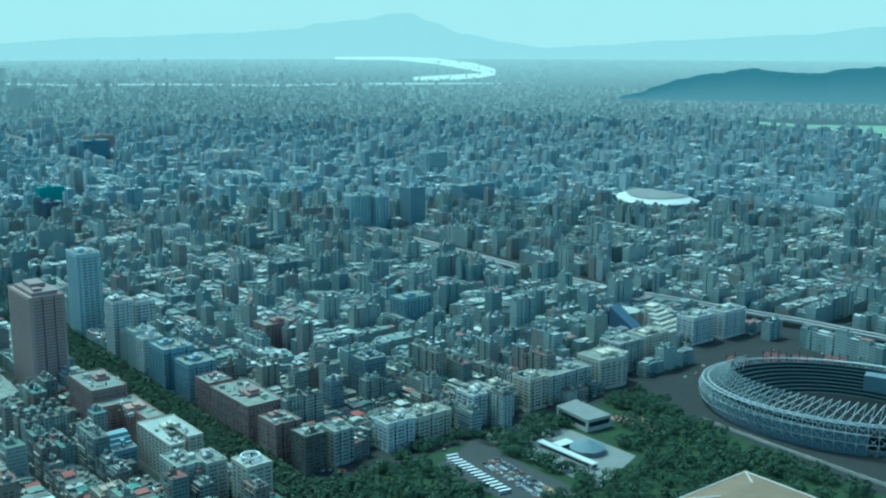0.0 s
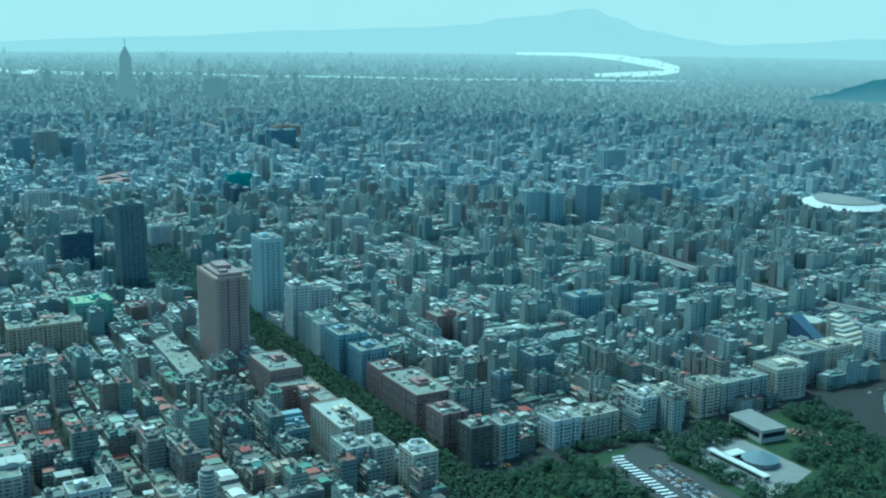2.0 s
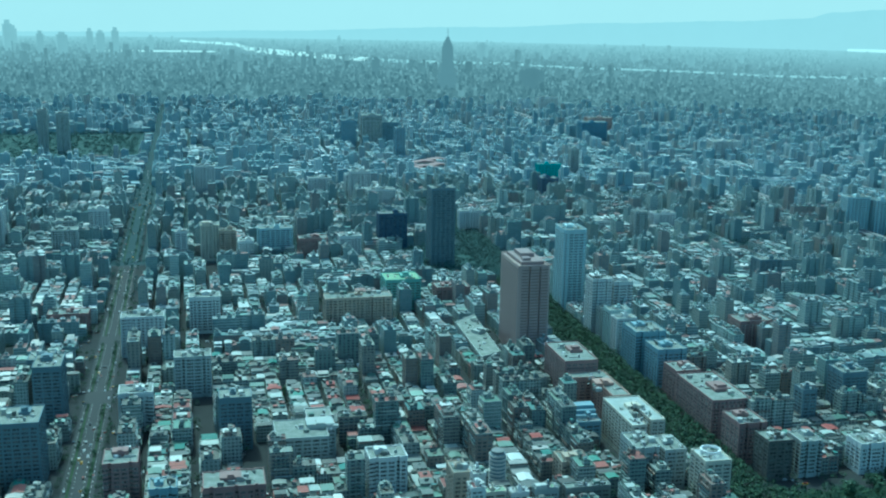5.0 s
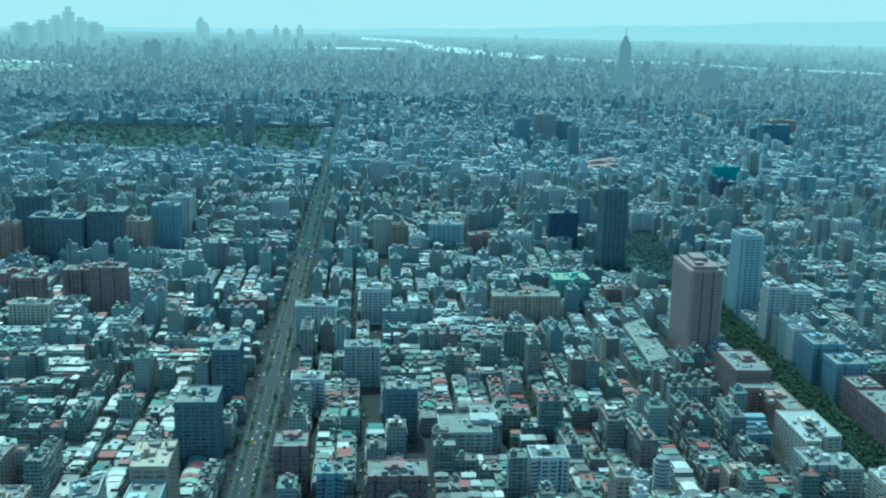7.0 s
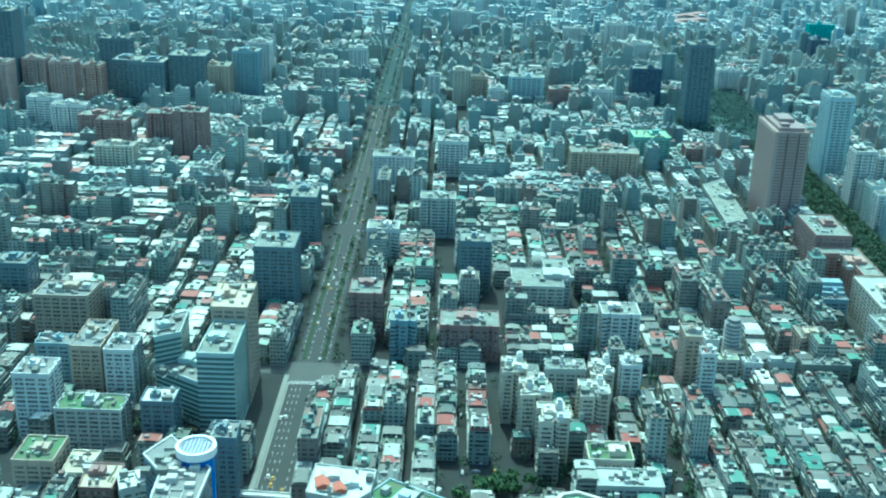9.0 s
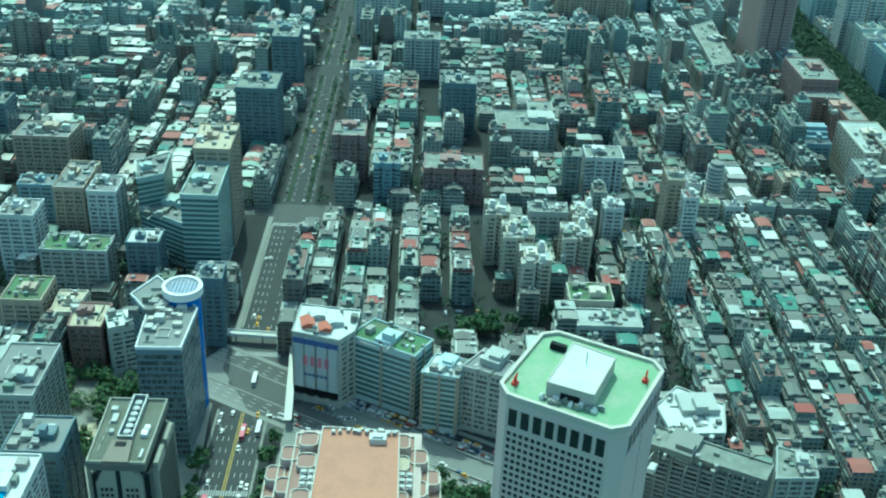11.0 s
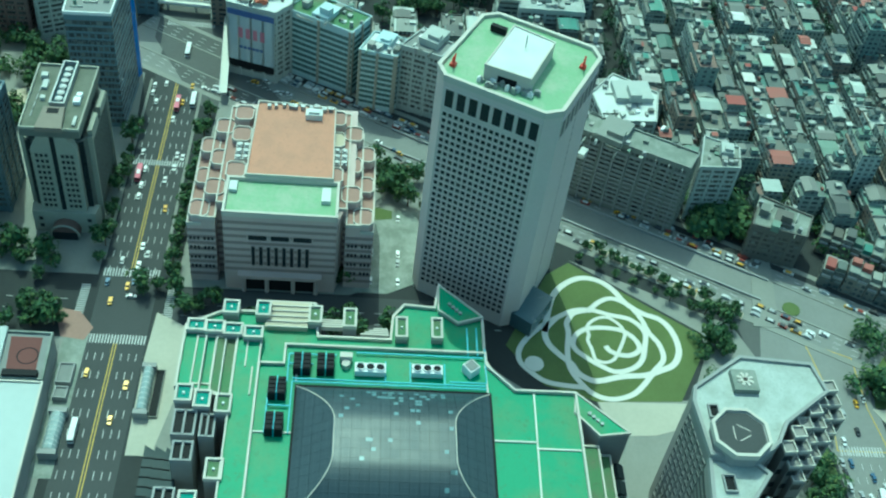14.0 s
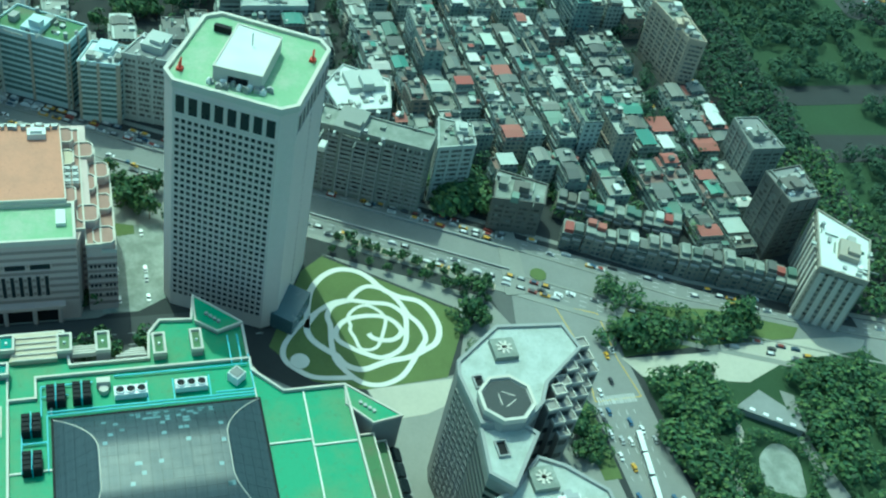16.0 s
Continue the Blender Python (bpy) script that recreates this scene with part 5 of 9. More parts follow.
# plain and blocks glow; their haze is emission colour
M["far_ground"] = glowing_haze_paint("distant_plain", HAZE_NEAR, HAZE_FAR, r1=4715.0, fade=1.6, grain=0.03, streak=0.3)
M["far_blocks"] = glowing_haze_paint("distant_blocks", (0.085, 0.12, 0.142), (0.4, 0.48, 0.505), r1=4715.0, fade=1.6, grain=0.05, streak=0.4, vary=0.25)
M["far_light"] = glowing_haze_paint("distant_light_blocks", (0.135, 0.175, 0.195), (0.44, 0.52, 0.545), r1=4715.0, fade=1.6, grain=0.05, streak=0.3, vary=0.35)
# river glint is a pale glowing colour, nothing is reflected
M["far_water"] = glowing_haze_paint("distant_water", (0.658, 0.661, 0.652), (0.72, 0.86, 0.84), streak=0.1)
M["far_faint_water"] = glowing_haze_paint("hazy_water", (0.42, 0.5, 0.52), (0.6, 0.7, 0.71), streak=0.25, grain=0.06)
M["far_hill"] = glowing_haze_paint("distant_hill", (0.064, 0.165, 0.191), (0.340, 0.505, 0.539), streak=0.3)
M["far_field"] = glowing_haze_paint("distant_field", (0.318, 0.435, 0.348), (0.425, 0.522, 0.435), streak=0.3)
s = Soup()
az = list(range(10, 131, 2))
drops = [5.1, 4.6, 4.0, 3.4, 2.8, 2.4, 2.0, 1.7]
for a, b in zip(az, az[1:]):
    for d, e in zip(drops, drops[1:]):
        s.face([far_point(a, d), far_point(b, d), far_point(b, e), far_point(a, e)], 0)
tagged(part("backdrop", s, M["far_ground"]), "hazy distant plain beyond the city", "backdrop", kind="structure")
# distant districts
rng = random.Random(21)
dark, light = Soup(), Soup()
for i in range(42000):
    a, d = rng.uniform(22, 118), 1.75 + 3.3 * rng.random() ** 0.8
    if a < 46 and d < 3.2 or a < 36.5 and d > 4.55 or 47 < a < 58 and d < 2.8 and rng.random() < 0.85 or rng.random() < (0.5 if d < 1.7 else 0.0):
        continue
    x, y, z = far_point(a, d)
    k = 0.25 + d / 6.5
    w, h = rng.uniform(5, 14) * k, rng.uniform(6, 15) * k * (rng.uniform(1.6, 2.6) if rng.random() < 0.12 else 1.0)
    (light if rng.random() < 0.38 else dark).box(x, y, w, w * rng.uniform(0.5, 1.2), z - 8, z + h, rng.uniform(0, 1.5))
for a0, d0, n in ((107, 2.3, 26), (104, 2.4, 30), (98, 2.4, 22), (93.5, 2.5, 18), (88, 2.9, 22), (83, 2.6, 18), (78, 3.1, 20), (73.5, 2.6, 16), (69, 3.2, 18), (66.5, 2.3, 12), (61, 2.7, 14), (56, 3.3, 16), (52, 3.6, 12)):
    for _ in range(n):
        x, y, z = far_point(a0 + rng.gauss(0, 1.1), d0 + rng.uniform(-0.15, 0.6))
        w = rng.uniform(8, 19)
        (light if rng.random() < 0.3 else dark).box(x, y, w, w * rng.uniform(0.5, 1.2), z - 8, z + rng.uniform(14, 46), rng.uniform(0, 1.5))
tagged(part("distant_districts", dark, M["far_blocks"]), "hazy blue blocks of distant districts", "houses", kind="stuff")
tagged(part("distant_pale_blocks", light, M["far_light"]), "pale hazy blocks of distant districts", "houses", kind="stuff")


def water(pts, name, mat="far_water"):
    """A reach of river: azimuth, upper drop, lower drop."""
    q = Soup()
    for (a, d0, e0), (b, d1, e1) in zip(pts, pts[1:]):
        def lift(p):
            v = Vector(p)
            return tuple(v * 0.9985 + Vector((0, 0, 383 * 0.0015)))
        q.face([lift(far_point(a, e0)), lift(far_point(b, e1)), lift(far_point(b, d1)), lift(far_point(a, d0))], 0)
    tagged(part(name, q, M[mat]), "pale glinting reach of the wide river", "river", kind="structure")


water([(57, 1.6, 1.72), (53.9, 1.58, 1.75), (51.8, 1.66, 1.95), (49.8, 1.9, 2.3), (48.7, 2.2, 2.5)], "river")
water([(48.7, 2.2, 2.5), (49.5, 2.42, 2.66), (51, 2.5, 2.78), (53, 2.62, 2.82)], "river_bend")
water([(48.2, 2.9, 2.97), (56, 2.9, 3.03), (60, 2.98, 3.07), (66, 2.88, 2.97), (70, 2.86, 2.95), (74, 2.72, 2.82), (78.7, 2.68, 2.83), (80.7, 2.62, 2.78)], "river_south", "far_faint_water")
water([(80.9, 2.58, 2.78), (83.3, 2.42, 2.68), (86.2, 2.2, 2.46), (87.1, 2.1, 2.32), (87.6, 1.95, 2.08), (90.4, 1.82, 1.92)], "river_reach")
water([(88.5, 2.35, 2.42), (94.4, 2.34, 2.43)], "river_arm")
water([(104.6, 3.32, 3.44), (106.4, 3.12, 3.28), (108.4, 3.05, 3.2), (112, 3.0, 3.15)], "river_bank_arm")
field = Soup()
for (a, d0, d1), (b, e0, e1) in (((29, 4.72, 5.05), (33, 4.78, 5.0)), ((33, 4.78, 5.0), (36.2, 4.66, 4.74)), ((105.5, 3.3, 3.55), (112, 3.2, 3.75))):
    q = [Vector(far_point(*v)) * 0.9985 + Vector((0, 0, 0.57)) for v in ((a, d1), (b, e1), (b, e0), (a, d0))]
    field.face([tuple(v) for v in q], 0)
# the airfield's near edge on the city ground glows as well
for q in ([(-1700, 3480), (-1985, 3530), (-2300, 3640), (-2500, 3520), (-2560, 3500), (-2200, 3740), (-1750, 3960), (-1500, 4060)],):
    field.prism(ccw(q), 0.0, 0.3)
tagged(part("distant_field", field, M["far_field"]), "pale green airfield grass in the distance", "field", kind="structure")


def ridge(name, profile, radius, mat, foot, label, rough=0.06, seed=4):
    """A range of hills: azimuth and drop of its crest, with an uneven edge and a sloping flank."""
    q, r = Soup(), random.Random(seed)
    line = []
    for (a, d), (b, e) in zip(profile, profile[1:]):
        n = max(2, int(abs(b - a) / 0.25))
        for i in range(n):
            u = i / n
            k = u * u * (3 - 2 * u)
            line.append((a + (b - a) * u, d + (e - d) * k + r.uniform(-rough, rough) * 0.5))
    def at(a, d, rad):
        return -rad * math.sin(radians(a)), rad * math.cos(radians(a)), 383.0 - rad * math.tan(radians(d))
    for (a, d), (b, e) in zip(line, line[1:]):
        steps = 4
        for k in range(steps):
            u, v = k / steps, (k + 1) / steps
            q.face([at(a, d + (foot - d) * v, radius - 60 * v), at(a, d + (foot - d) * u, radius - 60 * u), at(b, e + (foot - e) * u, radius - 60 * u), at(b, e + (foot - e) * v, radius - 60 * v)], 0)
    tagged(part(name, q, mat), label, "hills", kind="structure")


# hills glow in haze colours; the wooded hill pales towards its foot
M["hill_far"] = glowing_haze_paint("far_mountain", (0.49, 0.575, 0.6), (0.475, 0.565, 0.595), 4860, 4945, streak=0.1, grain=0.01)
M["hill_mid"] = glowing_haze_paint("mid_mountain", (0.46, 0.545, 0.572), (0.465, 0.552, 0.578), 4850, 4935, streak=0.1, grain=0.01)
M["hill_dark"] = glowing_haze_paint("wooded_hill", (0.19, 0.27, 0.315), (0.09, 0.17, 0.215), 4425, 4490, streak=0.3, grain=0.05)
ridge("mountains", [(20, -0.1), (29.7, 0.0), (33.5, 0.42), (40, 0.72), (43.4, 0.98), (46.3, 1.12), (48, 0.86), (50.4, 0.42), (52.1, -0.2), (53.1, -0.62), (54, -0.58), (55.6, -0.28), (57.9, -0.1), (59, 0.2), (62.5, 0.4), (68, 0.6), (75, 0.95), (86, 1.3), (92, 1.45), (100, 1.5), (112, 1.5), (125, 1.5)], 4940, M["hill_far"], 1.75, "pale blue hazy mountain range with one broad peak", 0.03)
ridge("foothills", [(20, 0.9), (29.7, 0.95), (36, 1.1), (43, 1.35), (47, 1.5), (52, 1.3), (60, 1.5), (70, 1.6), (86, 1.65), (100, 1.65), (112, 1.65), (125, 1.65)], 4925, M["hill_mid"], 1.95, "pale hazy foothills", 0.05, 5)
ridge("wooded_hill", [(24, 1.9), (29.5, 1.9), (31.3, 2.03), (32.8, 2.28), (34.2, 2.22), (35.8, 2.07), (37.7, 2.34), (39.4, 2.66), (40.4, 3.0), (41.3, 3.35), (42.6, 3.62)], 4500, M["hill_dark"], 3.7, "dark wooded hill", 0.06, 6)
s = Soup()
M["sky_haze"] = glowing_haze_paint("bright_haze_sky", (0.585, 0.64, 0.645), (0.585, 0.64, 0.645), streak=0.12, grain=0.002)
for a in range(0, 140, 4):
    for e0, e1 in ((-2.0, 1.0), (1.0, 4.0), (4.0, 8.0)):
        q = [(-4965 * math.sin(radians(b)), 4965 * math.cos(radians(b)), 383 + 4965 * math.tan(radians(e))) for b, e in ((a, e0), (a + 4, e0), (a + 4, e1), (a, e1))]
        s.face(q, 0)
tagged(part("sky_backdrop", s, M["sky_haze"]), "bright hazy sky above the horizon", "backdrop", kind="structure")
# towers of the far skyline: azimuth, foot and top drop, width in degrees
# glowing tower colours; the farther towers get the paler haze
M["pale_tower"] = glowing_haze_paint("pale_distant_tower", (0.14, 0.185, 0.21), (0.42, 0.5, 0.525), r1=4668.0, fade=1.6, streak=0.15)
M["sky_tower"] = glowing_haze_paint("distant_tower", (0.12, 0.16, 0.185), (0.41, 0.49, 0.515), r1=4735.0, fade=1.6, streak=0.2, vary=0.1)
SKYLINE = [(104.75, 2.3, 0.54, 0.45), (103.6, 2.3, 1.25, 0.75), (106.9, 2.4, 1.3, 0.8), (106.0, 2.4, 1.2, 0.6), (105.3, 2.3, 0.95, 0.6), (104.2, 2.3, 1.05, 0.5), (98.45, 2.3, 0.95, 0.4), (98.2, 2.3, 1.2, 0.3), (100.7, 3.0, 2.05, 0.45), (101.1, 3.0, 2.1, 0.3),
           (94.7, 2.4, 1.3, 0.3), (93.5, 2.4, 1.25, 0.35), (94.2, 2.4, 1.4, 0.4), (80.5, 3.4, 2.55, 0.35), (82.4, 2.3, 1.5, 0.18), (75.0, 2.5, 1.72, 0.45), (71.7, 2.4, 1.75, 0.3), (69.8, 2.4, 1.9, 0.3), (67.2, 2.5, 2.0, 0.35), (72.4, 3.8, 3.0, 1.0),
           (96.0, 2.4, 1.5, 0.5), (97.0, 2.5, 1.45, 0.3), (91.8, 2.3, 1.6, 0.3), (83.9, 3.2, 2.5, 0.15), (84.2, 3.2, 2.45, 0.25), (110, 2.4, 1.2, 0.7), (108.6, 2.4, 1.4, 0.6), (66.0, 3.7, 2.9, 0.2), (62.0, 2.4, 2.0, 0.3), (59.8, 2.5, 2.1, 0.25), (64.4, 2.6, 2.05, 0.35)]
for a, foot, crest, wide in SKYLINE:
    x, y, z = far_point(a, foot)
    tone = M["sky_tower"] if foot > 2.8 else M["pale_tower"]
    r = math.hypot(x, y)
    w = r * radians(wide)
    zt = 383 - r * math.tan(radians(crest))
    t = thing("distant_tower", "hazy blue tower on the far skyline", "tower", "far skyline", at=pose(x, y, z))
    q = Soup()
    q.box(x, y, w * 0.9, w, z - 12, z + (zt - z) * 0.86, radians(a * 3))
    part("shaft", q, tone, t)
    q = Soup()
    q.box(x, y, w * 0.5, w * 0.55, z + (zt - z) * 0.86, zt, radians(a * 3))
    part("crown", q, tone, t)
# the tall pointed tower by the station
x, y, z = far_point(76.8, 3.95)
r = math.hypot(x, y)
lv = lambda d: 383 - r * math.tan(radians(d))
t = thing("landmark_tower", "tall slender tower with stepped shoulders, pointed crown and spire in haze", "tower", at=pose(x, y, z))
# the landmark glows too, with haze in its colour
M["landmark"] = glowing_haze_paint("landmark_stone", (0.149, 0.191, 0.217), (0.244, 0.313, 0.344), streak=0.15)
turn = radians(13)
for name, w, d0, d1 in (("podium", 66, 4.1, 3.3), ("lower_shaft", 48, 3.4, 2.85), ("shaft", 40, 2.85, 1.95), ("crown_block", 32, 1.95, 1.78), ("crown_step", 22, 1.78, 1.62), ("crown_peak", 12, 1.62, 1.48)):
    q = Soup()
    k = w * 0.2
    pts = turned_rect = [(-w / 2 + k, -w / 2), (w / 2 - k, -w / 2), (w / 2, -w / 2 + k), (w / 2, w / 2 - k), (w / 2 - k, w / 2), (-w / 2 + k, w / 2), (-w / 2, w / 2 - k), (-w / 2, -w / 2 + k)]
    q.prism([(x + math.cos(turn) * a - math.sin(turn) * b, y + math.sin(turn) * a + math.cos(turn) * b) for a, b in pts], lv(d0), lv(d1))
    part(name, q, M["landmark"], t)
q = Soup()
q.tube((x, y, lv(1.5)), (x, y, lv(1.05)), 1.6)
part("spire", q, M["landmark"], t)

# ---- the trade tower ----
def turned(cx, cy, ang, pts):
    c, s = math.cos(ang), math.sin(ang)
    return [(cx + c * x - s * y, cy + s * x + c * y) for x, y in pts]


KA = radians(62.2)


M["blue_grey_glass"] = plain("blue_grey_glass", (0.09, 0.13, 0.15), 0.25, grain=0.3, amount=0.5)


def trade_tower():
    """x runs along the east front (from south to north), y away from it."""
    cx, cy, h = -364.0, 68.0, 125.0
    a, d, k = 27.3, 26.5, 5.5
    plan = turned(cx, cy, KA, [(-a + k, -d), (a - k, -d), (a, -d + k), (a, d - k), (a - k, d), (-a + k, d), (-a, d - k), (-a, -d + k)])
    top = thing("office_tower", "tall grey-brown tiled office tower with green roof and small square windows", "office tower", at=pose(cx, cy, 0))
    s = Soup()
    s.prism(plan, 0, h, 0, 0)
    part("wall", s, M["trade_wall"], top)
    s = Soup()
    s.prism(offset(plan, -1.2), h, h + 0.15)
    part("roof", s, M["roof_pale_green"], top, "pale green coated flat roof")
    s = Soup()
    s.ring(offset(plan, 0.4), 1.6, h - 1.5, h + 1.6)
    part("parapet", s, M["cream_paint"], top)
    small = window_mesh(2.3, 2.55, 0.3, M["trade_wall"], M["pane"])
    large = window_mesh(4.9, 9.8, 0.4, M["trade_wall"], M["pane"])
    for i, (p, q) in enumerate(zip(plan, plan[1:] + plan[:1])):
        if i == 0:
            windows_on(top, p, q, h - 14, h - 4.2, 8, 1, large, margin=0.6)
            windows_on(top, p, q, 8.0, h - 15, 16, 30, small, 300, 0.8)
            rest = Soup()
            for r in range(30):
                for c in range(16):
                    if r * 16 + c >= 300:
                        m = wall_frame(p, q, 0.8 + (math.dist(p, q) - 1.6) * (c + 0.5) / 16, h - 15 - (h - 23) * (r + 1) / 30)
                        for x0, x1, z0, z1 in ((-1.15, -0.87, 0, 2.55), (0.87, 1.15, 0, 2.55), (-0.87, 0.87, 0, 0.28), (-0.87, 0.87, 2.27, 2.55)):
                            rest.face([tuple(m @ Vector(v)) for v in ((x1, 0.22, z0), (x0, 0.22, z0), (x0, 0.22, z1), (x1, 0.22, z1))], 0)
                        rest.face([tuple(m @ Vector(v)) for v in ((0.87, 0.05, 0.28), (-0.87, 0.05, 0.28), (-0.87, 0.05, 2.27), (0.87, 0.05, 2.27))], 1)
            tagged(part("lower_window_grid", rest, [M["trade_wall"], M["pane"]], top), kind="stuff")
        if i == 2:
            windows_on(top, p, q, h - 14, h - 4.2, 8, 1, large, margin=0.6)
            windows_on(top, p, q, 8.0, h - 15, 1, 30, window_mesh(1.0, 1.75, 0.2, M["trade_wall"], M["pane"]), 30)
    # the white plant room, its mast and the machines round it
    room = [(-379.8, 65.3), (-369.6, 81.5), (-343.4, 69.4), (-351.2, 51.6)]
    room = ccw(room)
    s = Soup()
    s.prism(room, h, h + 7.2, 0, 1)
    pr = part("plant_room", s, [M["cream_paint"], M["roof_white"]], top, "cream plant room with bright white roof")
    s = Soup()
    s.ring(offset(room, 0.2), 0.6, h + 6.8, h + 7.6)
    part("roof_edge", s, M["cream_paint"], pr)
    s = Soup()
    p, q = room[-1], room[0]
    for e in seen_edges(room)[:1]:
        m = wall_frame(*e, 10, h + 1)
        s.prism([tuple((m @ Vector((x, y, 0)))[:2]) for x, y in ((4, 0.0), (-4, 0.0), (-4, 0.15), (4, 0.15))], h + 1.2, h + 4.2)
    part("louvre", s, M["dark_metal"], pr)
    s = Soup()
    s.tube((-364.8, 68.8, h + 7), (-364.8, 68.8, h + 13), 0.22)
    s.tube((-366, 68.8, h + 11), (-363.6, 68.8, h + 11), 0.15)
    part("mast", s, M["steel"], top)
    rr = random.Random(3)
    for i in range(14):
        x, y = -349 + i * 0.55 + rr.uniform(-1.5, 1.5), 50 + i * 1.7 + rr.uniform(-1, 1)
        s = Soup()
        s.box(x, y, rr.uniform(1, 2.6), rr.uniform(1, 2.4), h + 0.1, h + rr.uniform(1.2, 2.6), KA)
        s.box(x + 0.3, y, 0.8, 0.8, h + 1.0, h + 2.9, KA)
        part("roof_machine", s, M["steel"] if i % 3 else M["white_paint"], top)
    for x, y in ((-359.0, 40.0), (-363.5, 93.5)):
        s = Soup()
        s.box(x, y, 2.4, 2.4, h + 0.1, h + 1.4, KA)
        s.tube((x, y, h + 1), (x + 2.4, y - 0.6, h + 5.0), 0.4)
        s.tube((x + 1, y, h + 1), (x - 2.2, y + 0.8, h + 4.4), 0.4)
        s.tube((x, y, h + 1), (x, y, h + 4.6), 0.35)
        part("window_cleaning_crane", s, M["red_paint"], top, "red roof crane")
    s = Soup()
    s.box(-384.6, 60.0, 7, 2.2, h + 0.1, h + 3.2, KA)
    part("roof_hut", s, M["dark_metal"], top)
    # glass entrance hall at the foot
    s = Soup()
    s.prism(turned(cx, cy, KA, [(a - 6, -d + 4), (a + 9, -d + 1), (a + 11, -d + 22), (a, -d + 24)]), 0, 9)
    part("entrance_hall", s, M["blue_grey_glass"], top)


trade_tower()


# ---- the convention centre ----
def convention_centre():
    top = thing("convention_centre", "stepped pink-granite convention centre with terracotta roof and planted turrets", "convention centre", at=pose(-385, -26, 0))
    body = ccw([(-347, -53), (-347, -3), (-372, 4), (-428, 4), (-428, -56), (-372, -56)])
    s = Soup()
    s.prism(body, 0, 44)
    part("wall", s, M["stone_pink"], top)
    front = ccw([(-346, -53), (-346, -3), (-369, -3), (-369, -53)])
    s = Soup()
    s.prism(front, 0, 47.5, 0, 0)
    fb = part("front_block", s, M["stone_pink"], top)
    s = Soup()
    s.prism(offset(front, -1.0), 47.5, 47.7)
    part("front_roof", s, M["roof_pale_green"], top, "pale green front roof")
    s = Soup()
    s.ring(offset(front, 0.3), 1.2, 46.5, 49.5)
    part("front_parapet", s, M["cream_paint"], top)
    orange = ccw([(-369, -45), (-369, -6), (-420, -7), (-422, -44)])
    s = Soup()
    s.prism(orange, 44, 50.5)
    part("orange_roof", s, M["roof_orange"], top, "worn terracotta-tiled flat roof")
    s = Soup()
    s.ring(offset(orange, 0.3), 0.6, 49.5, 51.5)
    part("roof_parapet", s, M["cream_paint"], top)
    for x, y, w, d in ((-363, -50, 6, 3.5), (-360, -8.5, 9, 4)):
        s = Soup()
        s.box(x, y, w, d, 47.5, 49.6)
        part("roof_hut", s, M["roof_white"], top)
    # flanks stepping down to both sides, with chamfered turrets
    for side in (-1, 1):
        for y0, y1, h, x0, x1 in ((-57, -45, 44.5, -424, -356), (-63.5, -57, 40.5, -414, -350), (-69.5, -63.5, 36.5, -404, -350)):
            ya, yb = (y0, y1) if side < 0 else (-56 - y1, -56 - y0)
            pl = [(x0, ya), (x1, ya), (x1, yb), (x0, yb)]
            s = Soup()
            s.prism(pl, 0, h, 0, 1)
            t = part("flank", s, [M["stone_pink"], M["roof_pink"]], top)
            s = Soup()
            s.ring(offset(pl, 0.2), 0.7, h - 0.6, h + 1.0)
            part("rim", s, M["cream_paint"], t)
            for z in (4, 8, 12, 16, 20, 24, 28, 32):
                s = Soup()
                s.prism(offset(pl, 0.1), z, z + 1.8, 0, 0, True)
                part("stone_course", s, M["stone_course"], t)
            for z in (9, 15, 21, 27):
                for k in range(3):
                    s = Soup()
                    s.box(x1 + 0.1, (ya + yb) / 2 + (k - 1) * 1.7, 0.3, 1.1, z, z + 1.8)
                    part("window", s, M["pane"], t)
        for y0, h, xs in ((-50, 48.5, (-415, -401, -374)), (-58.5, 44.5, (-409, -388, -366)), (-64.5, 40.5, (-399, -379, -356))):
            y = y0 if side < 0 else -56 - y0
            for i, x in enumerate(xs):
                w, d = 10.5, 8.6
                pl = [(x - w / 2 + 1.6, y - d / 2), (x + w / 2 - 1.6, y - d / 2), (x + w / 2, y - d / 2 + 1.6), (x + w / 2, y + d / 2 - 1.6), (x + w / 2 - 1.6, y + d / 2), (x - w / 2 + 1.6, y + d / 2), (x - w / 2, y + d / 2 - 1.6), (x - w / 2, y - d / 2 + 1.6)]
                hh = h - (i % 2) * 1.5
                s = Soup()
                s.prism(pl, 0, hh)
                t = part("turret", s, M["stone_pink"], top)
                s = Soup()
                s.prism(offset(pl, -0.5), hh, hh + 0.15)
                part("terrace", s, M["roof_pink"] if (i, side) != (1, 1) or y0 != -50 else M["sand"], t)
                s = Soup()
                s.ring(offset(pl, 0.2), 0.5, hh - 0.5, hh + 0.9)
                part("rim", s, M["cream_paint"], t)
    # the entrance front: columns, slots and windows
    p, q = (-346, -53), (-346, -3)
    slot = window_mesh(2.1, 13.0, 0.5, M["stone_pink"], M["pane"])
    wide = window_mesh(9.2, 4.2, 0.4, M["stone_pink"], M["pane"])
    m = Matrix.Translation(-Vector(top.location))
    for c in range(8):
        ob = new("slot_window", slot)
        ob.parent, ob.matrix_basis = top, m @ wall_frame(p, q, 13 + c * 3.45, 16)
    for c in range(3):
        ob = new("window", wide)
        ob.parent, ob.matrix_basis = top, m @ wall_frame(p, q, 15 + c * 10, 32)
    # flat black slab in place of the shade in the entrance recess
    s = Soup()
    s.box(-345.9, -28, 0.5, 34, 0.3, 10)
    part("entrance", s, M["dark_metal"], top)
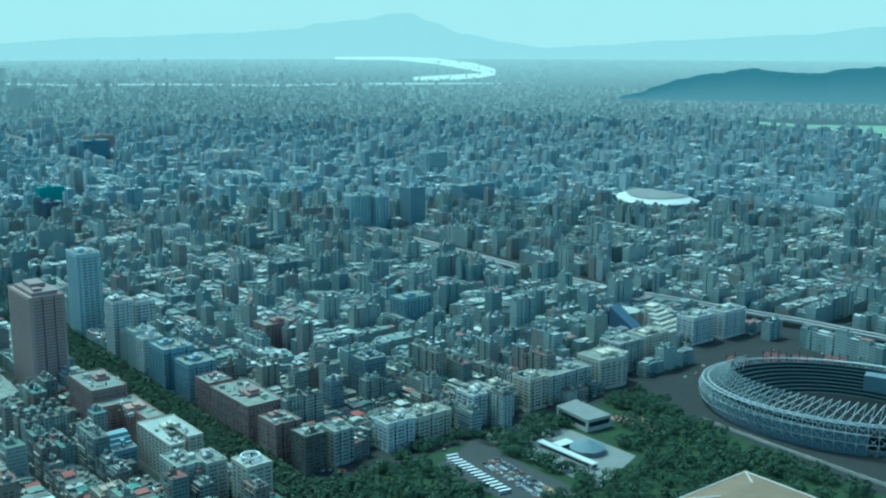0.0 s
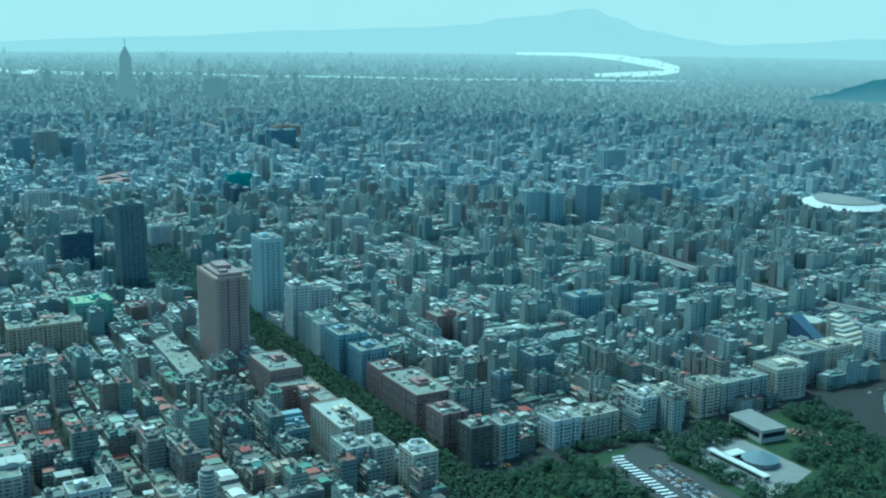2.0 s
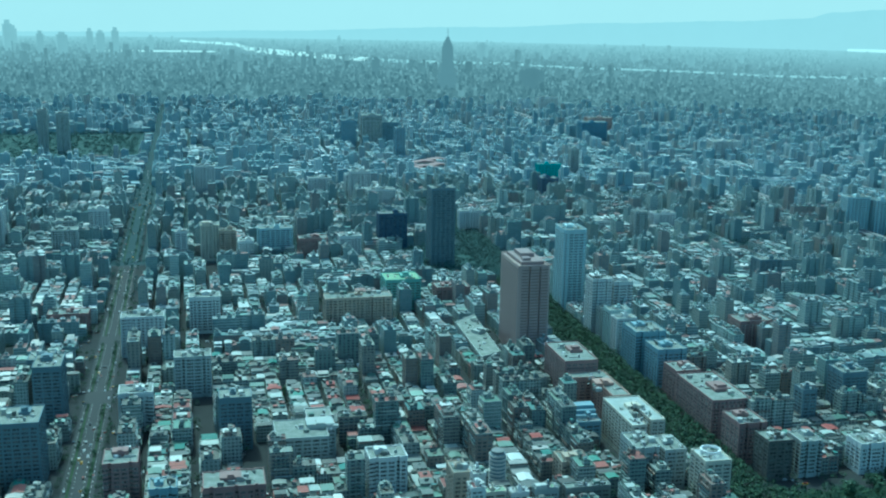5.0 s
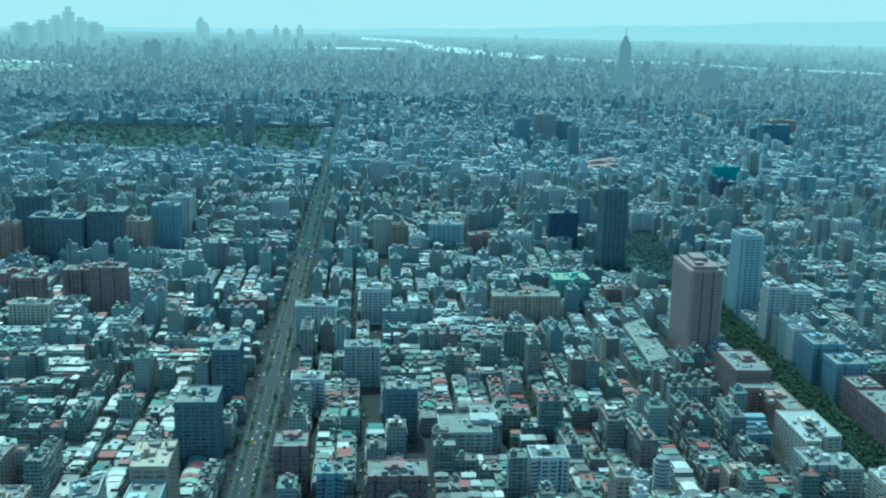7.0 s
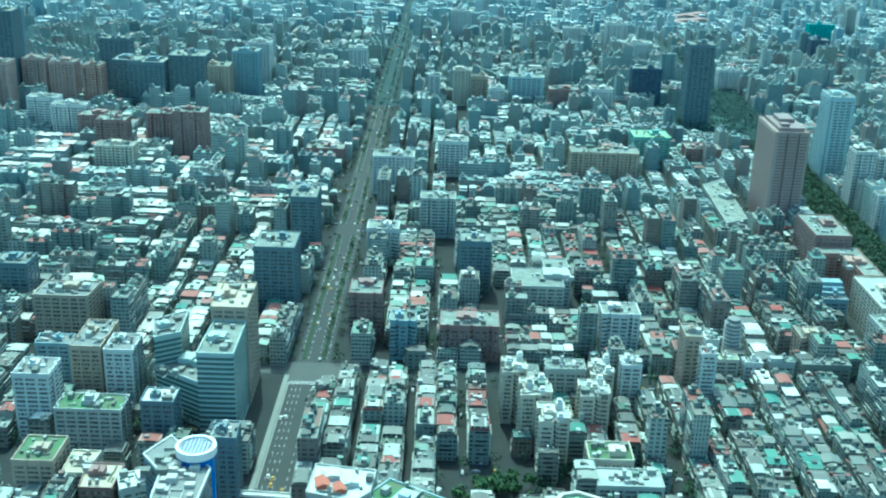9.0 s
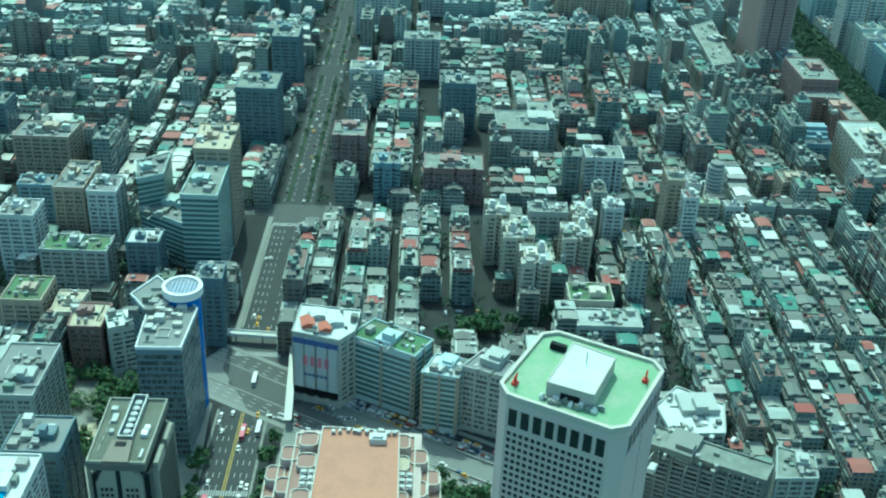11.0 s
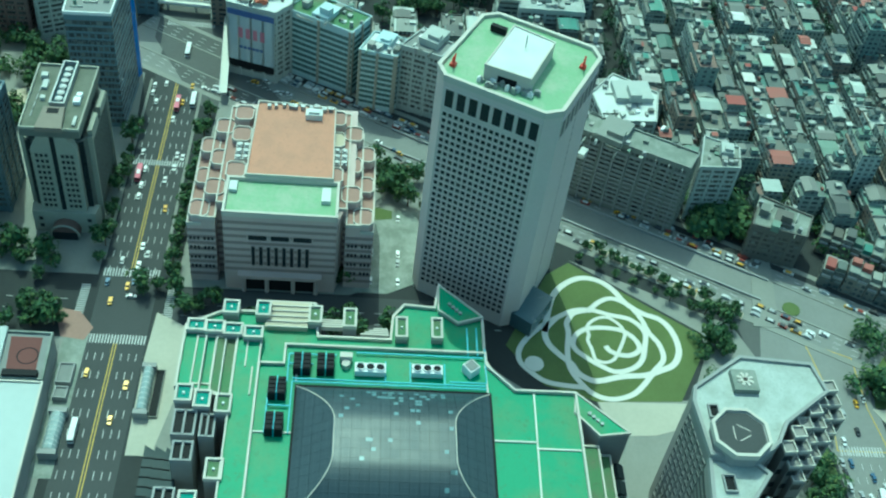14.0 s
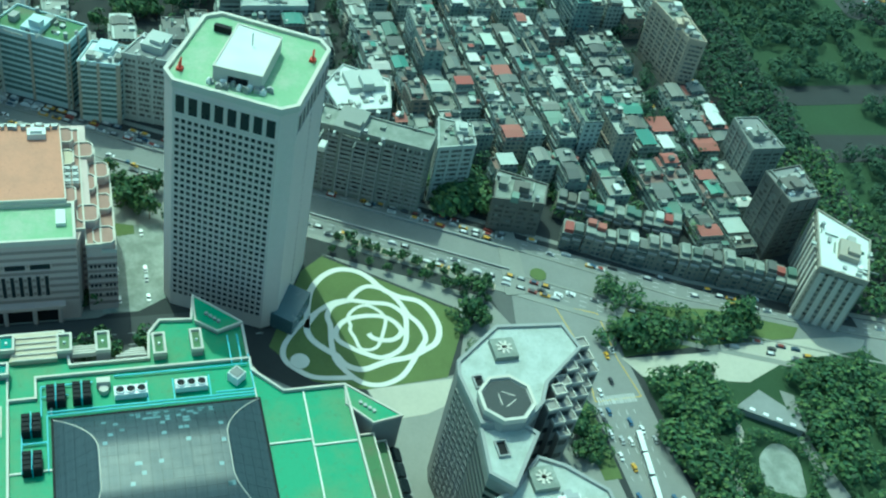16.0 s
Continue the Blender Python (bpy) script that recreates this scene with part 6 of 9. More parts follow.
    for y in (-44.5, -34, -22, -11.5):
        s = Soup()
        s.disc(-344.8, y, 1.0, 0, 10.6, 0, 0, 12)
        part("column", s, M["stone_pink"], top)
    s = Soup()
    s.box(-344.6, -28, 3.4, 38, 10, 12)
    part("canopy", s, M["stone_pink"], top)
    for i in range(8):
        s = Soup()
        s.box(-345.99, -28, 0.14, 50.1, 12.6 + i * 4.2, 14.3 + i * 4.2)
        part("stone_course", s, M["stone_course"], top)
    # machines on the roof
    rr = random.Random(5)
    for i in range(10):
        x, y = -419 + rr.uniform(-0.6, 1.2), -9.5 - i * 3.2 + rr.uniform(-0.6, 0.6)
        s = Soup()
        s.box(x, y, 2.2, rr.uniform(1.4, 2.6), 50.5, 52.4)
        part("roof_machine", s, M["steel"], top)
    s = Soup()
    s.box(-413, -17, 5, 8, 50.5, 53.5)
    s.box(-413, -17, 3, 5, 53.5, 54.6)
    part("roof_hut", s, M["roof_white"], top)
    for y in (-48.5, -3.0):
        for i in range(3):
            for j in range(2):
                s = Soup()
                s.box(-393 + i * 4.2, y - 1.8 + j * 3.4, 3.4, 2.8, 44, 47.5)
                s.disc(-393 + i * 4.2, y - 1.8 + j * 3.4, 1.2, 47.5, 48.2, 0, 0, 10)
                part("cooling_unit", s, M["steel"], top)


convention_centre()


# ---- the exhibition hall ----
def exhibition_hall():
    top = thing("exhibition_hall", "vast exhibition hall with bright green terraced roof and dark glass vault", "exhibition hall", at=pose(-235, 25, 0))
    low = ccw([(-120, -41), (-120, 98), (-267, 98), (-267, 72), (-286, 62), (-309, 62), (-327, 43), (-314, 41), (-315, 28), (-308, 23), (-295, 22), (-295, -8), (-313, -10), (-313, -29), (-307, -33), (-307, -48), (-298, -63), (-266, -63), (-262, -41)])
    s = Soup()
    s.prism(low, 0, 28, 0, 1)
    part("wall", s, [M["concrete"], M["roof_green"]], top)
    s = Soup()
    s.ring(offset(low, 0.3), 1.0, 26.5, 29.6)
    part("parapet", s, M["cream_paint"], top)
    up = ccw([(-120, -31), (-120, 98), (-267.5, 97.5), (-267.5, 72.5), (-279.5, 61.5), (-286, 61.5), (-286, -21), (-276, -21), (-276, -31)])
    s = Soup()
    s.prism(up, 28, 33, 0, 1)
    part("upper_roof", s, [M["concrete"], M["roof_green"]], top, "bright green coated roof deck")
    s = Soup()
    s.ring(offset(up, 0.3), 0.9, 31.5, 34.6)
    part("upper_parapet", s, M["cream_paint"], top)
    for a, b in (((-267, 80.2), (-120, 77)), ((-267.5, -15.5), (-276, -15.5)), ((-240, 80), (-240, 98)), ((-243, 62), (-243, 80)), ((-243, -31), (-243, -15)), ((-280, 61), (-262, 61.5))):
        s = Soup()
        n = math.dist(a, b)
        s.box((a[0] + b[0]) / 2, (a[1] + b[1]) / 2, n, 0.7, 33, 33.6, math.atan2(b[1] - a[1], b[0] - a[0]))
        part("roof_kerb", s, M["path_white"], top)
    for pl, h in (([(-327, 43), (-312, 42.5), (-305, 51), (-309, 62)], 30), ([(-268, 97.5), (-258, 96), (-247, 105), (-249, 117.5)], 33.5)):
        pl = ccw(pl)
        s = Soup()
        s.prism(pl, 0, h, 0, 1)
        w = part("corner_bay", s, [M["concrete"], M["roof_green"]], top)
        s = Soup()
        s.ring(offset(pl, 0.2), 0.7, h - 0.8, h + 0.5)
        part("rim", s, M["cream_paint"], w)
        cx, cy = centre_of(pl)
        for i in range(4):
            s = Soup()
            s.disc(cx + i * 1.6 - 2, cy + i * 1.5 - 2, 0.8, h, h + 0.9, 0, 0, 10)
            part("vent", s, M["steel"], w)
    # terraces on the north and south flanks
    for x0, x1, y0, y1, h in ((-246, -120, 98, 105.5, 27), (-246, -120, 105.5, 111.5, 21), (-292, -120, -41, -31, 30), (-292, -262, -49.5, -41, 28.6), (-293, -268, -57.5, -49.5, 27.2), (-296, -270, -63.5, -57.5, 25.8)):
        pl = [(x0, y0), (x1, y0), (x1, y1), (x0, y1)]
        s = Soup()
        s.prism(pl, 0, h + 0.6, 0, 1)
        t = part("terrace", s, [M["concrete"], M["roof_olive"] if y0 > 90 or y0 < -45 else M["roof_green"]], top)
        s = Soup()
        s.ring(offset(pl, 0.15), 0.7, h - 0.5, h + 1.5)
        part("rim", s, M["cream_paint"], t)
    s = Soup()
    s.prism([(-246, 111.5), (-120, 111.5), (-120, 118), (-246, 118)], 0, 16, 0, 0)
    sk = part("skylight_base", s, M["concrete"], top)
    for i in range(16):
        s = Soup()
        s.gable(-242 + i * 7.6, 114.7, 6.6, 6.0, 16.0, 18.2)
        part("skylight", s, M["pane"], sk)
    # planted turrets on the west and south sides
    for x, y, w, d, h in ((-306, -45, 7, 6.5, 32), (-306, -31.6, 8, 6, 32), (-297, -58.4, 6, 7.6, 30), (-295.7, -50.7, 6, 7.6, 31), (-294, -43, 6, 7.6, 32), (-292, -34.5, 6, 7.6, 33), (-304, -9.8, 9, 5.5, 32), (-303, 4.8, 10, 5.5, 32),
                          (-299.6, 26.7, 11, 5, 31.5), (-300, 41.7, 11, 4.6, 31.5), (-262, -58.8, 8, 6.4, 30), (-258.7, -51.2, 8, 6.4, 31), (-256.2, -42.8, 8.6, 6.0, 32), (-226.9, -43, 9, 6.4, 31), (-213.3, -51.2, 9, 6.4, 30), (-188, -44, 9, 6.4, 31)):
        pl = rect(x, y, w, d)
        s = Soup()
        s.prism(pl, 0, h, 0, 0)
        t = part("turret", s, M["concrete"], top)
        s = Soup()
        s.prism(offset(pl, -0.9), h, h + 0.1)
        part("turret_roof", s, M["planter_teal"] if x < -290 and y < -20 or y < -45 else M["roof_olive"], t)
        s = Soup()
        s.ring(offset(pl, 0.2), 0.9, h - 0.8, h + 1.1)
        part("rim", s, M["cream_paint"], t)
        s = Soup()
        s.disc(x, y, 0.5, h, h + 0.9, 0, 0, 8)
        part("vent", s, M["white_paint"], t)
    # stepped window boxes along the west edge
    for i in range(4):
        for box in ((-299.5 - i * 1.6, -2.5, 0.8, 9, 28, 30.5 - i * 0.5), (-296.5 - i * 1.4, 15.5 + i * 0.8, 0.7, 12 - i * 2, 28, 30.2 - i * 0.4)):
            s = Soup()
            s.box(*box)
            part("stepped_wall", s, M["cream_paint"], top)
    # stepped terrace walls on the south-west shoulder
    for x0, x1, y in ((-292, -276, -36.5), (-290, -262, -45.5), (-291, -262, -53.5), (-276, -262, -33.5)):
        s = Soup()
        s.box((x0 + x1) / 2, y, x1 - x0, 0.6, 28, 31.2)
        part("terrace_wall", s, M["cream_paint"], top)
    s = Soup()
    s.prism(ccw([(-312, -28.6), (-312, -12), (-298, -12.9), (-298, -30.6)]), 28, 30.2)
    part("west_deck", s, M["sand"], top, "worn beige roof deck")
    for i in range(5):
        s = Soup()
        s.box(-298 - i * 2.9, -21, 0.5, 17, 30.2, 30.9)
        part("deck_beam", s, M["cream_paint"], top)
    # open canopies beside the south terraces; a black fill stands in for their dark recesses
    for x, y, w, d in ((-249, -57, 12, 9), (-248, -48, 11, 6), (-236, -56, 9, 8), (-212, -60, 16, 8), (-205, -47, 12, 9), (-185, -56, 14, 10)):
        s = Soup()
        s.ring(rect(x, y, w, d), 0.8, 0.2, 29.4)
        s.box(x, y, w - 0.4, 0.8, 28.4, 29.4)
        part("canopy_frame", s, M["concrete"], top)
        s = Soup()
        s.box(x, y, w - 0.6, d - 0.6, 0, 28.2)
        part("canopy_base", s, M["dark_metal"], top)
    for i in range(5):
        s = Soup()
        s.box(-238 + i * 0.3, -36 - i * 1.3, 22, 0.5, 28, 29)
        part("louvre_beam", s, M["dark_metal"], top)
    # machines on the roof
    for x, y in ((-275.1, -13.6), (-275.3, -4.2), (-262.4, -22.6), (-245.4, -22.4)):
        t = thing("cooling_rack", "black louvred cooling rack on the green roof deck", "cooling unit", "roof machines", at=pose(x, y, 33))
        for j in (-1, 1):
            s = Soup()
            s.box(x, y + j * 1.9, 8.4, 3.0, 33, 37.6)
            b = part("rack_body", s, M["dark_metal"], t)
            for k in range(4):
                s = Soup()
                s.box(x - 3.1 + k * 2.05, y + j * 1.9, 1.5, 2.5, 37.6, 38.0)
                part("fan_cover", s, M["dark_metal"], b)
        s = Soup()
        s.box(x, y, 8.8, 0.3, 33, 38.2)
        part("frame", s, M["pipe_blue"], t)
    for x, y in ((-273.9, 13.8), (-274.4, 36.8)):
        t = thing("chiller", "white chiller with three round roof fans", "cooling unit", "roof machines", at=pose(x, y, 33))
        s = Soup()
        s.box(x, y, 4.6, 12.4, 33.4, 36.4)
        part("body", s, M["white_paint"], t)
        for k in (-1, 0, 1):
            s = Soup()
            s.disc(x, y + k * 4.0, 1.6, 36.4, 36.8, 0, 0, 16)
            f = part("fan", s, M["dark_metal"], t)
            s = Soup()
            s.ring([(x + 1.9 * math.cos(a * math.pi / 8), y + k * 4.0 + 1.9 * math.sin(a * math.pi / 8)) for a in range(16)], 0.3, 36.4, 37.2)
            part("fan_ring", s, M["white_paint"], f)
    t = thing("lift_house", "small square lift house set askew on the roof", "roof house", at=pose(-276.3, 54.8, 33))
    s = Soup()
    s.box(-276.3, 54.8, 5.2, 5.2, 33, 37.5, radians(40))
    part("wall", s, M["white_paint"], t)
    s = Soup()
    s.box(-276.3, 54.8, 4.2, 4.2, 37.5, 37.9, radians(40))
    part("roof", s, M["roof_grey"], t)
    t = thing("tank_house", "beige plant hut beside the chillers", "roof house", at=pose(-278.2, 3.9, 33))
    s = Soup()
    s.box(-279.5, 3.9, 2.6, 5, 33, 37)
    s.disc(-276.5, 3.9, 1.8, 33, 35.5, 0, 0, 12)
    part("wall", s, M["cream_paint"], t)
    pipes = [((-267, -17), (-267, 61)), ((-267, -17), (-242, -17)), ((-281, -19), (-267, -19)), ((-283, 8), (-283, 60)), ((-281, -19), (-281, 0)), ((-299, 54), (-284, 54)), ((-299, 58), (-284, 58)), ((-288, 61), (-270, 61)), ((-270, 61), (-270, 46)),
             ((-268.5, -17), (-268.5, 61)), ((-265.7, -26), (-242, -26)), ((-255, -26), (-255, -17)), ((-279, 20), (-268, 20)), ((-279, 30), (-268, 30)), ((-279, 44), (-268, 44)), ((-276, -19), (-276, -9))]
    t = thing("pipework", "cyan-painted pipes running between the roof machines", "pipes", at=pose(-268, 20, 33))
    for a, b in pipes:
        s = Soup()
        n = math.dist(a, b)
        ang = math.atan2(b[1] - a[1], b[0] - a[0])
        s.box((a[0] + b[0]) / 2, (a[1] + b[1]) / 2, n, 0.5, 33.9, 34.4, ang)
        part("pipe", s, M["pipe_blue"], t)
    # the glass vault: an arch across, cut by sloping ends
    x0, x1, y0, y1 = -265.0, -205.0, -15.0, 62.0

    def arch(u):
        u = abs(u)
        return 9.6 if u < 0.28 else 9.6 * (1 - ((u - 0.28) / 0.72) ** 1.7)

    def height(x, y):
        u = (x - (x0 + x1) / 2) / (x1 - x0) * 2
        return min(arch(u), 0.62 * (y - y0), 0.62 * (y1 - y)) + 33.6

    s = Soup()
    s.box((x0 + x1) / 2, (y0 + y1) / 2, x1 - x0 + 1.6, y1 - y0 + 1.6, 33, 33.7)
    vault = part("vault", s, M["dark_metal"], top, "dark glass vault with curved hips")
    nx, ny = 14, 21
    for i in range(nx):
        for j in range(ny):
            a, b = x0 + (x1 - x0) * i / nx, x0 + (x1 - x0) * (i + 1) / nx
            c, d = y0 + (y1 - y0) * j / ny, y0 + (y1 - y0) * (j + 1) / ny
            s = Soup()
            g = 0.04
            k = 5
            for m in range(k):
                for n in range(k):
                    xa, xb = a + g + (b - a - 2 * g) * m / k, a + g + (b - a - 2 * g) * (m + 1) / k
                    ya, yb = c + g + (d - c - 2 * g) * n / k, c + g + (d - c - 2 * g) * (n + 1) / k
                    s.face([(xa, ya, height(xa, ya)), (xb, ya, height(xb, ya)), (xb, yb, height(xb, yb)), (xa, yb, height(xa, yb))], 0)
            part("glass_panel", s, M["hall_glass"], vault)
    rr = random.Random(12)
    for i in range(46):
        x = x0 + (x1 - x0) * (0.04 + 0.34 * rr.random() ** 1.6) if i < 38 else rr.uniform(-236, -210)
        y = rr.uniform(y0 + 16, y1 - 16)
        x, y = x0 + 0.2 + round((x - x0) / 2.1) * 2.1, y0 + 0.2 + round((y - y0) / 2.1) * 2.1
        s = Soup()
        k = 1.7 if i % 5 else 2.6
        s.face([(x + e, y + f, height(x + e, y + f) + 0.06) for e, f in ((0, 0), (1.7, 0), (1.7, k), (0, k))], 0)
        part("replaced_pane", s, M["pale_glass"], vault)
    for j, hip in ((j, hip) for hip in (0, 1) for j in range(24)):
        if j == 0:
            s = Soup()
        for side in (hip,):
            pts = []
            for q in (j, j + 1):
                x = x0 + (x1 - x0) * q / 24
                u = (x - (x0 + x1) / 2) / (x1 - x0) * 2
                dy = arch(u) / 0.62
                pts.append((x, (y0 + dy) if side == 0 else (y1 - dy), 33.75 + arch(u)))
            s.tube(pts[0], pts[1], 0.22)
        if j == 23:
            part("hip_rib", s, M["cream_paint"], vault)


exhibition_hall()


# ---- the hotel ----
def hotel():
    top = thing("hotel", "dark-tiled stepped hotel tower with white roofs and octagonal helipad", "hotel", at=pose(-215, 150, 0))
    a = ccw([(-244.5, 132.5), (-238, 131), (-215, 133), (-213, 150), (-221, 159.5), (-230, 164.5), (-245, 184), (-258, 181), (-260, 153)])
    b = ccw([(-215, 133), (-195, 130.5), (-188, 138), (-209, 154), (-213, 150)])
    c = ccw([(-120, 128), (-120, 176), (-185, 175), (-198, 162), (-203, 153), (-190, 139), (-187, 128)])
    for name, pl, h in (("main_wing", a, 70), ("link_wing", b, 68), ("east_wing", c, 62)):
        s = Soup()
        s.prism(pl, 0, h)
        w = part(name, s, M["hotel_wall"], top)
        s = Soup()
        s.prism(offset(pl, -1.0), h, h + 0.15)
        part("roof", s, M["roof_pale"], w)
        s = Soup()
        s.ring(offset(pl, 0.4), 1.3, h - 1.4, h + 1.3)
        part("parapet", s, M["concrete"], w)
        pane = window_mesh(2.8 if name == "main_wing" else 5.8, 2.6, 0.35, M["hotel_wall"], M["pane"])
        if name != "main_wing":
            band = Soup()
            band.prism(offset(pl, 0.15), 0, 1.9, 0, 0, True)
            me = band.mesh("window_band", [M["pane"]], tuple(top.location))
            for r in range(14):
                ob = new("window_band", me)
                ob.parent, ob.location = w, (0, 0, 4 + r * 4.2)
            continue
        for p, q in seen_edges(pl):
            n = int(math.dist(p, q) / (3.7 if name == "main_wing" else 7.0))
            if n > 1:
                for r in range(15):
                    for k in range(n):
                        ob = new("window", pane)
                        ob.parent = w
                        ob.matrix_basis = Matrix.Translation(-Vector(top.location)) @ wall_frame(p, q, math.dist(p, q) * (k + 0.5) / n, 3.2 + r * (h - 8) / 15)
    oct_ = [(-221.5 + 10.5 * math.cos(radians(22.5 + 45 * i)), 144 + 10.5 * math.sin(radians(22.5 + 45 * i))) for i in range(8)]
    s = Soup()
    s.prism(oct_, 62, 75)
    drum = part("helipad_drum", s, M["concrete"], top)
    s = Soup()
    s.prism(offset(oct_, -1.1), 75, 75.12)
    part("helipad", s, M["asphalt"], drum, "dark grey octagonal helipad")
    s = Soup()
    s.ring(offset(oct_, 0.6), 1.2, 73.5, 76)
    part("rim", s, M["cream_paint"], drum)
    for i in range(3):
        s = Soup()
        p, q = [( -221.5 + 5 * math.cos(radians(90 + 120 * j)), 144 + 5 * math.sin(radians(90 + 120 * j))) for j in (i, i + 1)]
        s.box((p[0] + q[0]) / 2, (p[1] + q[1]) / 2, math.dist(p, q) * 0.6, 0.35, 75.12, 75.17, math.atan2(q[1] - p[1], q[0] - p[0]))
        part("pad_marking", s, M["cream_paint"], drum)
    for x, y, h in ((-247.5, 152, 70), (-193, 151.5, 62)):
        s = Soup()
        s.box(x, y, 9.6, 9.6, h, h + 2.6)
        f = part("roof_tank", s, M["roof_dirty"], top)
        for k in range(4):
            s = Soup()
            s.box(x, y, 6.4, 1.0, h + 2.6, h + 3.0, radians(45 * k + 20))
            part("cross_beam", s, M["cream_paint"], f)
    for x, y, w, d, h in ((-233.6, 137.7, 6, 4, 70), (-204.5, 138.2, 7, 4.6, 68)):
        s = Soup()
        s.ring(rect(x, y, w, d), 0.5, h, h + 1.5)
        part("shaft_wall", s, M["concrete"], top)
        # thin black slab stands in for the dark of the open shaft
        s = Soup()
        s.box(x, y, w - 1, d - 1, h + 0.1, h + 0.3)
        part("shaft", s, M["dark_metal"], top)
    # sawtooth bays stepping down along the garden front
    for i in range(6):
        k = i / 5
        x, y = -251 + 27 * k, 186 - 22 * k
        for j in range(3):
            z = 69 - j * 5.5 - (i % 2) * 2.0
            bx, by = x + 1.6 + j * 2.5, y + 0.8 + j * 2.7
            pl = rect(bx, by, 4.7, 4.7, radians(6))
            s = Soup()
            s.prism(pl, 0, z - 0.9)
            t = part("sawtooth_bay", s, M["hotel_wall"], top)
            s = Soup()
            s.ring(offset(pl, 0.2), 0.5, z - 1.4, z)
            part("rim", s, M["cream_paint"], t)
            for r in range(4):
                s = Soup()
                s.box(bx + 2.3, by, 0.3, 3.6, z - 6 - r * 8.5, z - 3 - r * 8.5, radians(6))
                part("window", s, M["pane"], t)
    rr = random.Random(9)
    for i in range(12):
        s = Soup()
        x, y = -185 + rr.uniform(0, 14), 150 + rr.uniform(0, 20)
        s.box(x, y, rr.uniform(2, 4), rr.uniform(2, 4), 62, 62 + rr.uniform(1.5, 4))
        part("roof_machine", s, M["white_paint"] if i % 2 else M["steel"], top)


hotel()

# ---- the lawn with its rose of white paths ----
lawn = ccw([(-289, 116), (-291, 155), (-319, 170), (-331, 171), (-374, 112), (-365, 100), (-319, 77), (-297, 93)])
s = Soup()
s.prism(lawn, 0.0, 0.22)
tagged(part("lawn", s, M["grass"]), "mown green lawn beside the office tower", "lawn", kind="structure")


def smooth(pts, closed=False, n=8):
    out, k = [], len(pts)
    for i in range(k if closed else k - 1):
        p = [Vector(pts[(i + j) % k] if closed else pts[min(max(i + j, 0), k - 1)]) for j in (-1, 0, 1, 2)]
        for t in range(n):
            u = t / n
            out.append(tuple(0.5 * (2 * p[1] + (p[2] - p[0]) * u + (2 * p[0] - 5 * p[1] + 4 * p[2] - p[3]) * u * u + (3 * p[1] - p[0] - 3 * p[2] + p[3]) * u ** 3)))
    out.append(tuple(pts[0]) if closed else tuple(pts[-1]))
    return out


rose = thing("rose_path", "white concrete garden paths looping into a rose on the lawn", "garden path", at=pose(-321, 125, 0))
petals = [
    ([(-296.4, 112.1), (-298.5, 95.3), (-304.5, 87.0), (-311.2, 82.6), (-319.6, 84.4), (-329.9, 92.9), (-336.9, 102.0), (-342.2, 111.0), (-343.2, 119.6), (-340.6, 129.0), (-338.3, 138.4), (-331.0, 144.1), (-322.1, 142.9), (-313.5, 140.1), (-308.5, 134.8), (-306.3, 127.1), (-309.1, 120.8), (-313.3, 114.8), (-318.8, 109.4), (-324.4, 109.2), (-329.6, 113.3), (-332.0, 119.2), (-332.3, 127.5), (-330.7, 134.2), (-326.0, 138.9), (-320.4, 140.1), (-316.6, 135.8), (-316.4, 130.2), (-318.6, 125.7), (-321.4, 124.3)], False, 2.6),
    ([(-328.1, 95.9), (-344.1, 99.6), (-353.4, 103.4), (-360.5, 110.1), (-364.0, 118.0), (-362.4, 126.4), (-357.0, 132.4), (-348.7, 137.5), (-342.6, 145.0), (-339.2, 152.9), (-331.9, 157.6), (-321.1, 159.0), (-312.5, 155.4), (-308.2, 148.4), (-305.0, 140.4), (-304.1, 132.1), (-302.9, 126.5), (-300.5, 116.7), (-304.0, 109.8), (-310.1, 106.5), (-314.2, 102.3), (-321.1, 97.1), (-329.1, 96.3), (-336.9, 102.0)], False, 3.0),
    ([(-342.1, 118.0), (-348.8, 124.7), (-351.3, 131.4), (-347.5, 138.7), (-340.1, 143.3), (-330.9, 146.1), (-323.7, 150.0), (-315.0, 150.6), (-307.6, 145.0), (-300.0, 139.4), (-293.6, 132.8), (-290.6, 123.5), (-292.8, 115.4), (-299.1, 109.8), (-307.4, 105.8), (-317.5, 105.7), (-327.9, 107.3), (-334.3, 107.1), (-340.4, 111.0), (-342.9, 118.1)], False, 2.6),
    ([(-327.1, 117.0), (-332.8, 116.8), (-337.7, 121.5), (-338.8, 127.3), (-334.7, 132.4), (-329.3, 134.3), (-323.3, 132.3), (-317.1, 129.3), (-313.0, 126.6), (-311.4, 122.3), (-313.2, 118.3), (-319.0, 117.3), (-324.3, 116.0), (-327.1, 117.0)], False, 1.7),
]
for i, (pts, closed, w) in enumerate(petals):
    line = smooth(pts, closed)
    s = Soup()
    ribbon(s, line, -w / 2, w / 2, 0.3 + i * 0.03)
    part("path_loop", s, M["path_white"], rose)
s = Soup()
s.disc(-308.8, 89.4, 4.4, 0.1, 0.5, 0, 0, 20)
part("round_bed", s, M["path_white"], rose)

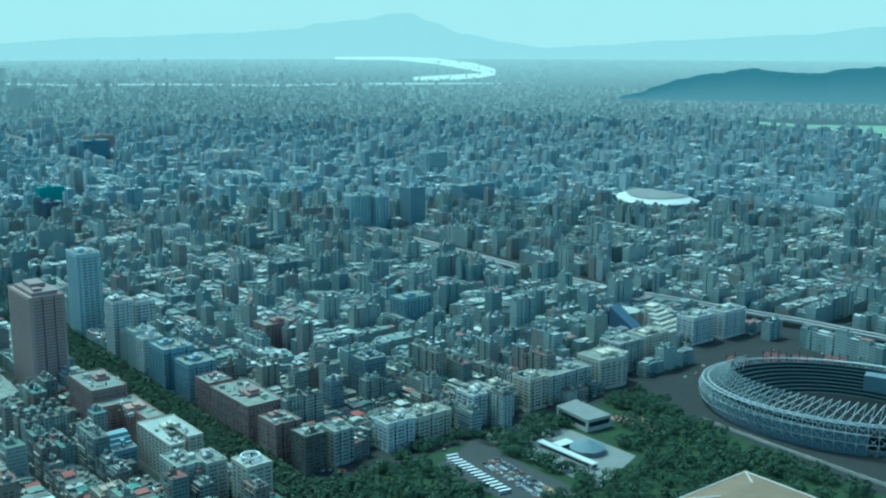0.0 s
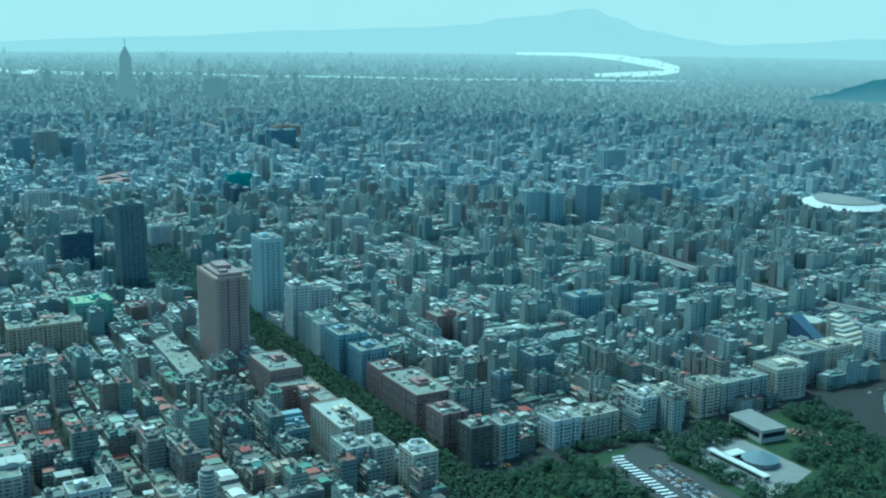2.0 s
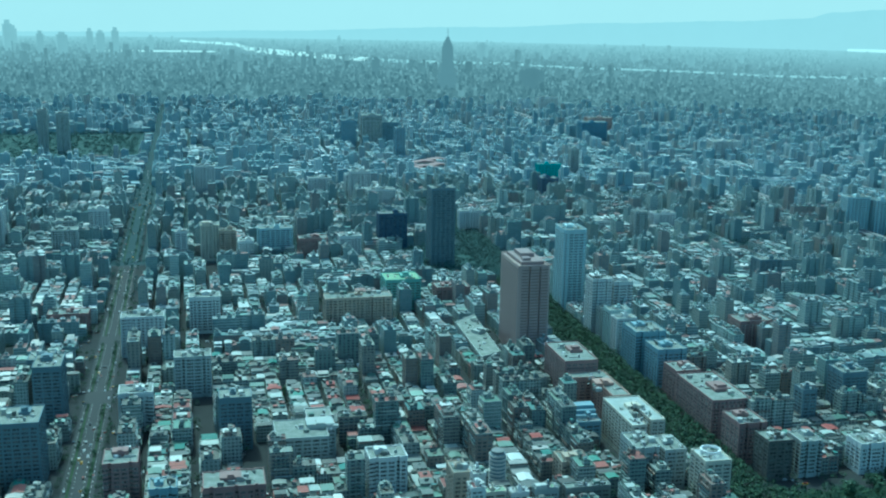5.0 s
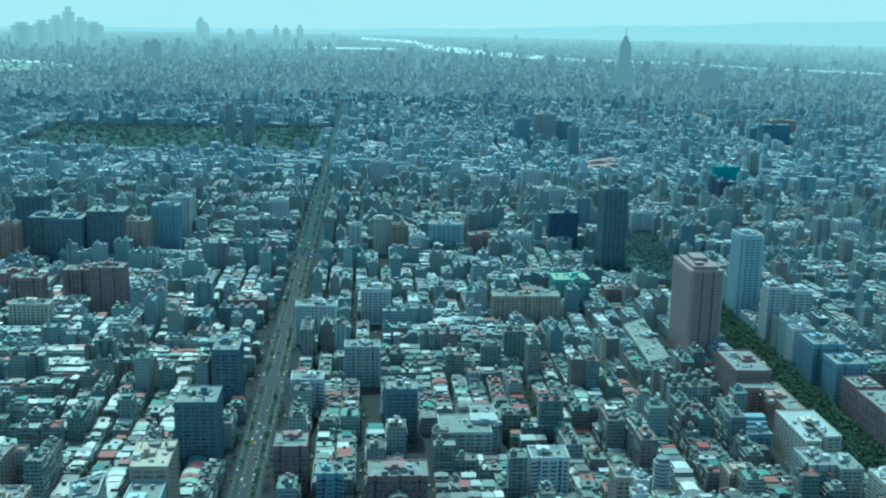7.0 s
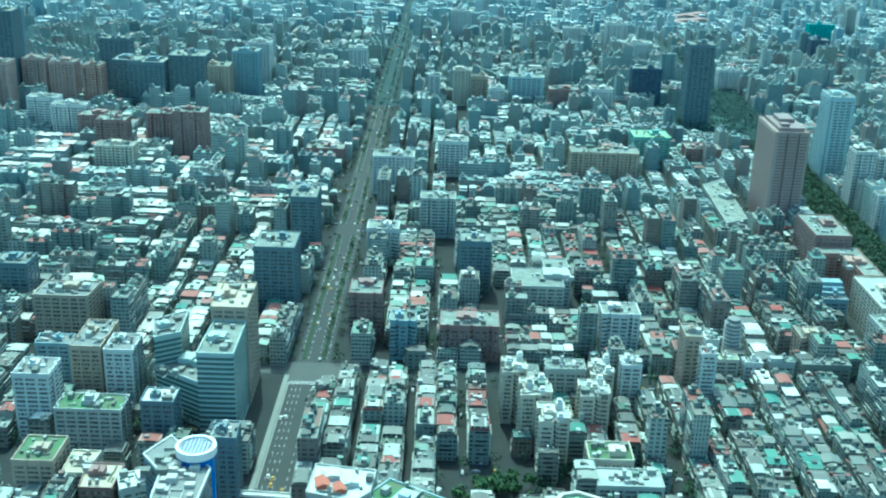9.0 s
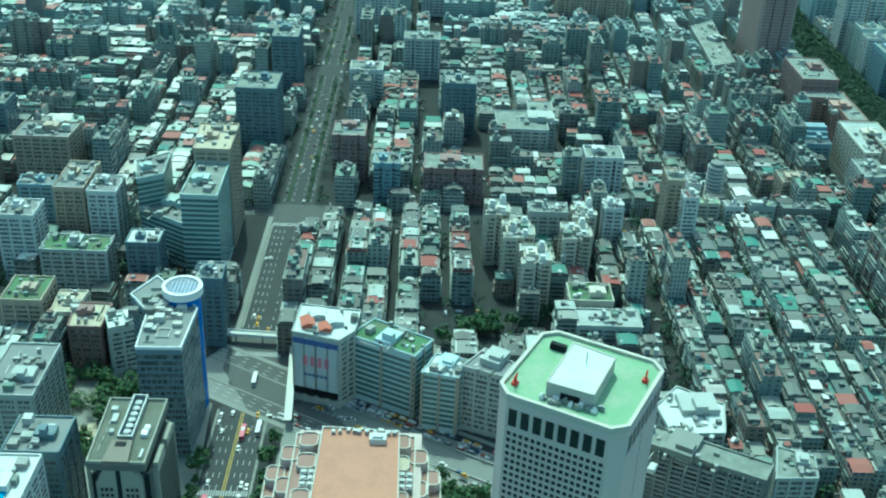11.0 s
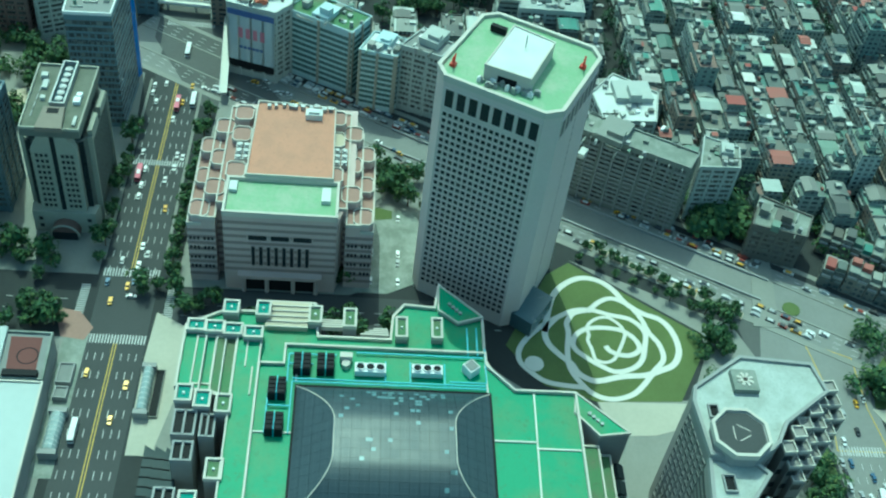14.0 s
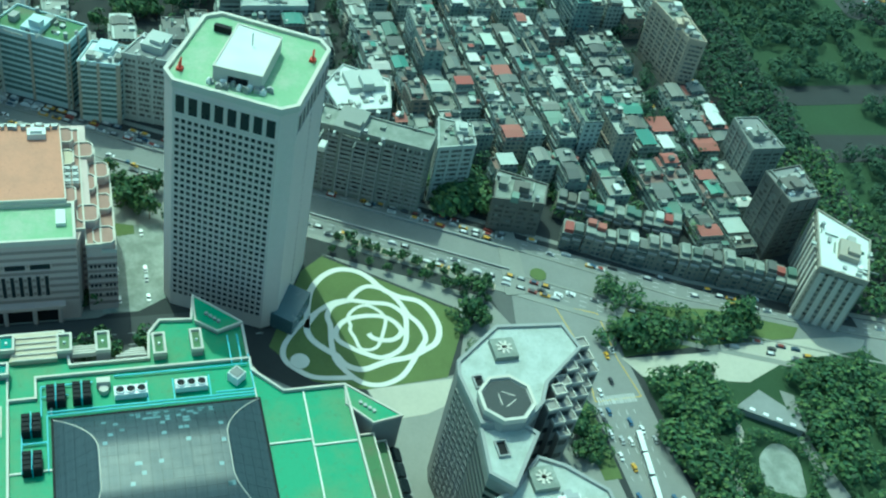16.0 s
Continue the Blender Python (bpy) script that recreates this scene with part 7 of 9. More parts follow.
# ---- buildings along the avenue and the diagonal road ----
def stone_building():
    stone, edge = M["old_stone"], M["old_stone_edge"]
    top = thing("stone_office_building", "grey-green stone office building with arched entrance and overhanging crown", "office building", at=pose(-401, -131, 0))
    body = ccw([(-382, -143.5), (-382, -120), (-385, -117.6), (-421, -117.6), (-424, -121), (-424, -143), (-421, -145.5), (-384, -145.5)])
    s = Soup()
    s.prism(body, 0, 52)
    part("body", s, stone, top)
    s = Soup()
    s.prism(offset(body, -1.6), 52, 58)
    part("recessed_storey", s, M["pane"], top, "dark recessed top storey")
    crown = ccw([(-377.5, -144.5), (-377.5, -118.5), (-424.5, -118.5), (-424.5, -146)])
    s = Soup()
    s.prism(crown, 58, 62)
    deck = part("crown", s, stone, top)
    s = Soup()
    s.prism(offset(crown, -0.8), 62, 62.06)
    part("roof_deck", s, M["roof_moss"], deck)
    s = Soup()
    s.ring(crown, 0.7, 62, 63.2)
    part("parapet", s, edge, deck)
    # the front bay: two piers of windows either side of a glass slot, leaning in under the crown
    pane = window_mesh(1.85, 2.35, 0.3, edge, M["pane"])
    for y0, y1, lean in ((-141.5, -132.3, 1), (-130.1, -121.0, -1)):
        s = Soup()
        s.box(-380.2, (y0 + y1) / 2, 4.4, y1 - y0, 13, 50)
        pier = part("front_pier", s, edge, top)
        s = Soup()
        inner, outer = (y1, y0) if lean > 0 else (y0, y1)
        q = [(inner, 50), (outer, 50), (inner - lean * 5.2, 58), (inner, 58)]
        front, back = [(-378.0, y, z) for y, z in q], [(-382.4, y, z) for y, z in q]
        s.face(front, 0)
        s.face(back, 0)
        for k in range(4):
            s.face([front[k], back[k], back[(k + 1) % 4], front[(k + 1) % 4]], 0)
        part("leaning_gable", s, edge, top)
        windows_on(top, (-378, y0), (-378, y1), 15, 49, 3, 10, pane, margin=1.4)
    s = Soup()
    s.box(-380.4, -131.2, 4.0, 2.2, 13, 58)
    part("glass_slot", s, M["pane"], top, "dark glass slot")
    for y in (-143.0, -119.6):
        s = Soup()
        s.box(-382.2, y, 1.2, 2.4, 13, 52)
        part("corner_glass", s, M["pane"], top, "dark glass corner strip")
    # stone shields standing proud of the long sides
    small = window_mesh(2.1, 2.2, 0.25, stone, M["pane"])
    for y, side in ((-117.6, 1), (-145.5, -1)):
        p, q = ((-386, y + side * 1.4), (-420, y + side * 1.4))
        s = Soup()
        s.box(-403, y + side * 0.6, 34, 1.6, 10, 49)
        shield = part("stone_shield", s, stone, top)
        s = Soup()
        s.box(-394, y + side * 0.9, 13, 2.2, 49, 55)
        s.box(-412, y + side * 0.9, 13, 2.2, 49, 54)
        part("shield_head", s, edge, top)
        if side > 0:
            windows_on(top, p, q, 12, 48, 10, 11, small, margin=1.2)
        for x in (-386.4, -419.6):
            s = Soup()
            s.box(x, y + side * 1.1, 1.0, 2.4, 0, 52)
            part("edge_pier", s, edge, top)
    # the wider base and its barrel-vaulted entrance
    s = Soup()
    s.prism(ccw([(-376.5, -146), (-376.5, -117), (-383, -115.8), (-383, -147)]), 0, 13)
    base = part("base", s, edge, top)
    for y0, y1 in ((-145.5, -139.2), (-122.6, -117.4)):
        windows_on(top, (-376.5, y0), (-376.5, y1), 3, 12, 1, 2, small, margin=1.0)
    s = Soup()
    for k in range(12):
        u, v = math.pi * k / 12, math.pi * (k + 1) / 12
        p, q = [(-131 + 6.6 * math.cos(w), 2.5 + 6.6 * math.sin(w)) for w in (u, v)]
        s.face([(-371.5, *p), (-371.5, *q), (-377, *q), (-377, *p)], 0)
        s.face([(-371.5, *p), (-371.5, *q), (-371.5, -131, 2.5)], 0)
    vault = part("entrance_vault", s, M["vault_tile"], top, "brown barrel vault over the entrance")
    s = Soup()
    for k in range(12):
        u, v = math.pi * k / 12, math.pi * (k + 1) / 12
        s.tube((-371.3, -131 + 6.6 * math.cos(u), 2.5 + 6.6 * math.sin(u)), (-371.3, -131 + 6.6 * math.cos(v), 2.5 + 6.6 * math.sin(v)), 0.5)
    part("arch_rim", s, edge, vault)
    s = Soup()
    s.box(-371.4, -131, 0.5, 11.5, 0.1, 4.6)
    part("entrance_doors", s, M["pane"], vault)
    # roof: pavilion over the front, a trough of fans, pale machines
    s = Soup()
    s.prism(ccw([(-376, -137), (-376, -125.5), (-391, -127), (-391, -136)]), 62, 64.6)
    house = part("roof_pavilion", s, M["pavilion_roof"], top)
    s = Soup()
    s.box(-388, -131.5, 3.4, 5, 64.6, 64.75)
    part("roof_hatch", s, M["dark_metal"], house)
    s = Soup()
    s.ring(ccw([(-393, -134.5), (-393, -127.5), (-424.8, -127.5), (-424.8, -134.5)]), 0.8, 62, 65.2)
    trough = part("fan_trough", s, M["steel"], top)
    s = Soup()
    s.box(-408.9, -131, 30, 5.4, 62.1, 62.6)
    part("trough_floor", s, M["trough_blue"], trough)
    for i in range(6):
        s = Soup()
        s.disc(-397.5 - i * 4.4, -131, 1.75, 62.6, 64.4, 0, 0, 16)
        s.disc(-397.5 - i * 4.4, -131, 1.2, 64.4, 64.6, 0, 0, 12)
        part("cooling_fan", s, M["steel"], trough)
    for x, y, w, d, h in ((-398, -123.2, 4, 3, 2), (-402.6, -123, 2.6, 2.6, 1.6), (-399, -138.6, 2.4, 2, 1.6), (-409, -139.5, 6, 2.4, 1.4), (-415, -141, 3, 3, 2.2), (-384, -121.5, 6, 1.4, 1.2)):
        s = Soup()
        s.box(x, y, w, d, 62, 62 + h)
        part("roof_machine", s, M["white_paint"] if y > -125 and x < -395 else M["clutter"], top)
    s = Soup()
    for x in (-386, -392, -398, -404, -410):
        s.tube((x, -141.2, 62.5), (x - 4, -141.2, 62.5), 0.25)
    part("roof_pipe", s, M["steel"], top)


stone_building()


def cylinder_building():
    pl = ccw([(-456, -141), (-457, -118.5), (-495, -117.5), (-527, -146), (-507, -156), (-490, -143)])
    top = block("cylinder_tower", "blue-grey office tower with white ring on a blue cylinder", pl, 70, wall_of("steelblue"), style_band("steelblue"), M["roof_grey"], 3.8, 3, 0.62, house=0, tanks=0, piers=False, rim=M["white_paint"])
    s = Soup()
    s.disc(-504.8, -127, 9.5, 0, 76, 0, 0, 28)
    drum = part("blue_drum", s, M["blue_glass"], top, "deep blue glass drum")
    s = Soup()
    s.ring([(-504.8 + 10.8 * math.cos(i * math.pi / 16), -127 + 10.8 * math.sin(i * math.pi / 16)) for i in range(32)], 1.8, 74, 78.5)
    part("ring", s, M["white_paint"], drum)
    s = Soup()
    for i in range(-4, 5):
        for a in (0, math.pi / 2):
            n = 2 * math.sqrt(max(9.0 ** 2 - (i * 2) ** 2, 1))
            dx, dy = (0, i * 2) if a == 0 else (i * 2, 0)
            s.box(-504.8 + dx, -127 + dy, n, 0.4, 76.8, 77.4, a)
    part("lattice", s, M["white_paint"], drum)
    rr = random.Random(2)
    for i in range(16):
        s = Soup()
        s.box(-468 - rr.uniform(0, 30), -122 - rr.uniform(0, 18), rr.uniform(1.5, 5), rr.uniform(1.5, 5), 70, 70 + rr.uniform(1, 3))
        part("roof_machine", s, M["steel"] if i % 2 else M["cream_paint"], top)
    for i in range(5):
        s = Soup()
        s.ring(rect(-470 - i * 9, -130 - (i % 2) * 8, 8, 7), 0.5, 70.1, 71)
        part("planter", s, M["cream_paint"], top)


cylinder_building()
for name, label, pl, h, style, roof, storey in BLOCKS:
    if name == "apartment_block" and len(pl) == 4 and pl[0][0] == pl[1][0] and style in ("white", "grey", "tan") and pl[0][0] < -595:
        cx, cy = centre_of(pl)
        wide, deep = abs(pl[2][0] - pl[0][0]), abs(pl[1][1] - pl[0][1])
        pl = [(cx + a, cy + b) for a, b in notched(wide, deep, random.Random(int(-cx)), 2)]
    if "stepped bays" in label or "stair towers" in label:
        x0, x1, y0, y1 = max(p[0] for p in pl), min(p[0] for p in pl), min(p[1] for p in pl), max(p[1] for p in pl)
        n, q = 3, []
        for k in range(n):
            a, b = x0 + (x1 - x0) * k / n, x0 + (x1 - x0) * (k + 1) / n
            q += [(a, y0 + 2.4 * (k % 2)), (b + 1.2, y0 + 2.4 * (k % 2)), (b + 1.2, y0 + 4.2), (b, y0 + 4.2)]
        q[-2:] = []
        q[-1] = (x1, q[-1][1])
        m = (y0 + y1) / 2
        pl = q + [(x1, y1 - 2), (x1 + 7, y1 - 2), (x1 + 7, y1), (x0 - 5, y1), (x0 - 5, m + 2.4), (x0, m + 2.4), (x0, m + 0.8), (x0 - 2.2, m + 0.8), (x0 - 2.2, m - 0.8), (x0, m - 0.8)]
    glassy = style in ("glassgreen", "steelblue", "teal")
    built = block(name, label, pl, h, wall_of(style), M["band_glass"] if glassy else style_band(style), M[roof], storey, 4.0, 0.56 if glassy else 0.5, tanks=2, piers=not glassy)
    if "stepped bays" in label or "stair towers" in label:
        for k, (u, v) in enumerate(((-4, 3.5), (-12, -4), (-19, 4))):
            q = Soup()
            q.box(x0 + u, m + v, 4.6, 4.2, h, h + 3.4 + k)
            q.box(x0 + u, m + v, 3.0, 3.0, h + 3.4 + k, h + 5.2 + k)
            part("stair_head", q, wall_of("white"), built)
    if name == "office_block" and style == "teal":
        for p, q in seen_edges(ccw(pl)):
            for k in (0.03, 0.5, 0.97):
                m4 = wall_frame(p, q, math.dist(p, q) * k, 0)
                e = Soup()
                e.prism(ccw([tuple((m4 @ Vector((a, b, 0)))[:2]) for a, b in ((-0.7, 0.1), (0.7, 0.1), (0.7, 0.8), (-0.7, 0.8))]), 0, h + 0.6)
                part("pier", e, wall_of("stone"), built)
    for k in range(3 if "stepping back" in label else 0):
        q = Soup()
        q.box(-886 - k * 2.0, 341, 18 - k * 4, 21, 22.2 + k * 3.2, 25.4 + k * 3.2)
        part("setback_storey", q, wall_of(style), built)


def billboard_building():
    pl = ccw([(-504, -43), (-512, -70), (-541, -68), (-536, -33), (-514, -35)])
    top = block("billboard_building", "shop building wrapped in large pale billboards, red sheds on its roof", pl, 46, wall_of("grey"), style_band("grey"), M["roof_white"], 3.4, house=0, tanks=3)
    p, q = (-512, -70), (-504, -43)
    if (p, q) not in list(zip(pl, pl[1:] + pl[:1])):
        p, q = q, p
    m = Matrix.Translation(-Vector(top.location))
    n = math.dist(p, q)

    def board(name, x, z, w, h, mat, proud):
        s = Soup()
        s.prism([(-w / 2, 0), (w / 2, 0), (w / 2, proud), (-w / 2, proud)], 0, h, 0, 0, True)
        ob = part(name, s, mat, top, local=True)
        ob.matrix_basis = m @ wall_frame(p, q, x, z)

    M["poster"] = plain("faded_poster", (0.45, 0.5, 0.53), 0.6, grain=0.2, amount=0.3)
    M["poster_blue"] = plain("blue_poster", (0.08, 0.12, 0.3), 0.6)
    M["poster_pink"] = plain("pink_lettering", (0.5, 0.2, 0.26), 0.6)
    board("billboard", n / 2, 6, n - 1.2, 38, M["poster"], 0.5)
    board("billboard_header", n / 2, 40, n - 1.2, 3.6, M["poster_blue"], 0.62)
    board("billboard_footer", n / 2, 6, n - 1.2, 4.5, M["dark_metal"], 0.62)
    for i in range(4):
        board("letter_bar", n / 2 - 6 + i * 4.2, 26, 2.6, 6.5, M["poster_pink"], 0.62)
    for i in range(6):
        board("text_bar", n / 2 - 6 + i * 2.4, 19, 1.8, 1.8, M["poster_blue"], 0.62)
    for x, y, w, d, mat in ((-520, -62, 9, 7, "red_roof"), (-529, -58, 8, 10, "roof_white"), (-523, -47, 9, 9, "roof_white"), (-515, -52, 7, 6, "red_roof")):
        if mat not in M:
            M[mat] = plain("red_sheet_roof", (0.42, 0.13, 0.08), 0.6, grain=0.4, amount=0.4)
        s = Soup()
        s.box(x, y, w, d, 46, 48.6, 0.25)
        s.gable(x, y, w + 1, d + 1, 48.6, 50, 0.25)
        part("roof_shed", s, M[mat], top)


billboard_building()
# balconies of the long apartment row and the residential tower
for owner, p, q, h, n in (("apartment_row", (-431, 106), (-401, 168), 43, 9), ("residential_tower", (-346, -190), (-346, -164), 64, 3)):
    top = [o for o in scene.objects if o.name.startswith(owner) and not o.parent][0]
    w = math.dist(p, q) / n
    sb = Soup()
    sb.prism([(-w * 0.42, 0), (w * 0.42, 0), (w * 0.42, 1.5), (-w * 0.42, 1.5)], 0, 0.25, 0, 0, True)
    sb.prism([(-w * 0.42, 1.35), (w * 0.42, 1.35), (w * 0.42, 1.5), (-w * 0.42, 1.5)], 0.25, 1.3, 0, 0)
    me = sb.mesh("balcony", [M["white_paint"] if n == 3 else M["concrete"]])
    windows_on(top, p, q, 4, h - 2, n, int(h / 3.3), me, name="balcony")
    sp = Soup()
    sp.prism([(-0.35, 0), (0.35, 0), (0.35, 2.0), (-0.35, 2.0)], 0, h - 1, 0, 0, True)
    me = sp.mesh("pier", [M["concrete"]])
    windows_on(top, p, q, 0, h, n + 1, 1, me, name="pier")
top = [o for o in scene.objects if o.name.startswith("residential_tower") and not o.parent][0]
s = Soup()
s.box(-352, -178, 8, 14, 64, 65.2)
part("roof_pool", s, M["pool"], top, "blue rooftop pool")
top = [o for o in scene.objects if o.name.startswith("corner_office_building") and not o.parent][0]
sp = Soup()
sp.prism([(-1.4, 0), (1.4, 0), (1.4, 0.9), (-1.4, 0.9)], 0, 34, 0, 0, True)
me = sp.mesh("pier", [M["cream_paint"]])
windows_on(top, (-307, 350), (-294, 371), 0, 34, 5, 1, me, name="pier")
windows_on(top, (-348, 372), (-307, 350), 0, 34, 8, 1, me, name="pier")

# ---- memorial park and the dome under construction ----
def flat(name, pts, z, mat, label, category="ground"):
    s = Soup()
    s.prism(ccw(pts), 0, z)
    return tagged(part(name, s, mat), label, category, kind="structure")


flat("park_lawn", [(-740, 455), (-330, 440), (-330, 700), (-430, 825), (-655, 850), (-740, 870)], 0.12, M["park_grass"], "dark park lawn under trees", "park")
flat("parking_lot", [(-728, 600), (-716, 565), (-590, 560), (-560, 618), (-600, 626), (-700, 628), (-755, 650)], 0.2, M["asphalt"], "asphalt car park for coaches", "car park")
flat("park_path", [(-505, 430), (-505, 545), (-484, 545), (-484, 430)], 0.24, M["lane"], "wide grey paved park path", "path")
flat("park_path_south", [(-455, 425), (-448, 545), (-424, 545), (-426, 432)], 0.26, M["lane"], "wide grey paved park path", "path")
flat("school_yard", [(-745, 640), (-745, 720), (-620, 720), (-590, 640)], 0.2, M["roof_grey"], "paved yard beside the park", "yard")
flat("running_track", [(-705, 770), (-640, 785), (-630, 800), (-700, 800)], 0.24, M["roof_pink"], "reddish running track", "track")
flat("dome_forecourt", [(-760, 850), (-640, 838), (-440, 815), (-420, 840), (-640, 870), (-720, 1000), (-770, 1000)], 0.16, M["lane"], "dusty grey forecourt of the building site", "forecourt")


def simple_hall(name, label, pts, h, wall, roof):
    top = thing(name, label, "building", at=pose(*centre_of(pts), 0))
    s = Soup()
    s.prism(ccw(pts), 0, h)
    part("wall", s, wall, top)
    s = Soup()
    s.prism(offset(ccw(pts), 0.6), h, h + 0.7)
    part("roof", s, roof, top)
    s = Soup()
    for p, q in seen_edges(ccw(pts)):
        m = wall_frame(p, q, math.dist(p, q) / 2, h * 0.4)
        w = math.dist(p, q) * 0.44
        s.face([tuple(m @ Vector(v)) for v in ((w, 0.1, 0), (-w, 0.1, 0), (-w, 0.1, h * 0.4), (w, 0.1, h * 0.4))], 0)
    part("window_strip", s, M["pane"], top)
    return top


simple_hall("sports_hall", "white school sports hall with grey roof", [(-735, 732), (-688, 727), (-685, 756), (-737, 761)], 12, M["cream_paint"], M["roof_grey"])
simple_hall("covered_walk", "long white covered walkway", [(-692, 665), (-622, 665), (-622, 671), (-692, 671)], 5, M["cream_paint"], M["roof_white"])
simple_hall("covered_walk", "short white covered walkway", [(-680, 671), (-670, 671), (-670, 690), (-680, 690)], 5, M["cream_paint"], M["roof_white"])
pav = thing("round_pavilion", "low round pavilion with dark pyramid roof", "pavilion", at=pose(-655, 693, 0))
s = Soup()
s.disc(-655, 693, 15, 0, 5, 0, 0, 12)
part("wall", s, M["concrete"], pav)
for i in range(12):
    s = Soup()
    a, b = radians(30 * i), radians(30 * i + 29)
    s.face([(-655 + 17 * math.cos(a), 693 + 17 * math.sin(a), 5), (-655 + 17 * math.cos(b), 693 + 17 * math.sin(b), 5), (-655, 693, 12)], 0)
    part("roof_panel", s, wall_of("steelblue"), pav)
mem = thing("memorial_hall", "memorial hall with sweeping tan tiled roof and pale ridge edges", "hall", at=pose(-445, 670, 0))
s = Soup()
s.box(-450, 672, 84, 76, 0, 20)
part("wall", s, M["concrete"], mem)
s = Soup()
n0 = [(-500, 628), (-400, 628), (-400, 716), (-500, 716)]
n1 = [(-476, 652), (-424, 652), (-424, 692), (-476, 692)]
for i in range(4):
    j = (i + 1) % 4
    s.face([(*n0[i], 26 if i else 26), (*n0[j], 26), (*n1[j], 31), (*n1[i], 31)], 0)
s.face([(*p, 31) for p in n1], 0)
part("roof", s, plain("tan_roof_tile", (0.21, 0.15, 0.1), 0.75, grain=0.15, amount=0.7), mem)
s = Soup()
for i in range(4):
    j = (i + 1) % 4
    s.tube((*n0[i], 26), (*n0[j], 26), 0.9)
    s.tube((*n0[i], 26), (*n1[i], 31), 0.8)
part("ridge", s, M["cream_paint"], mem)


def dome():
    """An oval bowl of steel trusses, open in the middle: latticed flank, eaves ring, and roof trusses leaning inwards and up."""
    cx, cy, ax, ay, rot = -560.0, 968.0, 142.0, 108.0, radians(20)
    top = thing("dome_stadium", "unfinished dome stadium, open ring of pale steel trusses", "stadium", at=pose(cx, cy, 0))

    def at(t, k, z):
        x, y = ax * k * math.cos(t), ay * k * math.sin(t)
        return cx + x * math.cos(rot) - y * math.sin(rot), cy + x * math.sin(rot) + y * math.cos(rot), z

    def eaves(t):
        return 26.0 + 4.0 * math.cos(t - radians(300))

    n = 96
    step = 2 * math.pi / n
    s = Soup()
    for i in range(n):
        a, b = step * i, step * (i + 1)
        tall = 21.0 if 212 < math.degrees(a) < 282 else 5.0
        k = 1.0 if tall > 10 else 0.96
        s.face([at(a, k, 0), at(b, k, 0), at(b, k + 0.02, tall), at(a, k + 0.02, tall)], 0)
        s.face([at(b, k - 0.02, 0), at(a, k - 0.02, 0), at(a, k, tall), at(b, k, tall)], 0)
        s.face([at(a, k + 0.02, tall), at(b, k + 0.02, tall), at(b, k, tall), at(a, k, tall)], 0)
    part("netted_base", s, wall_of("dark"), top, "dark netting round the base")
    s = Soup()
    s.prism([at(step * i, 0.56, 0)[:2] for i in range(n)], 0, 0.6)
    part("pit", s, M["dark_metal"], top)
    # seating bowl: dark tiers climbing outwards
    for r in range(9):
        k, z = 0.56 + r * 0.042, 0.6 + r * 2.6
        s = Soup()
        for i in range(n):
            a, b = step * i, step * (i + 1)
            s.face([at(b, k, max(z - 2.6, 0)), at(a, k, max(z - 2.6, 0)), at(a, k, z), at(b, k, z)], 0)
            s.face([at(b, k, z), at(a, k, z), at(a, k + 0.042, z), at(b, k + 0.042, z)], 0)
        part("seating_tier", s, M["canopy_dark"], top)
    prof = [(0.99, 0.0), (1.045, 0.36), (1.055, 0.7), (1.03, 1.0)]
    for i in range(n):
        t = step * i
        q = Soup()
        for (k, z), (l, w) in zip(prof, prof[1:]):
            q.tube(at(t, k, z * eaves(t)), at(t, l, w * eaves(t)), 0.42, 0, 5)
        if 150 < math.degrees(t) < 350:
            # one leaning roof truss: two chords that meet at the tip, braced between
            tip = at(t + 2.2 * step, 0.83, eaves(t) + 15)
            feet = (at(t, 0.995, eaves(t)), at(t + 1.2 * step, 0.9, eaves(t) - 8))
            for f in feet:
                q.tube(f, tip, 0.42, 0, 5)
            for u in (0.25, 0.5, 0.75):
                e, f = (Vector(p).lerp(Vector(tip), u) for p in feet)
                q.tube(e, f, 0.22, 0, 4)
        elif i % 2 == 0:
            q.tube(at(t, 1.0, eaves(t)), at(t + step, 0.93, eaves(t) - 5), 0.4, 0, 5)
        part("truss", q, M["truss_steel"], top)
    for k, z, r in ((1.03, 0.0, 0.75), (0.99, 0.6, 0.75), (1.055, -8, 0.35), (1.045, -17, 0.35)):
        q = Soup()
        for i in range(n):
            q.tube(at(step * i, k, eaves(step * i) + z), at(step * (i + 1), k, eaves(step * (i + 1)) + z), r, 0, 5)
        part("ring_beam", q, M["truss_steel"], top)
    q = Soup()
    for i in range(n):
        a, b = step * i, step * (i + 1)
        for u, v in ((a, b), (b, a)):
            q.tube(at(u, 1.03, eaves(u)), at(v, 0.99, eaves(v) + 0.6), 0.25, 0, 4)
            for (k, z), (l, w) in zip(prof, prof[1:]):
                q.tube(at(u, k, z * eaves(u)), at(v, l, w * eaves(v)), 0.25, 0, 4)
    tagged(part("bracing", q, M["truss_steel"], top), kind="stuff")
    for x, y, z in ((-500, 1022, 24), (-560, 1052, 22), (-455, 985, 26)):
        q = Soup()
        q.box(x, y, 56, 16, 0, z, rot)
        part("inner_stand", q, wall_of("dark"), top)
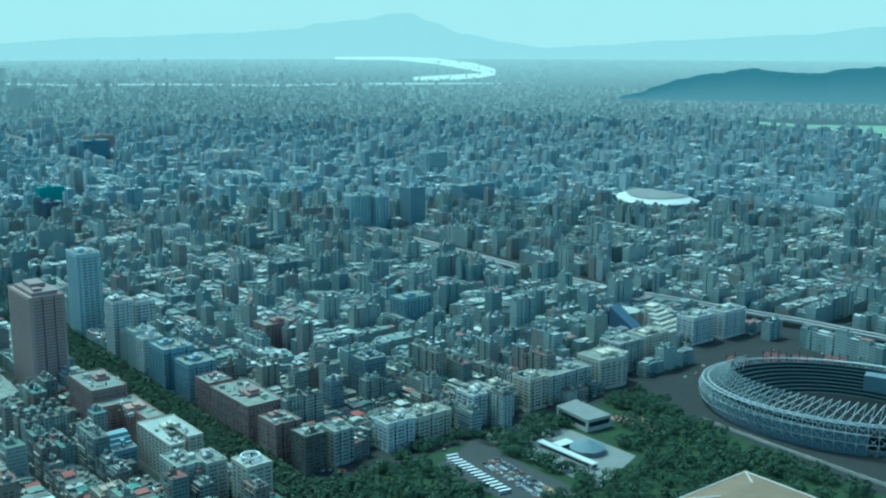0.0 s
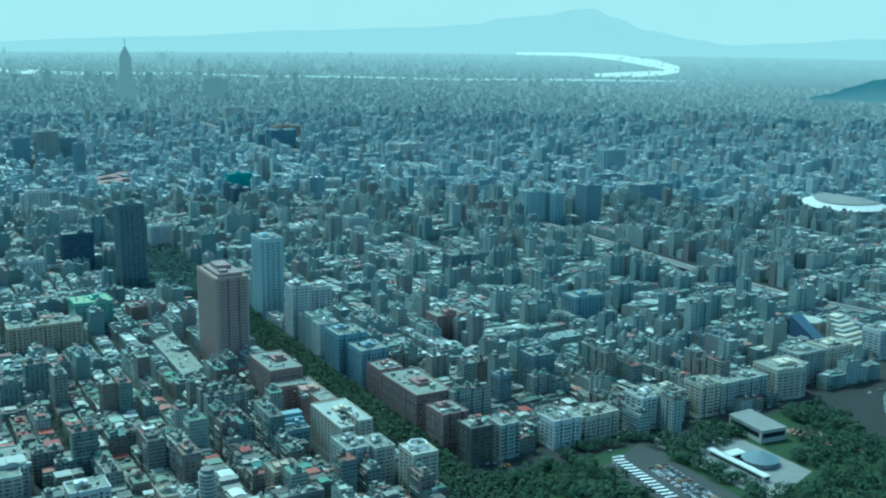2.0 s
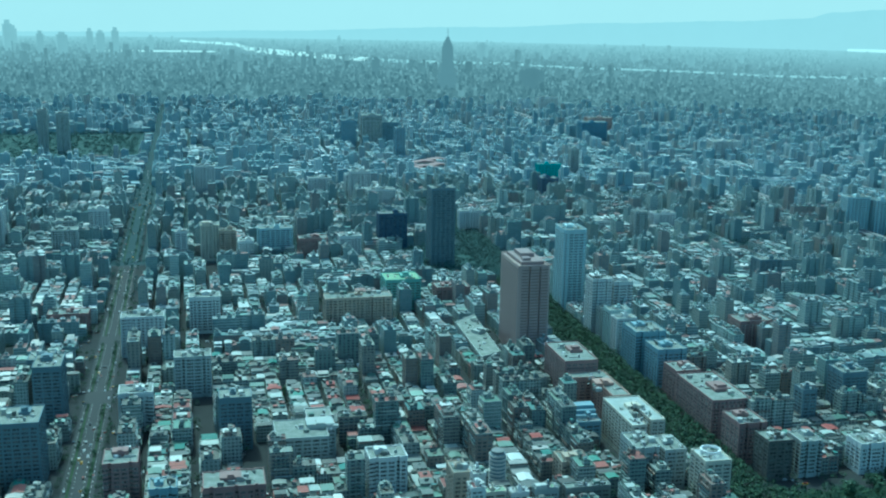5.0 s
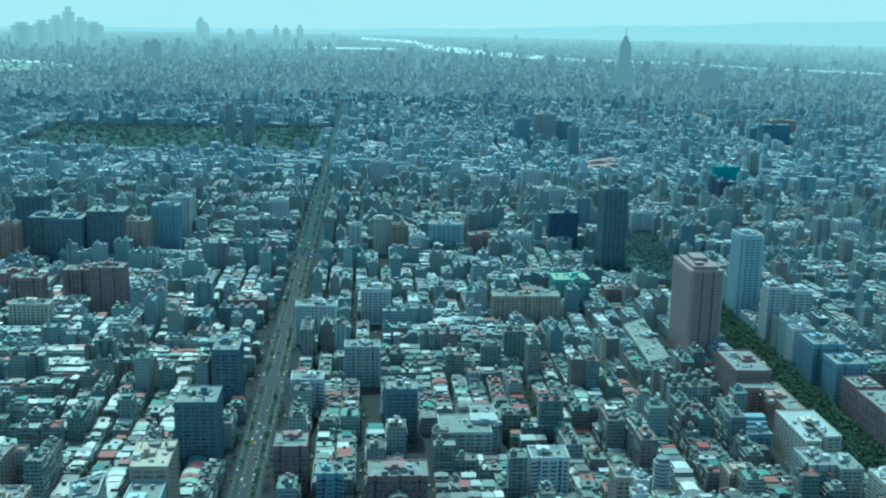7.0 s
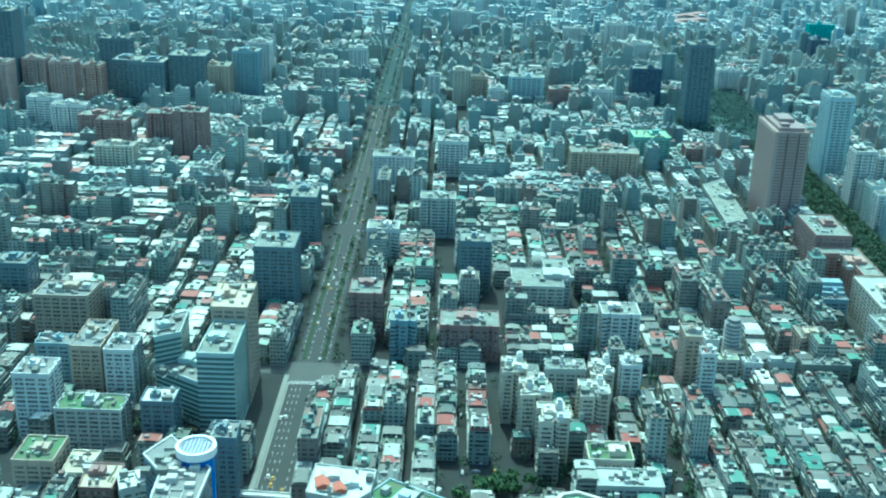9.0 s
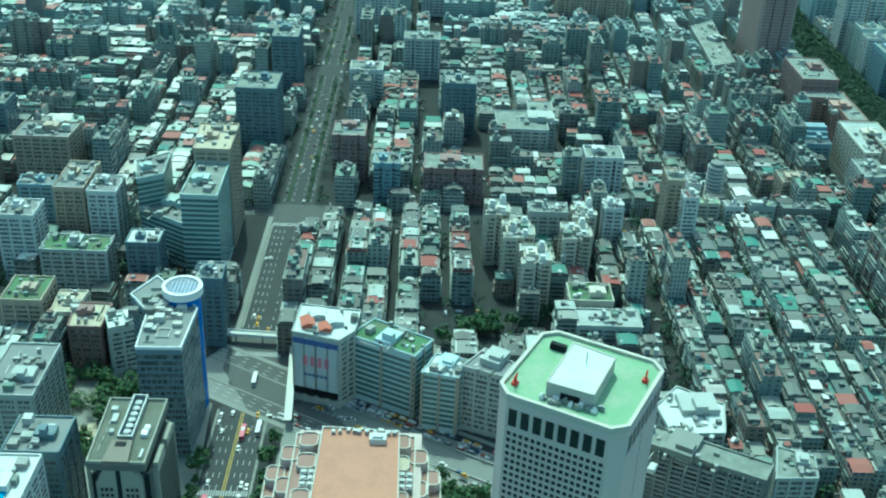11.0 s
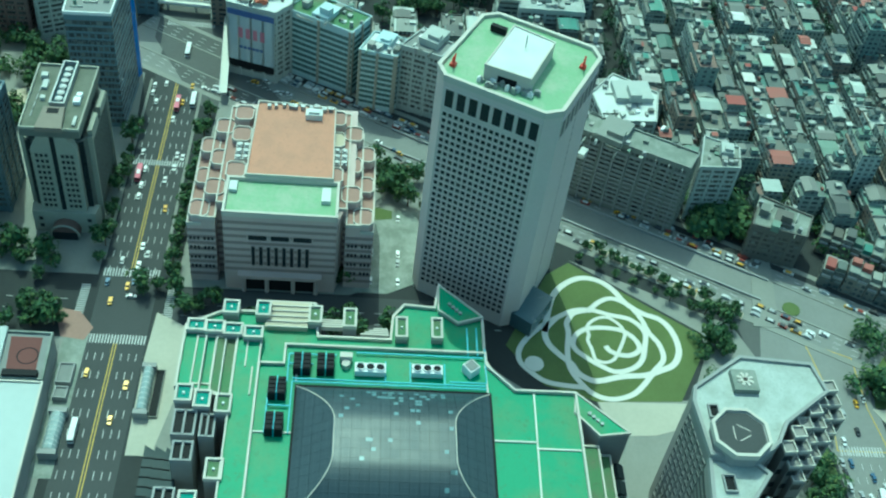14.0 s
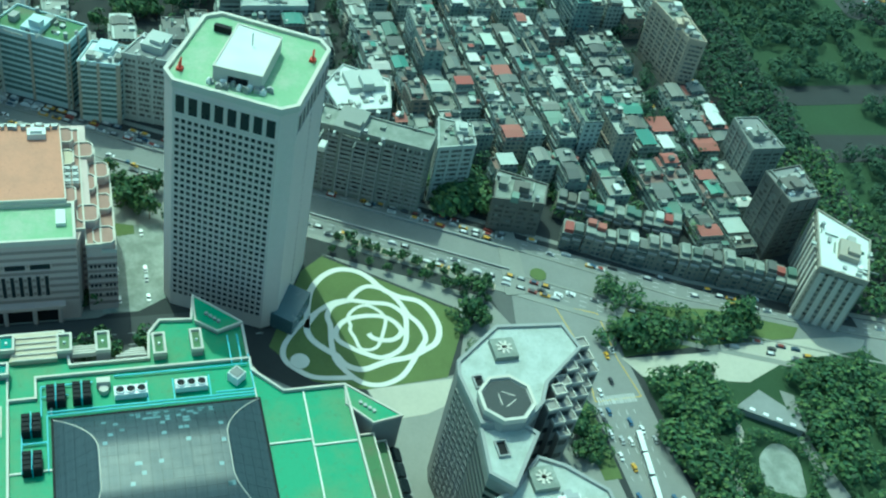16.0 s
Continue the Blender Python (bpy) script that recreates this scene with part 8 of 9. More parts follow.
    for i, (x, y) in enumerate(((-676, 1010), (-690, 1030), (-664, 1046), (-640, 1072), (-706, 985))):
        q = Soup()
        for lv in range(4):
            q.box(x, y, 24, 18, lv * 6.0, lv * 6.0 + 0.8, rot, 0, 0, True)
        for u in (-10, 0, 10):
            for v in (-8, 8):
                q.box(x + u, y + v, 0.9, 0.9, 0, 24)
        part("scaffold", q, M["court_red"], top)


dome()
# white hoarding round the building site
hoard = thing("hoarding", "long white site hoarding along the park road", "fence", at=pose(-560, 806, 0))
HOARD = [(-640, 841), (-554, 837), (-443, 835), (-380, 834)]
for i in range(len(HOARD) - 1):
    s = Soup()
    a, b = strip(HOARD, -0.25, 0.25)
    s.prism(ccw([a[i], a[i + 1], b[i + 1], b[i]]), 0, 3.2)
    part("panel", s, M["cream_paint"], hoard)
# the far arena with its white shell roof
ar = thing("arena", "indoor arena with white shell roof", "arena", at=pose(-1520, 1800, 0))
s = Soup()
s.prism([(-1520 + 95 * math.cos(i * math.pi / 16), 1800 + 70 * math.sin(i * math.pi / 16)) for i in range(32)], 0, 18)
part("wall", s, wall_of("blue"), ar)
for name, k0, k1, z0, z1, side in (("roof_rim", 1.0, 0.72, 18, 27, 0), ("roof_shell", 0.74, 0.3, 28, 34, 0)):
    s = Soup()
    for i in range(32):
        a, b = i * math.pi / 16, (i + 1) * math.pi / 16
        P = lambda t, k, z: (-1520 + 98 * k * math.cos(t), 1800 + 74 * k * math.sin(t), z + 5 * math.cos(t) ** 2)
        s.face([P(a, k0, z0), P(b, k0, z0), P(b, k1, z1), P(a, k1, z1)], 0)
        if name == "roof_shell":
            s.face([P(a, k1, z1), P(b, k1, z1), (-1520, 1800, 39)], 0)
    part(name, s, M["roof_white"] if name == "roof_rim" else M["roof_grey"], ar)
# elevated road across the north
fly = thing("elevated_road", "grey concrete elevated road on piers", "bridge", at=pose(-700, 1220, 0))
for off_, w in ((-9, 9), (4, 9)):
    s = Soup()
    a, b = strip(CIVIC, off_, off_ + w)
    for i in range(len(CIVIC) - 1):
        s.face([(*b[i], 9), (*b[i + 1], 9), (*a[i + 1], 9), (*a[i], 9)], 0)
        for e, f in ((a, a), (b, b)):
            s.face([(*e[i], 7.6), (*e[i + 1], 7.6), (*e[i + 1], 10), (*e[i], 10)], 0)
    part("deck", s, M["concrete"], fly)
for i in range(30):
    s = Soup()
    x = -650 - i * 60
    y = min(CIVIC, key=lambda p: abs(p[0] - x))[1]
    s.box(x, y, 2, 12, 0, 8)
    part("pier", s, M["concrete"], fly)

# ---- streets: kerbed blocks, road paint, bridges ----
def slab(pts, z=0.15, mat="pavement", name="pavement", label="grey paved block with raised kerb"):
    s = Soup()
    s.prism(ccw(pts), -0.5, z)
    tagged(part(name, s, M[mat]), label, "pavement", kind="structure")


slab([(-312, -73), (-312, 60), (-270, 116), (-120, 120), (-120, -73)], 0.14)
slab([(-345, -76), (-345, 4), (-392, 100), (-445, 30), (-478, -30), (-490, -72)], 0.15)
slab([(-350, -112), (-350, -300), (-520, -300), (-545, -170), (-505, -116), (-440, -112)], 0.16)
slab([(-312, -114), (-120, -114), (-120, -300), (-312, -300)], 0.15)
slab([(-376, 112), (-338, 188), (-318, 196), (-262, 205), (-240, 215), (-120, 218), (-120, 121), (-272, 121), (-289, 116), (-292, 160), (-320, 172), (-332, 172)], 0.13)
slab([(-279, 250.7), (-274, 276.6), (-268.5, 304.5), (-278.7, 331), (-280, 378), (-272, 386), (-120, 386), (-120, 250)], 0.15, "park_grass", "garden", "green garden under trees beside the road")
slab([(-246 + k * 5, 284 - k * 2.6 + 2.2 * math.sin(k * 1.1)) for k in range(9)] + [(-206 - k * 5, 267.5 + k * 2.5 + 2.2 * math.sin((8 - k) * 1.1)) for k in range(9)], 0.2, "promenade", "garden_path", "pale sandy garden path")
slab([(-218 + (14 + 2 * math.sin(3 * k * math.pi / 14)) * math.cos(k * math.pi / 14), 295 + (12 + 2.5 * math.cos(2 * k * math.pi / 14 + 1)) * math.sin(k * math.pi / 14)) for k in range(28)], 0.22, "roof_dirty", "garden_court", "grey-green paved garden court")
slab([(-262, 318), (-258, 324), (-228, 318), (-200, 322), (-196, 312), (-228, 312)], 0.21, "road_grey", "garden_walk", "curving grey garden walk")
slab([(-325, 262), (-317, 306), (-299, 350), (-292.5, 343), (-294, 286), (-292, 246), (-312, 250)], 0.17, "grass", "verge", "green verge along the road")
slab([(-291.4, 244.4), (-289.5, 284), (-292, 338.6), (-289.8, 374.7), (-286.6, 384), (-280, 378), (-278.7, 331), (-268.5, 304.5), (-274, 276.6), (-279.2, 250.7)], 0.19, "promenade", "promenade", "pale sandy promenade")
slab([(-742, -70), (-536, -70), (-522, -62), (-440, 98), (-384, 206), (-310, 345), (-295, 385), (-742, 402)], 0.12, "lane", "block", "grey city block floor between narrow lanes")
slab([(-742, -116), (-742, -420), (-640, -420), (-590, -250), (-560, -128), (-566, -116)], 0.12, "lane", "block", "grey city block floor between narrow lanes")
slab([(-289, 116.5), (-290, 157), (-279, 160), (-272, 140), (-271, 122)], 0.2, "promenade", "garden_walk", "pale paved walk beside the lawn")
slab([(-292, 204), (-262, 208), (-226, 209), (-226, 217.5), (-262, 217.5), (-290, 214)], 0.2, "grass", "lawn", "green lawn strip beside the hotel")
slab([(-730, -142), (-730, -58), (-762, -58), (-762, -142)], 0.03, "junction", "junction", "worn grey asphalt of a street crossing")
slab([(-577, -133), (-577, -116), (-742, -116), (-742, -133)], 0.1, "junction", "forecourt", "grey forecourt in front of the office towers")
slab([(-346, 204), (-322, 247), (-120, 247), (-120, 219), (-266, 219), (-318, 198)], 0.02, "road_grey", "street", "worn grey street beside the hotel")
slab([(400, -110), (400, -84), (-1640, -84), (-1640, -110)], 0.025, "asphalt", "avenue", "dark asphalt avenue running straight to the distance")
slab([(-404, 8), (-372, 10), (-347, 6), (-347, 22), (-356, 38), (-404, 37)], 0.17, "roof_dirty", "service_street", "worn grey service street between the two halls")
slab([(-358, 203), (-345, 216), (-318, 246), (-300, 240), (-312, 200), (-322, 193), (-345, 190)], 0.015, "junction", "junction", "worn grey asphalt of the turning by the hotel")
slab([(-408, 8), (-404, 24), (-398, 24), (-396, 10)], 0.2, "grass", "flower_bed", "small green flower bed at the street corner")
slab([(-344, -78), (-318, -78), (-318, 60), (-344, 60)], 0.03, "asphalt", "side_street", "dark asphalt side street")
slab([(-575, -115.8), (-575, -112.2), (-740, -112.2), (-740, -115.8)], 0.16, "pavement", "pavement_south", "grey pavement beside the avenue")
slab([(-575, -81.6), (-575, -78), (-740, -78), (-740, -81.6)], 0.16, "pavement", "pavement_north", "grey pavement beside the avenue")
for y, x0, x1 in [(y, *v) for y in (-113.5, -80.5) for v in ((-768, -1052), (-1090, -1246), (-1282, -1628), (-1664, -2130))]:
    slab([(x0, y - 2.4), (x0, y + 2.4), (x1, y + 2.4), (x1, y - 2.4)], 0.16, "lane", "pavement", "dark paved footway under street trees beside the avenue")
for y, x0, x1 in [(y, *v) for y in (-104.6, -89.4) for v in ((-768, -1052), (-1090, -1246), (-1282, -1628), (-1664, -2130))]:
    slab([(x0, y - 1.1), (x0, y + 1.1), (x1, y + 1.1), (x1, y - 1.1)], 0.3, "park_grass", "planted_median", "narrow planted median in the avenue")
for y in (-111.2, -83.0):
    for x0, x1 in ((-360, -500), (-585, -728)):
        slab([(x0, y - 0.7), (x0, y + 0.7), (x1, y + 0.7), (x1, y - 0.7)], 0.3, "pavement", "kerb_strip", "pale concrete kerb strip along the avenue")
for i in range(11):
    t = thing("planter", "pale square stone planter in a row of trees", "planter", "planters", at=pose(-386 + i * 4.1, 124 + i * 6.9, 0))
    s = Soup()
    s.box(-386 + i * 4.1, 124 + i * 6.9, 4.4, 4.4, 0, 0.8, KA)
    part("box", s, M["sand"], t)
    s = Soup()
    s.box(-386 + i * 4.1, 124 + i * 6.9, 3.4, 3.4, 0.8, 1.0, KA)
    part("soil", s, M["park_grass"], t)
paint, yellow = Soup(), Soup()


def dashes(line_y, x0, x1, length=4.0, gap=6.0, width=0.3, soup=paint):
    x = x0
    while x > x1:
        soup.box(x - length / 2, line_y, length, width, 0, 0.1)
        x -= length + gap


for y in (-107.5, -104.3, -101.1, -93.2, -90.0, -86.8):
    for x0, x1 in ((-120, -306), (-352, -490), (-575, -730), (-768, -1052), (-1090, -1246), (-1282, -1628)):
        dashes(y, x0, x1)
for y in (-97.6, -96.4):
    for x0, x1 in ((-120, -310), (-352, -500)):
        yellow.box((x0 + x1) / 2, y, x0 - x1, 0.45, 0, 0.1)


def zebra(cx, cy, w, d, along_x=True):
    n = int((d if along_x else w) / 1.3)
    for i in range(n):
        k = (i + 0.5) / n - 0.5
        paint.box(cx + (0 if along_x else k * w), cy + (k * d if along_x else 0), w if along_x else 0.65, 0.65 if along_x else d, 0, 0.11)


zebra(-352, -97, 5, 26)
zebra(-312, -97, 5, 26)
zebra(-331, -77, 26, 4, False)
zebra(-331, -116, 26, 4, False)
zebra(-556, -97, 5, 28)
zebra(-728, -97, 5, 28)
zebra(-430, -97, 4, 26)
zebra(-372, 33, 10, 4, False)
zebra(-268, 232, 5, 20)
for x, y0, y1 in ((-331, -78, 80), (-331, -300, -116)):
    for k in (-3.3, 3.3):
        yy = y0
        while yy < y1:
            paint.box(x + k, yy, 0.3, 3, 0, 0.1)
            yy += 8
for off_ in (-18, -14.6, -11.2, 11.2, 14.6, 18):
    a, b = strip(KEELUNG, off_ - 0.15, off_ + 0.15)
    for (p, q) in zip(a, a[1:]):
        n = math.dist(p, q)
        for i in range(int(n / 9)):
            u = (i + 0.5) * 9 / n
            paint.box(p[0] + (q[0] - p[0]) * u, p[1] + (q[1] - p[1]) * u, 3.6, 0.3, 0, 0.1, math.atan2(q[1] - p[1], q[0] - p[0]))
for i in range(14):
    paint.box(-504 + i * 1.6, -58 + i * 3.0, 2.6, 0.5, 0, 0.1, KA + 0.8)
box_road = [(-330, 222), (-321, 243), (-292, 242), (-268, 245), (-268, 221), (-300, 226)]
for p, q in zip(box_road, box_road[1:] + box_road[:1]):
    yellow.box((p[0] + q[0]) / 2, (p[1] + q[1]) / 2, math.dist(p, q), 0.5, 0, 0.1, math.atan2(q[1] - p[1], q[0] - p[0]))
for k in (222, 226, 230, 234, 238):
    for i in range(7):
        paint.box(-225 - i * 7, k, 3, 0.25, 0, 0.1)
tagged(part("lane_marking", paint, M["marking"]), "white lane dashes and zebra crossings", "road marking", kind="structure")
tagged(part("centre_line", yellow, M["yellow_marking"]), "yellow centre lines", "road marking", kind="structure")
# the diagonal road: worn carriageways, pale medians and planted strip
for name, a, b, z, mat, label in (("carriageway_centre", -8.2, 8.2, 0.02, "road_grey", "patched asphalt between the carriageways"), ("carriageway_west", -21, -9.5, 0.03, "road_grey", "worn grey carriageway of the diagonal road"), ("carriageway_east", 9.5, 21, 0.03, "road_grey", "worn grey carriageway of the diagonal road"), ("median_west", -9.4, -8.3, 0.3, "pavement", "pale concrete median"), ("median_east", 8.3, 9.4, 0.3, "pavement", "pale concrete median"), ("side_path", 21.2, 24.5, 0.25, "pavement", "pale paved footpath beside the road"), ("far_path", -24.5, -21.4, 0.22, "pavement", "grey footpath beside the road")):
    s = Soup()
    a0, b0 = strip(KEELUNG[2:], a, b)
    for i in range(len(a0) - 1):
        s.prism(ccw([a0[i], a0[i + 1], b0[i + 1], b0[i]]), -0.2, z)
    tagged(part(name, s, M[mat]), label, "road", kind="structure")
# underpass walls in the diagonal road
under = thing("underpass", "sunken underpass lanes between concrete walls", "underpass", at=pose(-385, 165, 0))
seg = [p for p in KEELUNG if -470 < p[0] < -350]
for o in (-7.5, 7.5):
    s = Soup()
    a, b = strip(seg, o - 0.5, o + 0.5)
    for i in range(len(seg) - 1):
        s.prism(ccw([a[i], a[i + 1], b[i + 1], b[i]]), 0, 1.3)
    part("parapet_wall", s, M["concrete"], under)
s = Soup()
ribbon(s, seg, -7, 7, 0.06)
part("underpass_lane", s, M["road_grey"], under)
slab([(-480, -84), (-540, -116), (-577, -116), (-577, -78), (-522, -62), (-482, -34), (-474, -60)], 0.035, "junction", "junction", "worn grey asphalt of the wide crossing")
# footbridges
def footbridge(label, line, w, z):
    top = thing("footbridge", label, "footbridge", at=pose(*line[0], 0))
    a, b = strip(line, -w / 2, w / 2)
    s = Soup()
    for i in range(len(line) - 1):
        s.prism(ccw([a[i], a[i + 1], b[i + 1], b[i]]), z - 0.9, z, 0, 0, True)
    part("deck", s, M["path_white"] if w < 6 else M["pavement"], top)
    for e in (a, b):
        for i in range(len(line) - 1):
            s = Soup()
            p, q = e[i], e[i + 1]
            s.box((p[0] + q[0]) / 2, (p[1] + q[1]) / 2, math.dist(p, q), 0.25, z, z + 1.2, math.atan2(q[1] - p[1], q[0] - p[0]))
            part("railing", s, M["white_paint"], top)
    for p, q in zip(line, line[1:]):
        for u in (0.15, 0.5, 0.85):
            s = Soup()
            s.disc(p[0] + (q[0] - p[0]) * u, p[1] + (q[1] - p[1]) * u, 0.6, 0, z - 0.8, 0, 0, 10)
            part("pier", s, M["concrete"], top)


footbridge("white concrete footbridge over the avenue", [(-570, -120), (-567, -72)], 5, 6.2)
footbridge("white concrete footbridge along the junction", [(-569, -76), (-484, -70)], 4, 6.3)
slab([(-384, 208), (-384, 218), (-338, 212), (-338, 199)], 0.45, "pavement", "crossing_deck", "pale paved deck over the underpass")
# metro station entrances: a glazed barrel roof on a stone base, a black slab for the open stairs beside it
def metro_entrance(x0, x1, y, w, stairs):
    top = thing("metro_entrance", "glazed barrel-roofed metro station entrance on the pavement", "station entrance", "metro entrances", at=pose((x0 + x1) / 2, y, 0.1))
    s = Soup()
    s.ring(ccw([(x0, y - w / 2), (x1, y - w / 2), (x1, y + w / 2), (x0, y + w / 2)]), 0.5, 0.1, 1.6)
    part("base_wall", s, M["pavement"], top)
    n = 8
    for i in range(n):
        a, b = x0 + (x1 - x0) * i / n + 0.12, x0 + (x1 - x0) * (i + 1) / n - 0.12
        s = Soup()
        for k in range(6):
            p, q = math.pi * k / 6, math.pi * (k + 1) / 6
            s.face([(a, y - w / 2 * math.cos(p), 1.6 + 3.4 * math.sin(p)), (b, y - w / 2 * math.cos(p), 1.6 + 3.4 * math.sin(p)), (b, y - w / 2 * math.cos(q), 1.6 + 3.4 * math.sin(q)), (a, y - w / 2 * math.cos(q), 1.6 + 3.4 * math.sin(q))], 0)
        part("glass_panel", s, M["canopy_glass"], top)
        s = Soup()
        for k in range(6):
            p, q = math.pi * k / 6, math.pi * (k + 1) / 6
            s.tube((a - 0.12, y - w / 2 * math.cos(p), 1.6 + 3.45 * math.sin(p)), (a - 0.12, y - w / 2 * math.cos(q), 1.6 + 3.45 * math.sin(q)), 0.16)
        part("arch_rib", s, M["white_paint"], top)
    for x in (x0 - 1.2, x1 + 1.2):
        s = Soup()
        s.box(x, y, 2.4, w + 1.4, 0.1, 4.6)
        part("end_block", s, M["concrete"], top)
    if stairs:
        # no steps: black colour stands for the dark of the stairwell
        s = Soup()
        s.box((x0 + x1) / 2, y + w / 2 + 2.4, x1 - x0 + 2, 3.4, 0.1, 0.32)
        part("stair_opening", s, M["dark_metal"], top)
        s = Soup()
        s.ring(rect((x0 + x1) / 2, y + w / 2 + 2.4, x1 - x0 + 3, 4.2), 0.4, 0.1, 1.2)
        part("stair_rail", s, M["pavement"], top)


M["canopy_glass"] = plain("milky_canopy_glass", (0.34, 0.4, 0.4), 0.3, grain=0.5, amount=0.3)
metro_entrance(-294, -272, -79.6, 4.6, True)
metro_entrance(-269, -251, -112.4, 6.0, False)
for x, y, w, d in ((-290.5, -114, 10.5, 6.5), (-280.2, -113.8, 6, 5.6)):
    t = thing("ventilation_shaft", "low concrete ventilation shaft with grey grille on the pavement", "ventilation shaft", "station shafts", at=pose(x, y, 0.1))
    s = Soup()
    s.ring(rect(x, y, w, d), 0.6, 0.1, 3.0)
    part("wall", s, M["concrete"], t)
    s = Soup()
    s.box(x, y, w - 1.2, d - 1.2, 0.1, 2.3)
    part("grille", s, M["roof_grey"], t)
# dark glass canopy stepping down from the hall to the avenue
top = thing("station_canopy", "dark glass stepped canopy between exhibition hall and avenue", "canopy", at=pose(-232, -66, 0))
for i in range(3):
    s = Soup()
    s.prism(ccw([(-252 + i * 3, -74 + i * 5), (-120, -74 + i * 5), (-120, -69 + i * 5), (-249 + i * 3, -69 + i * 5)]), 0, 8 + i * 4)
    w = part("glass_step", s, M["canopy_dark"], top)
    for k in range(14):
        s = Soup()
        s.box(-246 + i * 3 + k * 4.4, -71.5 + i * 5, 0.35, 5, 8 + i * 4, 8.35 + i * 4)
        part("roof_rib", s, M["dark_metal"], w)
# low buildings across the avenue
t = thing("white_hall", "low hall with a wide plain white roof beside the avenue", "hall", at=pose(-255, -140, 0))
pl = ccw([(-277.7, -170), (-277.7, -118.8), (-200, -117), (-200, -170)])
s = Soup()
s.prism(pl, 0, 12)
part("wall", s, M["concrete"], t)
s = Soup()
s.prism(offset(pl, -0.8), 12, 12.15)
part("roof", s, M["roof_sheet"], t)
s = Soup()
s.ring(offset(pl, 0.2), 0.8, 11.2, 12.9)
part("parapet", s, M["cream_paint"], t)
t = thing("court_house", "low building with a dark red sports court on its roof", "building", at=pose(-291, -135, 0))
pl = ccw([(-303.7, -156), (-303.4, -120.4), (-278.5, -119.2), (-278.5, -156)])
s = Soup()
s.prism(pl, 0, 12)
part("wall", s, M["concrete"], t)
s = Soup()
s.ring(offset(pl, 0.2), 0.8, 11.2, 13.2)
part("parapet", s, M["roof_dirty"], t)
s = Soup()
s.prism(offset(pl, -0.8), 12, 12.15)
part("roof", s, M["roof_grey"], t)
s = Soup()
s.prism(ccw([(-301, -137), (-301, -124), (-283, -123), (-283, -135)]), 12.15, 12.25)
court = part("court", s, M["court_red"], t, "dark red sports court")
s = Soup()
s.ring([(-291 + 4.5 * math.cos(k * math.pi / 8), -128 + 4.5 * math.sin(k * math.pi / 8)) for k in range(16)], 0.5, 12.25, 12.32)
part("court_circle", s, M["dark_metal"], court)
s = Soup()
s.box(-280.6, -128.5, 3, 14, 12.15, 14.6)
part("wall_panel", s, M["dark_metal"], t)
s = Soup()
s.prism(ccw([(-304.8, -156), (-304.8, -139), (-283.6, -137.8), (-283.6, -156)]), 12.4, 14.2)
part("white_roof", s, M["roof_sheet"], t)
slab([(-477.7, -187.2), (-484.7, -176.7), (-471.4, -170.1), (-467, -182.7)], 0.22, "sand", "sand_court", "pale sand court between trees")
# cream paving at the crossing
slab([(-328.5, -81.8), (-320.5, -67), (-298, -64), (-252, -72.6), (-252, -82.8), (-302, -83.2)], 0.17, "promenade", "corner_pavement", "cream paved corner beside the exhibition hall")
slab([(-329, -126.6), (-327, -115.4), (-318, -108), (-310.7, -110.6), (-312, -121)], 0.17, "roof_pink", "brick_pavement", "reddish brick-paved corner")
slab([(-324, -119.5), (-320, -109.2), (-240, -109.2), (-240, -119)], 0.16, "roof_dirty", "south_pavement", "olive-grey pavement along the avenue")
slab([(-374, -122), (-350, -130), (-350, -113), (-462, -112.6), (-462, -116.4), (-374, -114.5)], 0.18, "pavement", "forecourt", "pale paved forecourt of the stone building")
slab([(-350.5 + 4.4 * math.cos(k * math.pi / 8), 221 + 4.4 * math.sin(k * math.pi / 8)) for k in range(16)], 0.5, "grass", "traffic_island", "round green traffic island")
# garden pavilion with a flat grey roof
t = thing("garden_pavilion", "long low garden pavilion with dark curved roof and pale skylights", "pavilion", at=pose(-250, 303, 0))
pl = ccw([(-260, 303.5), (-239.4, 319.2), (-234.7, 315), (-252.7, 288)])
s = Soup()
s.prism(pl, 0, 4)
part("wall", s, M["concrete"], t)
s = Soup()
s.prism(offset(pl, 0.6), 4, 4.4, 0, 0, True)
part("roof", s, M["roof_grey"], t)
for k in range(4):
    s = Soup()
    s.box(-250 + k * 3.8, 294.5 + k * 5.4, 2.6, 1.6, 4.4, 4.8, radians(52))
    part("skylight", s, M["white_paint"], t)


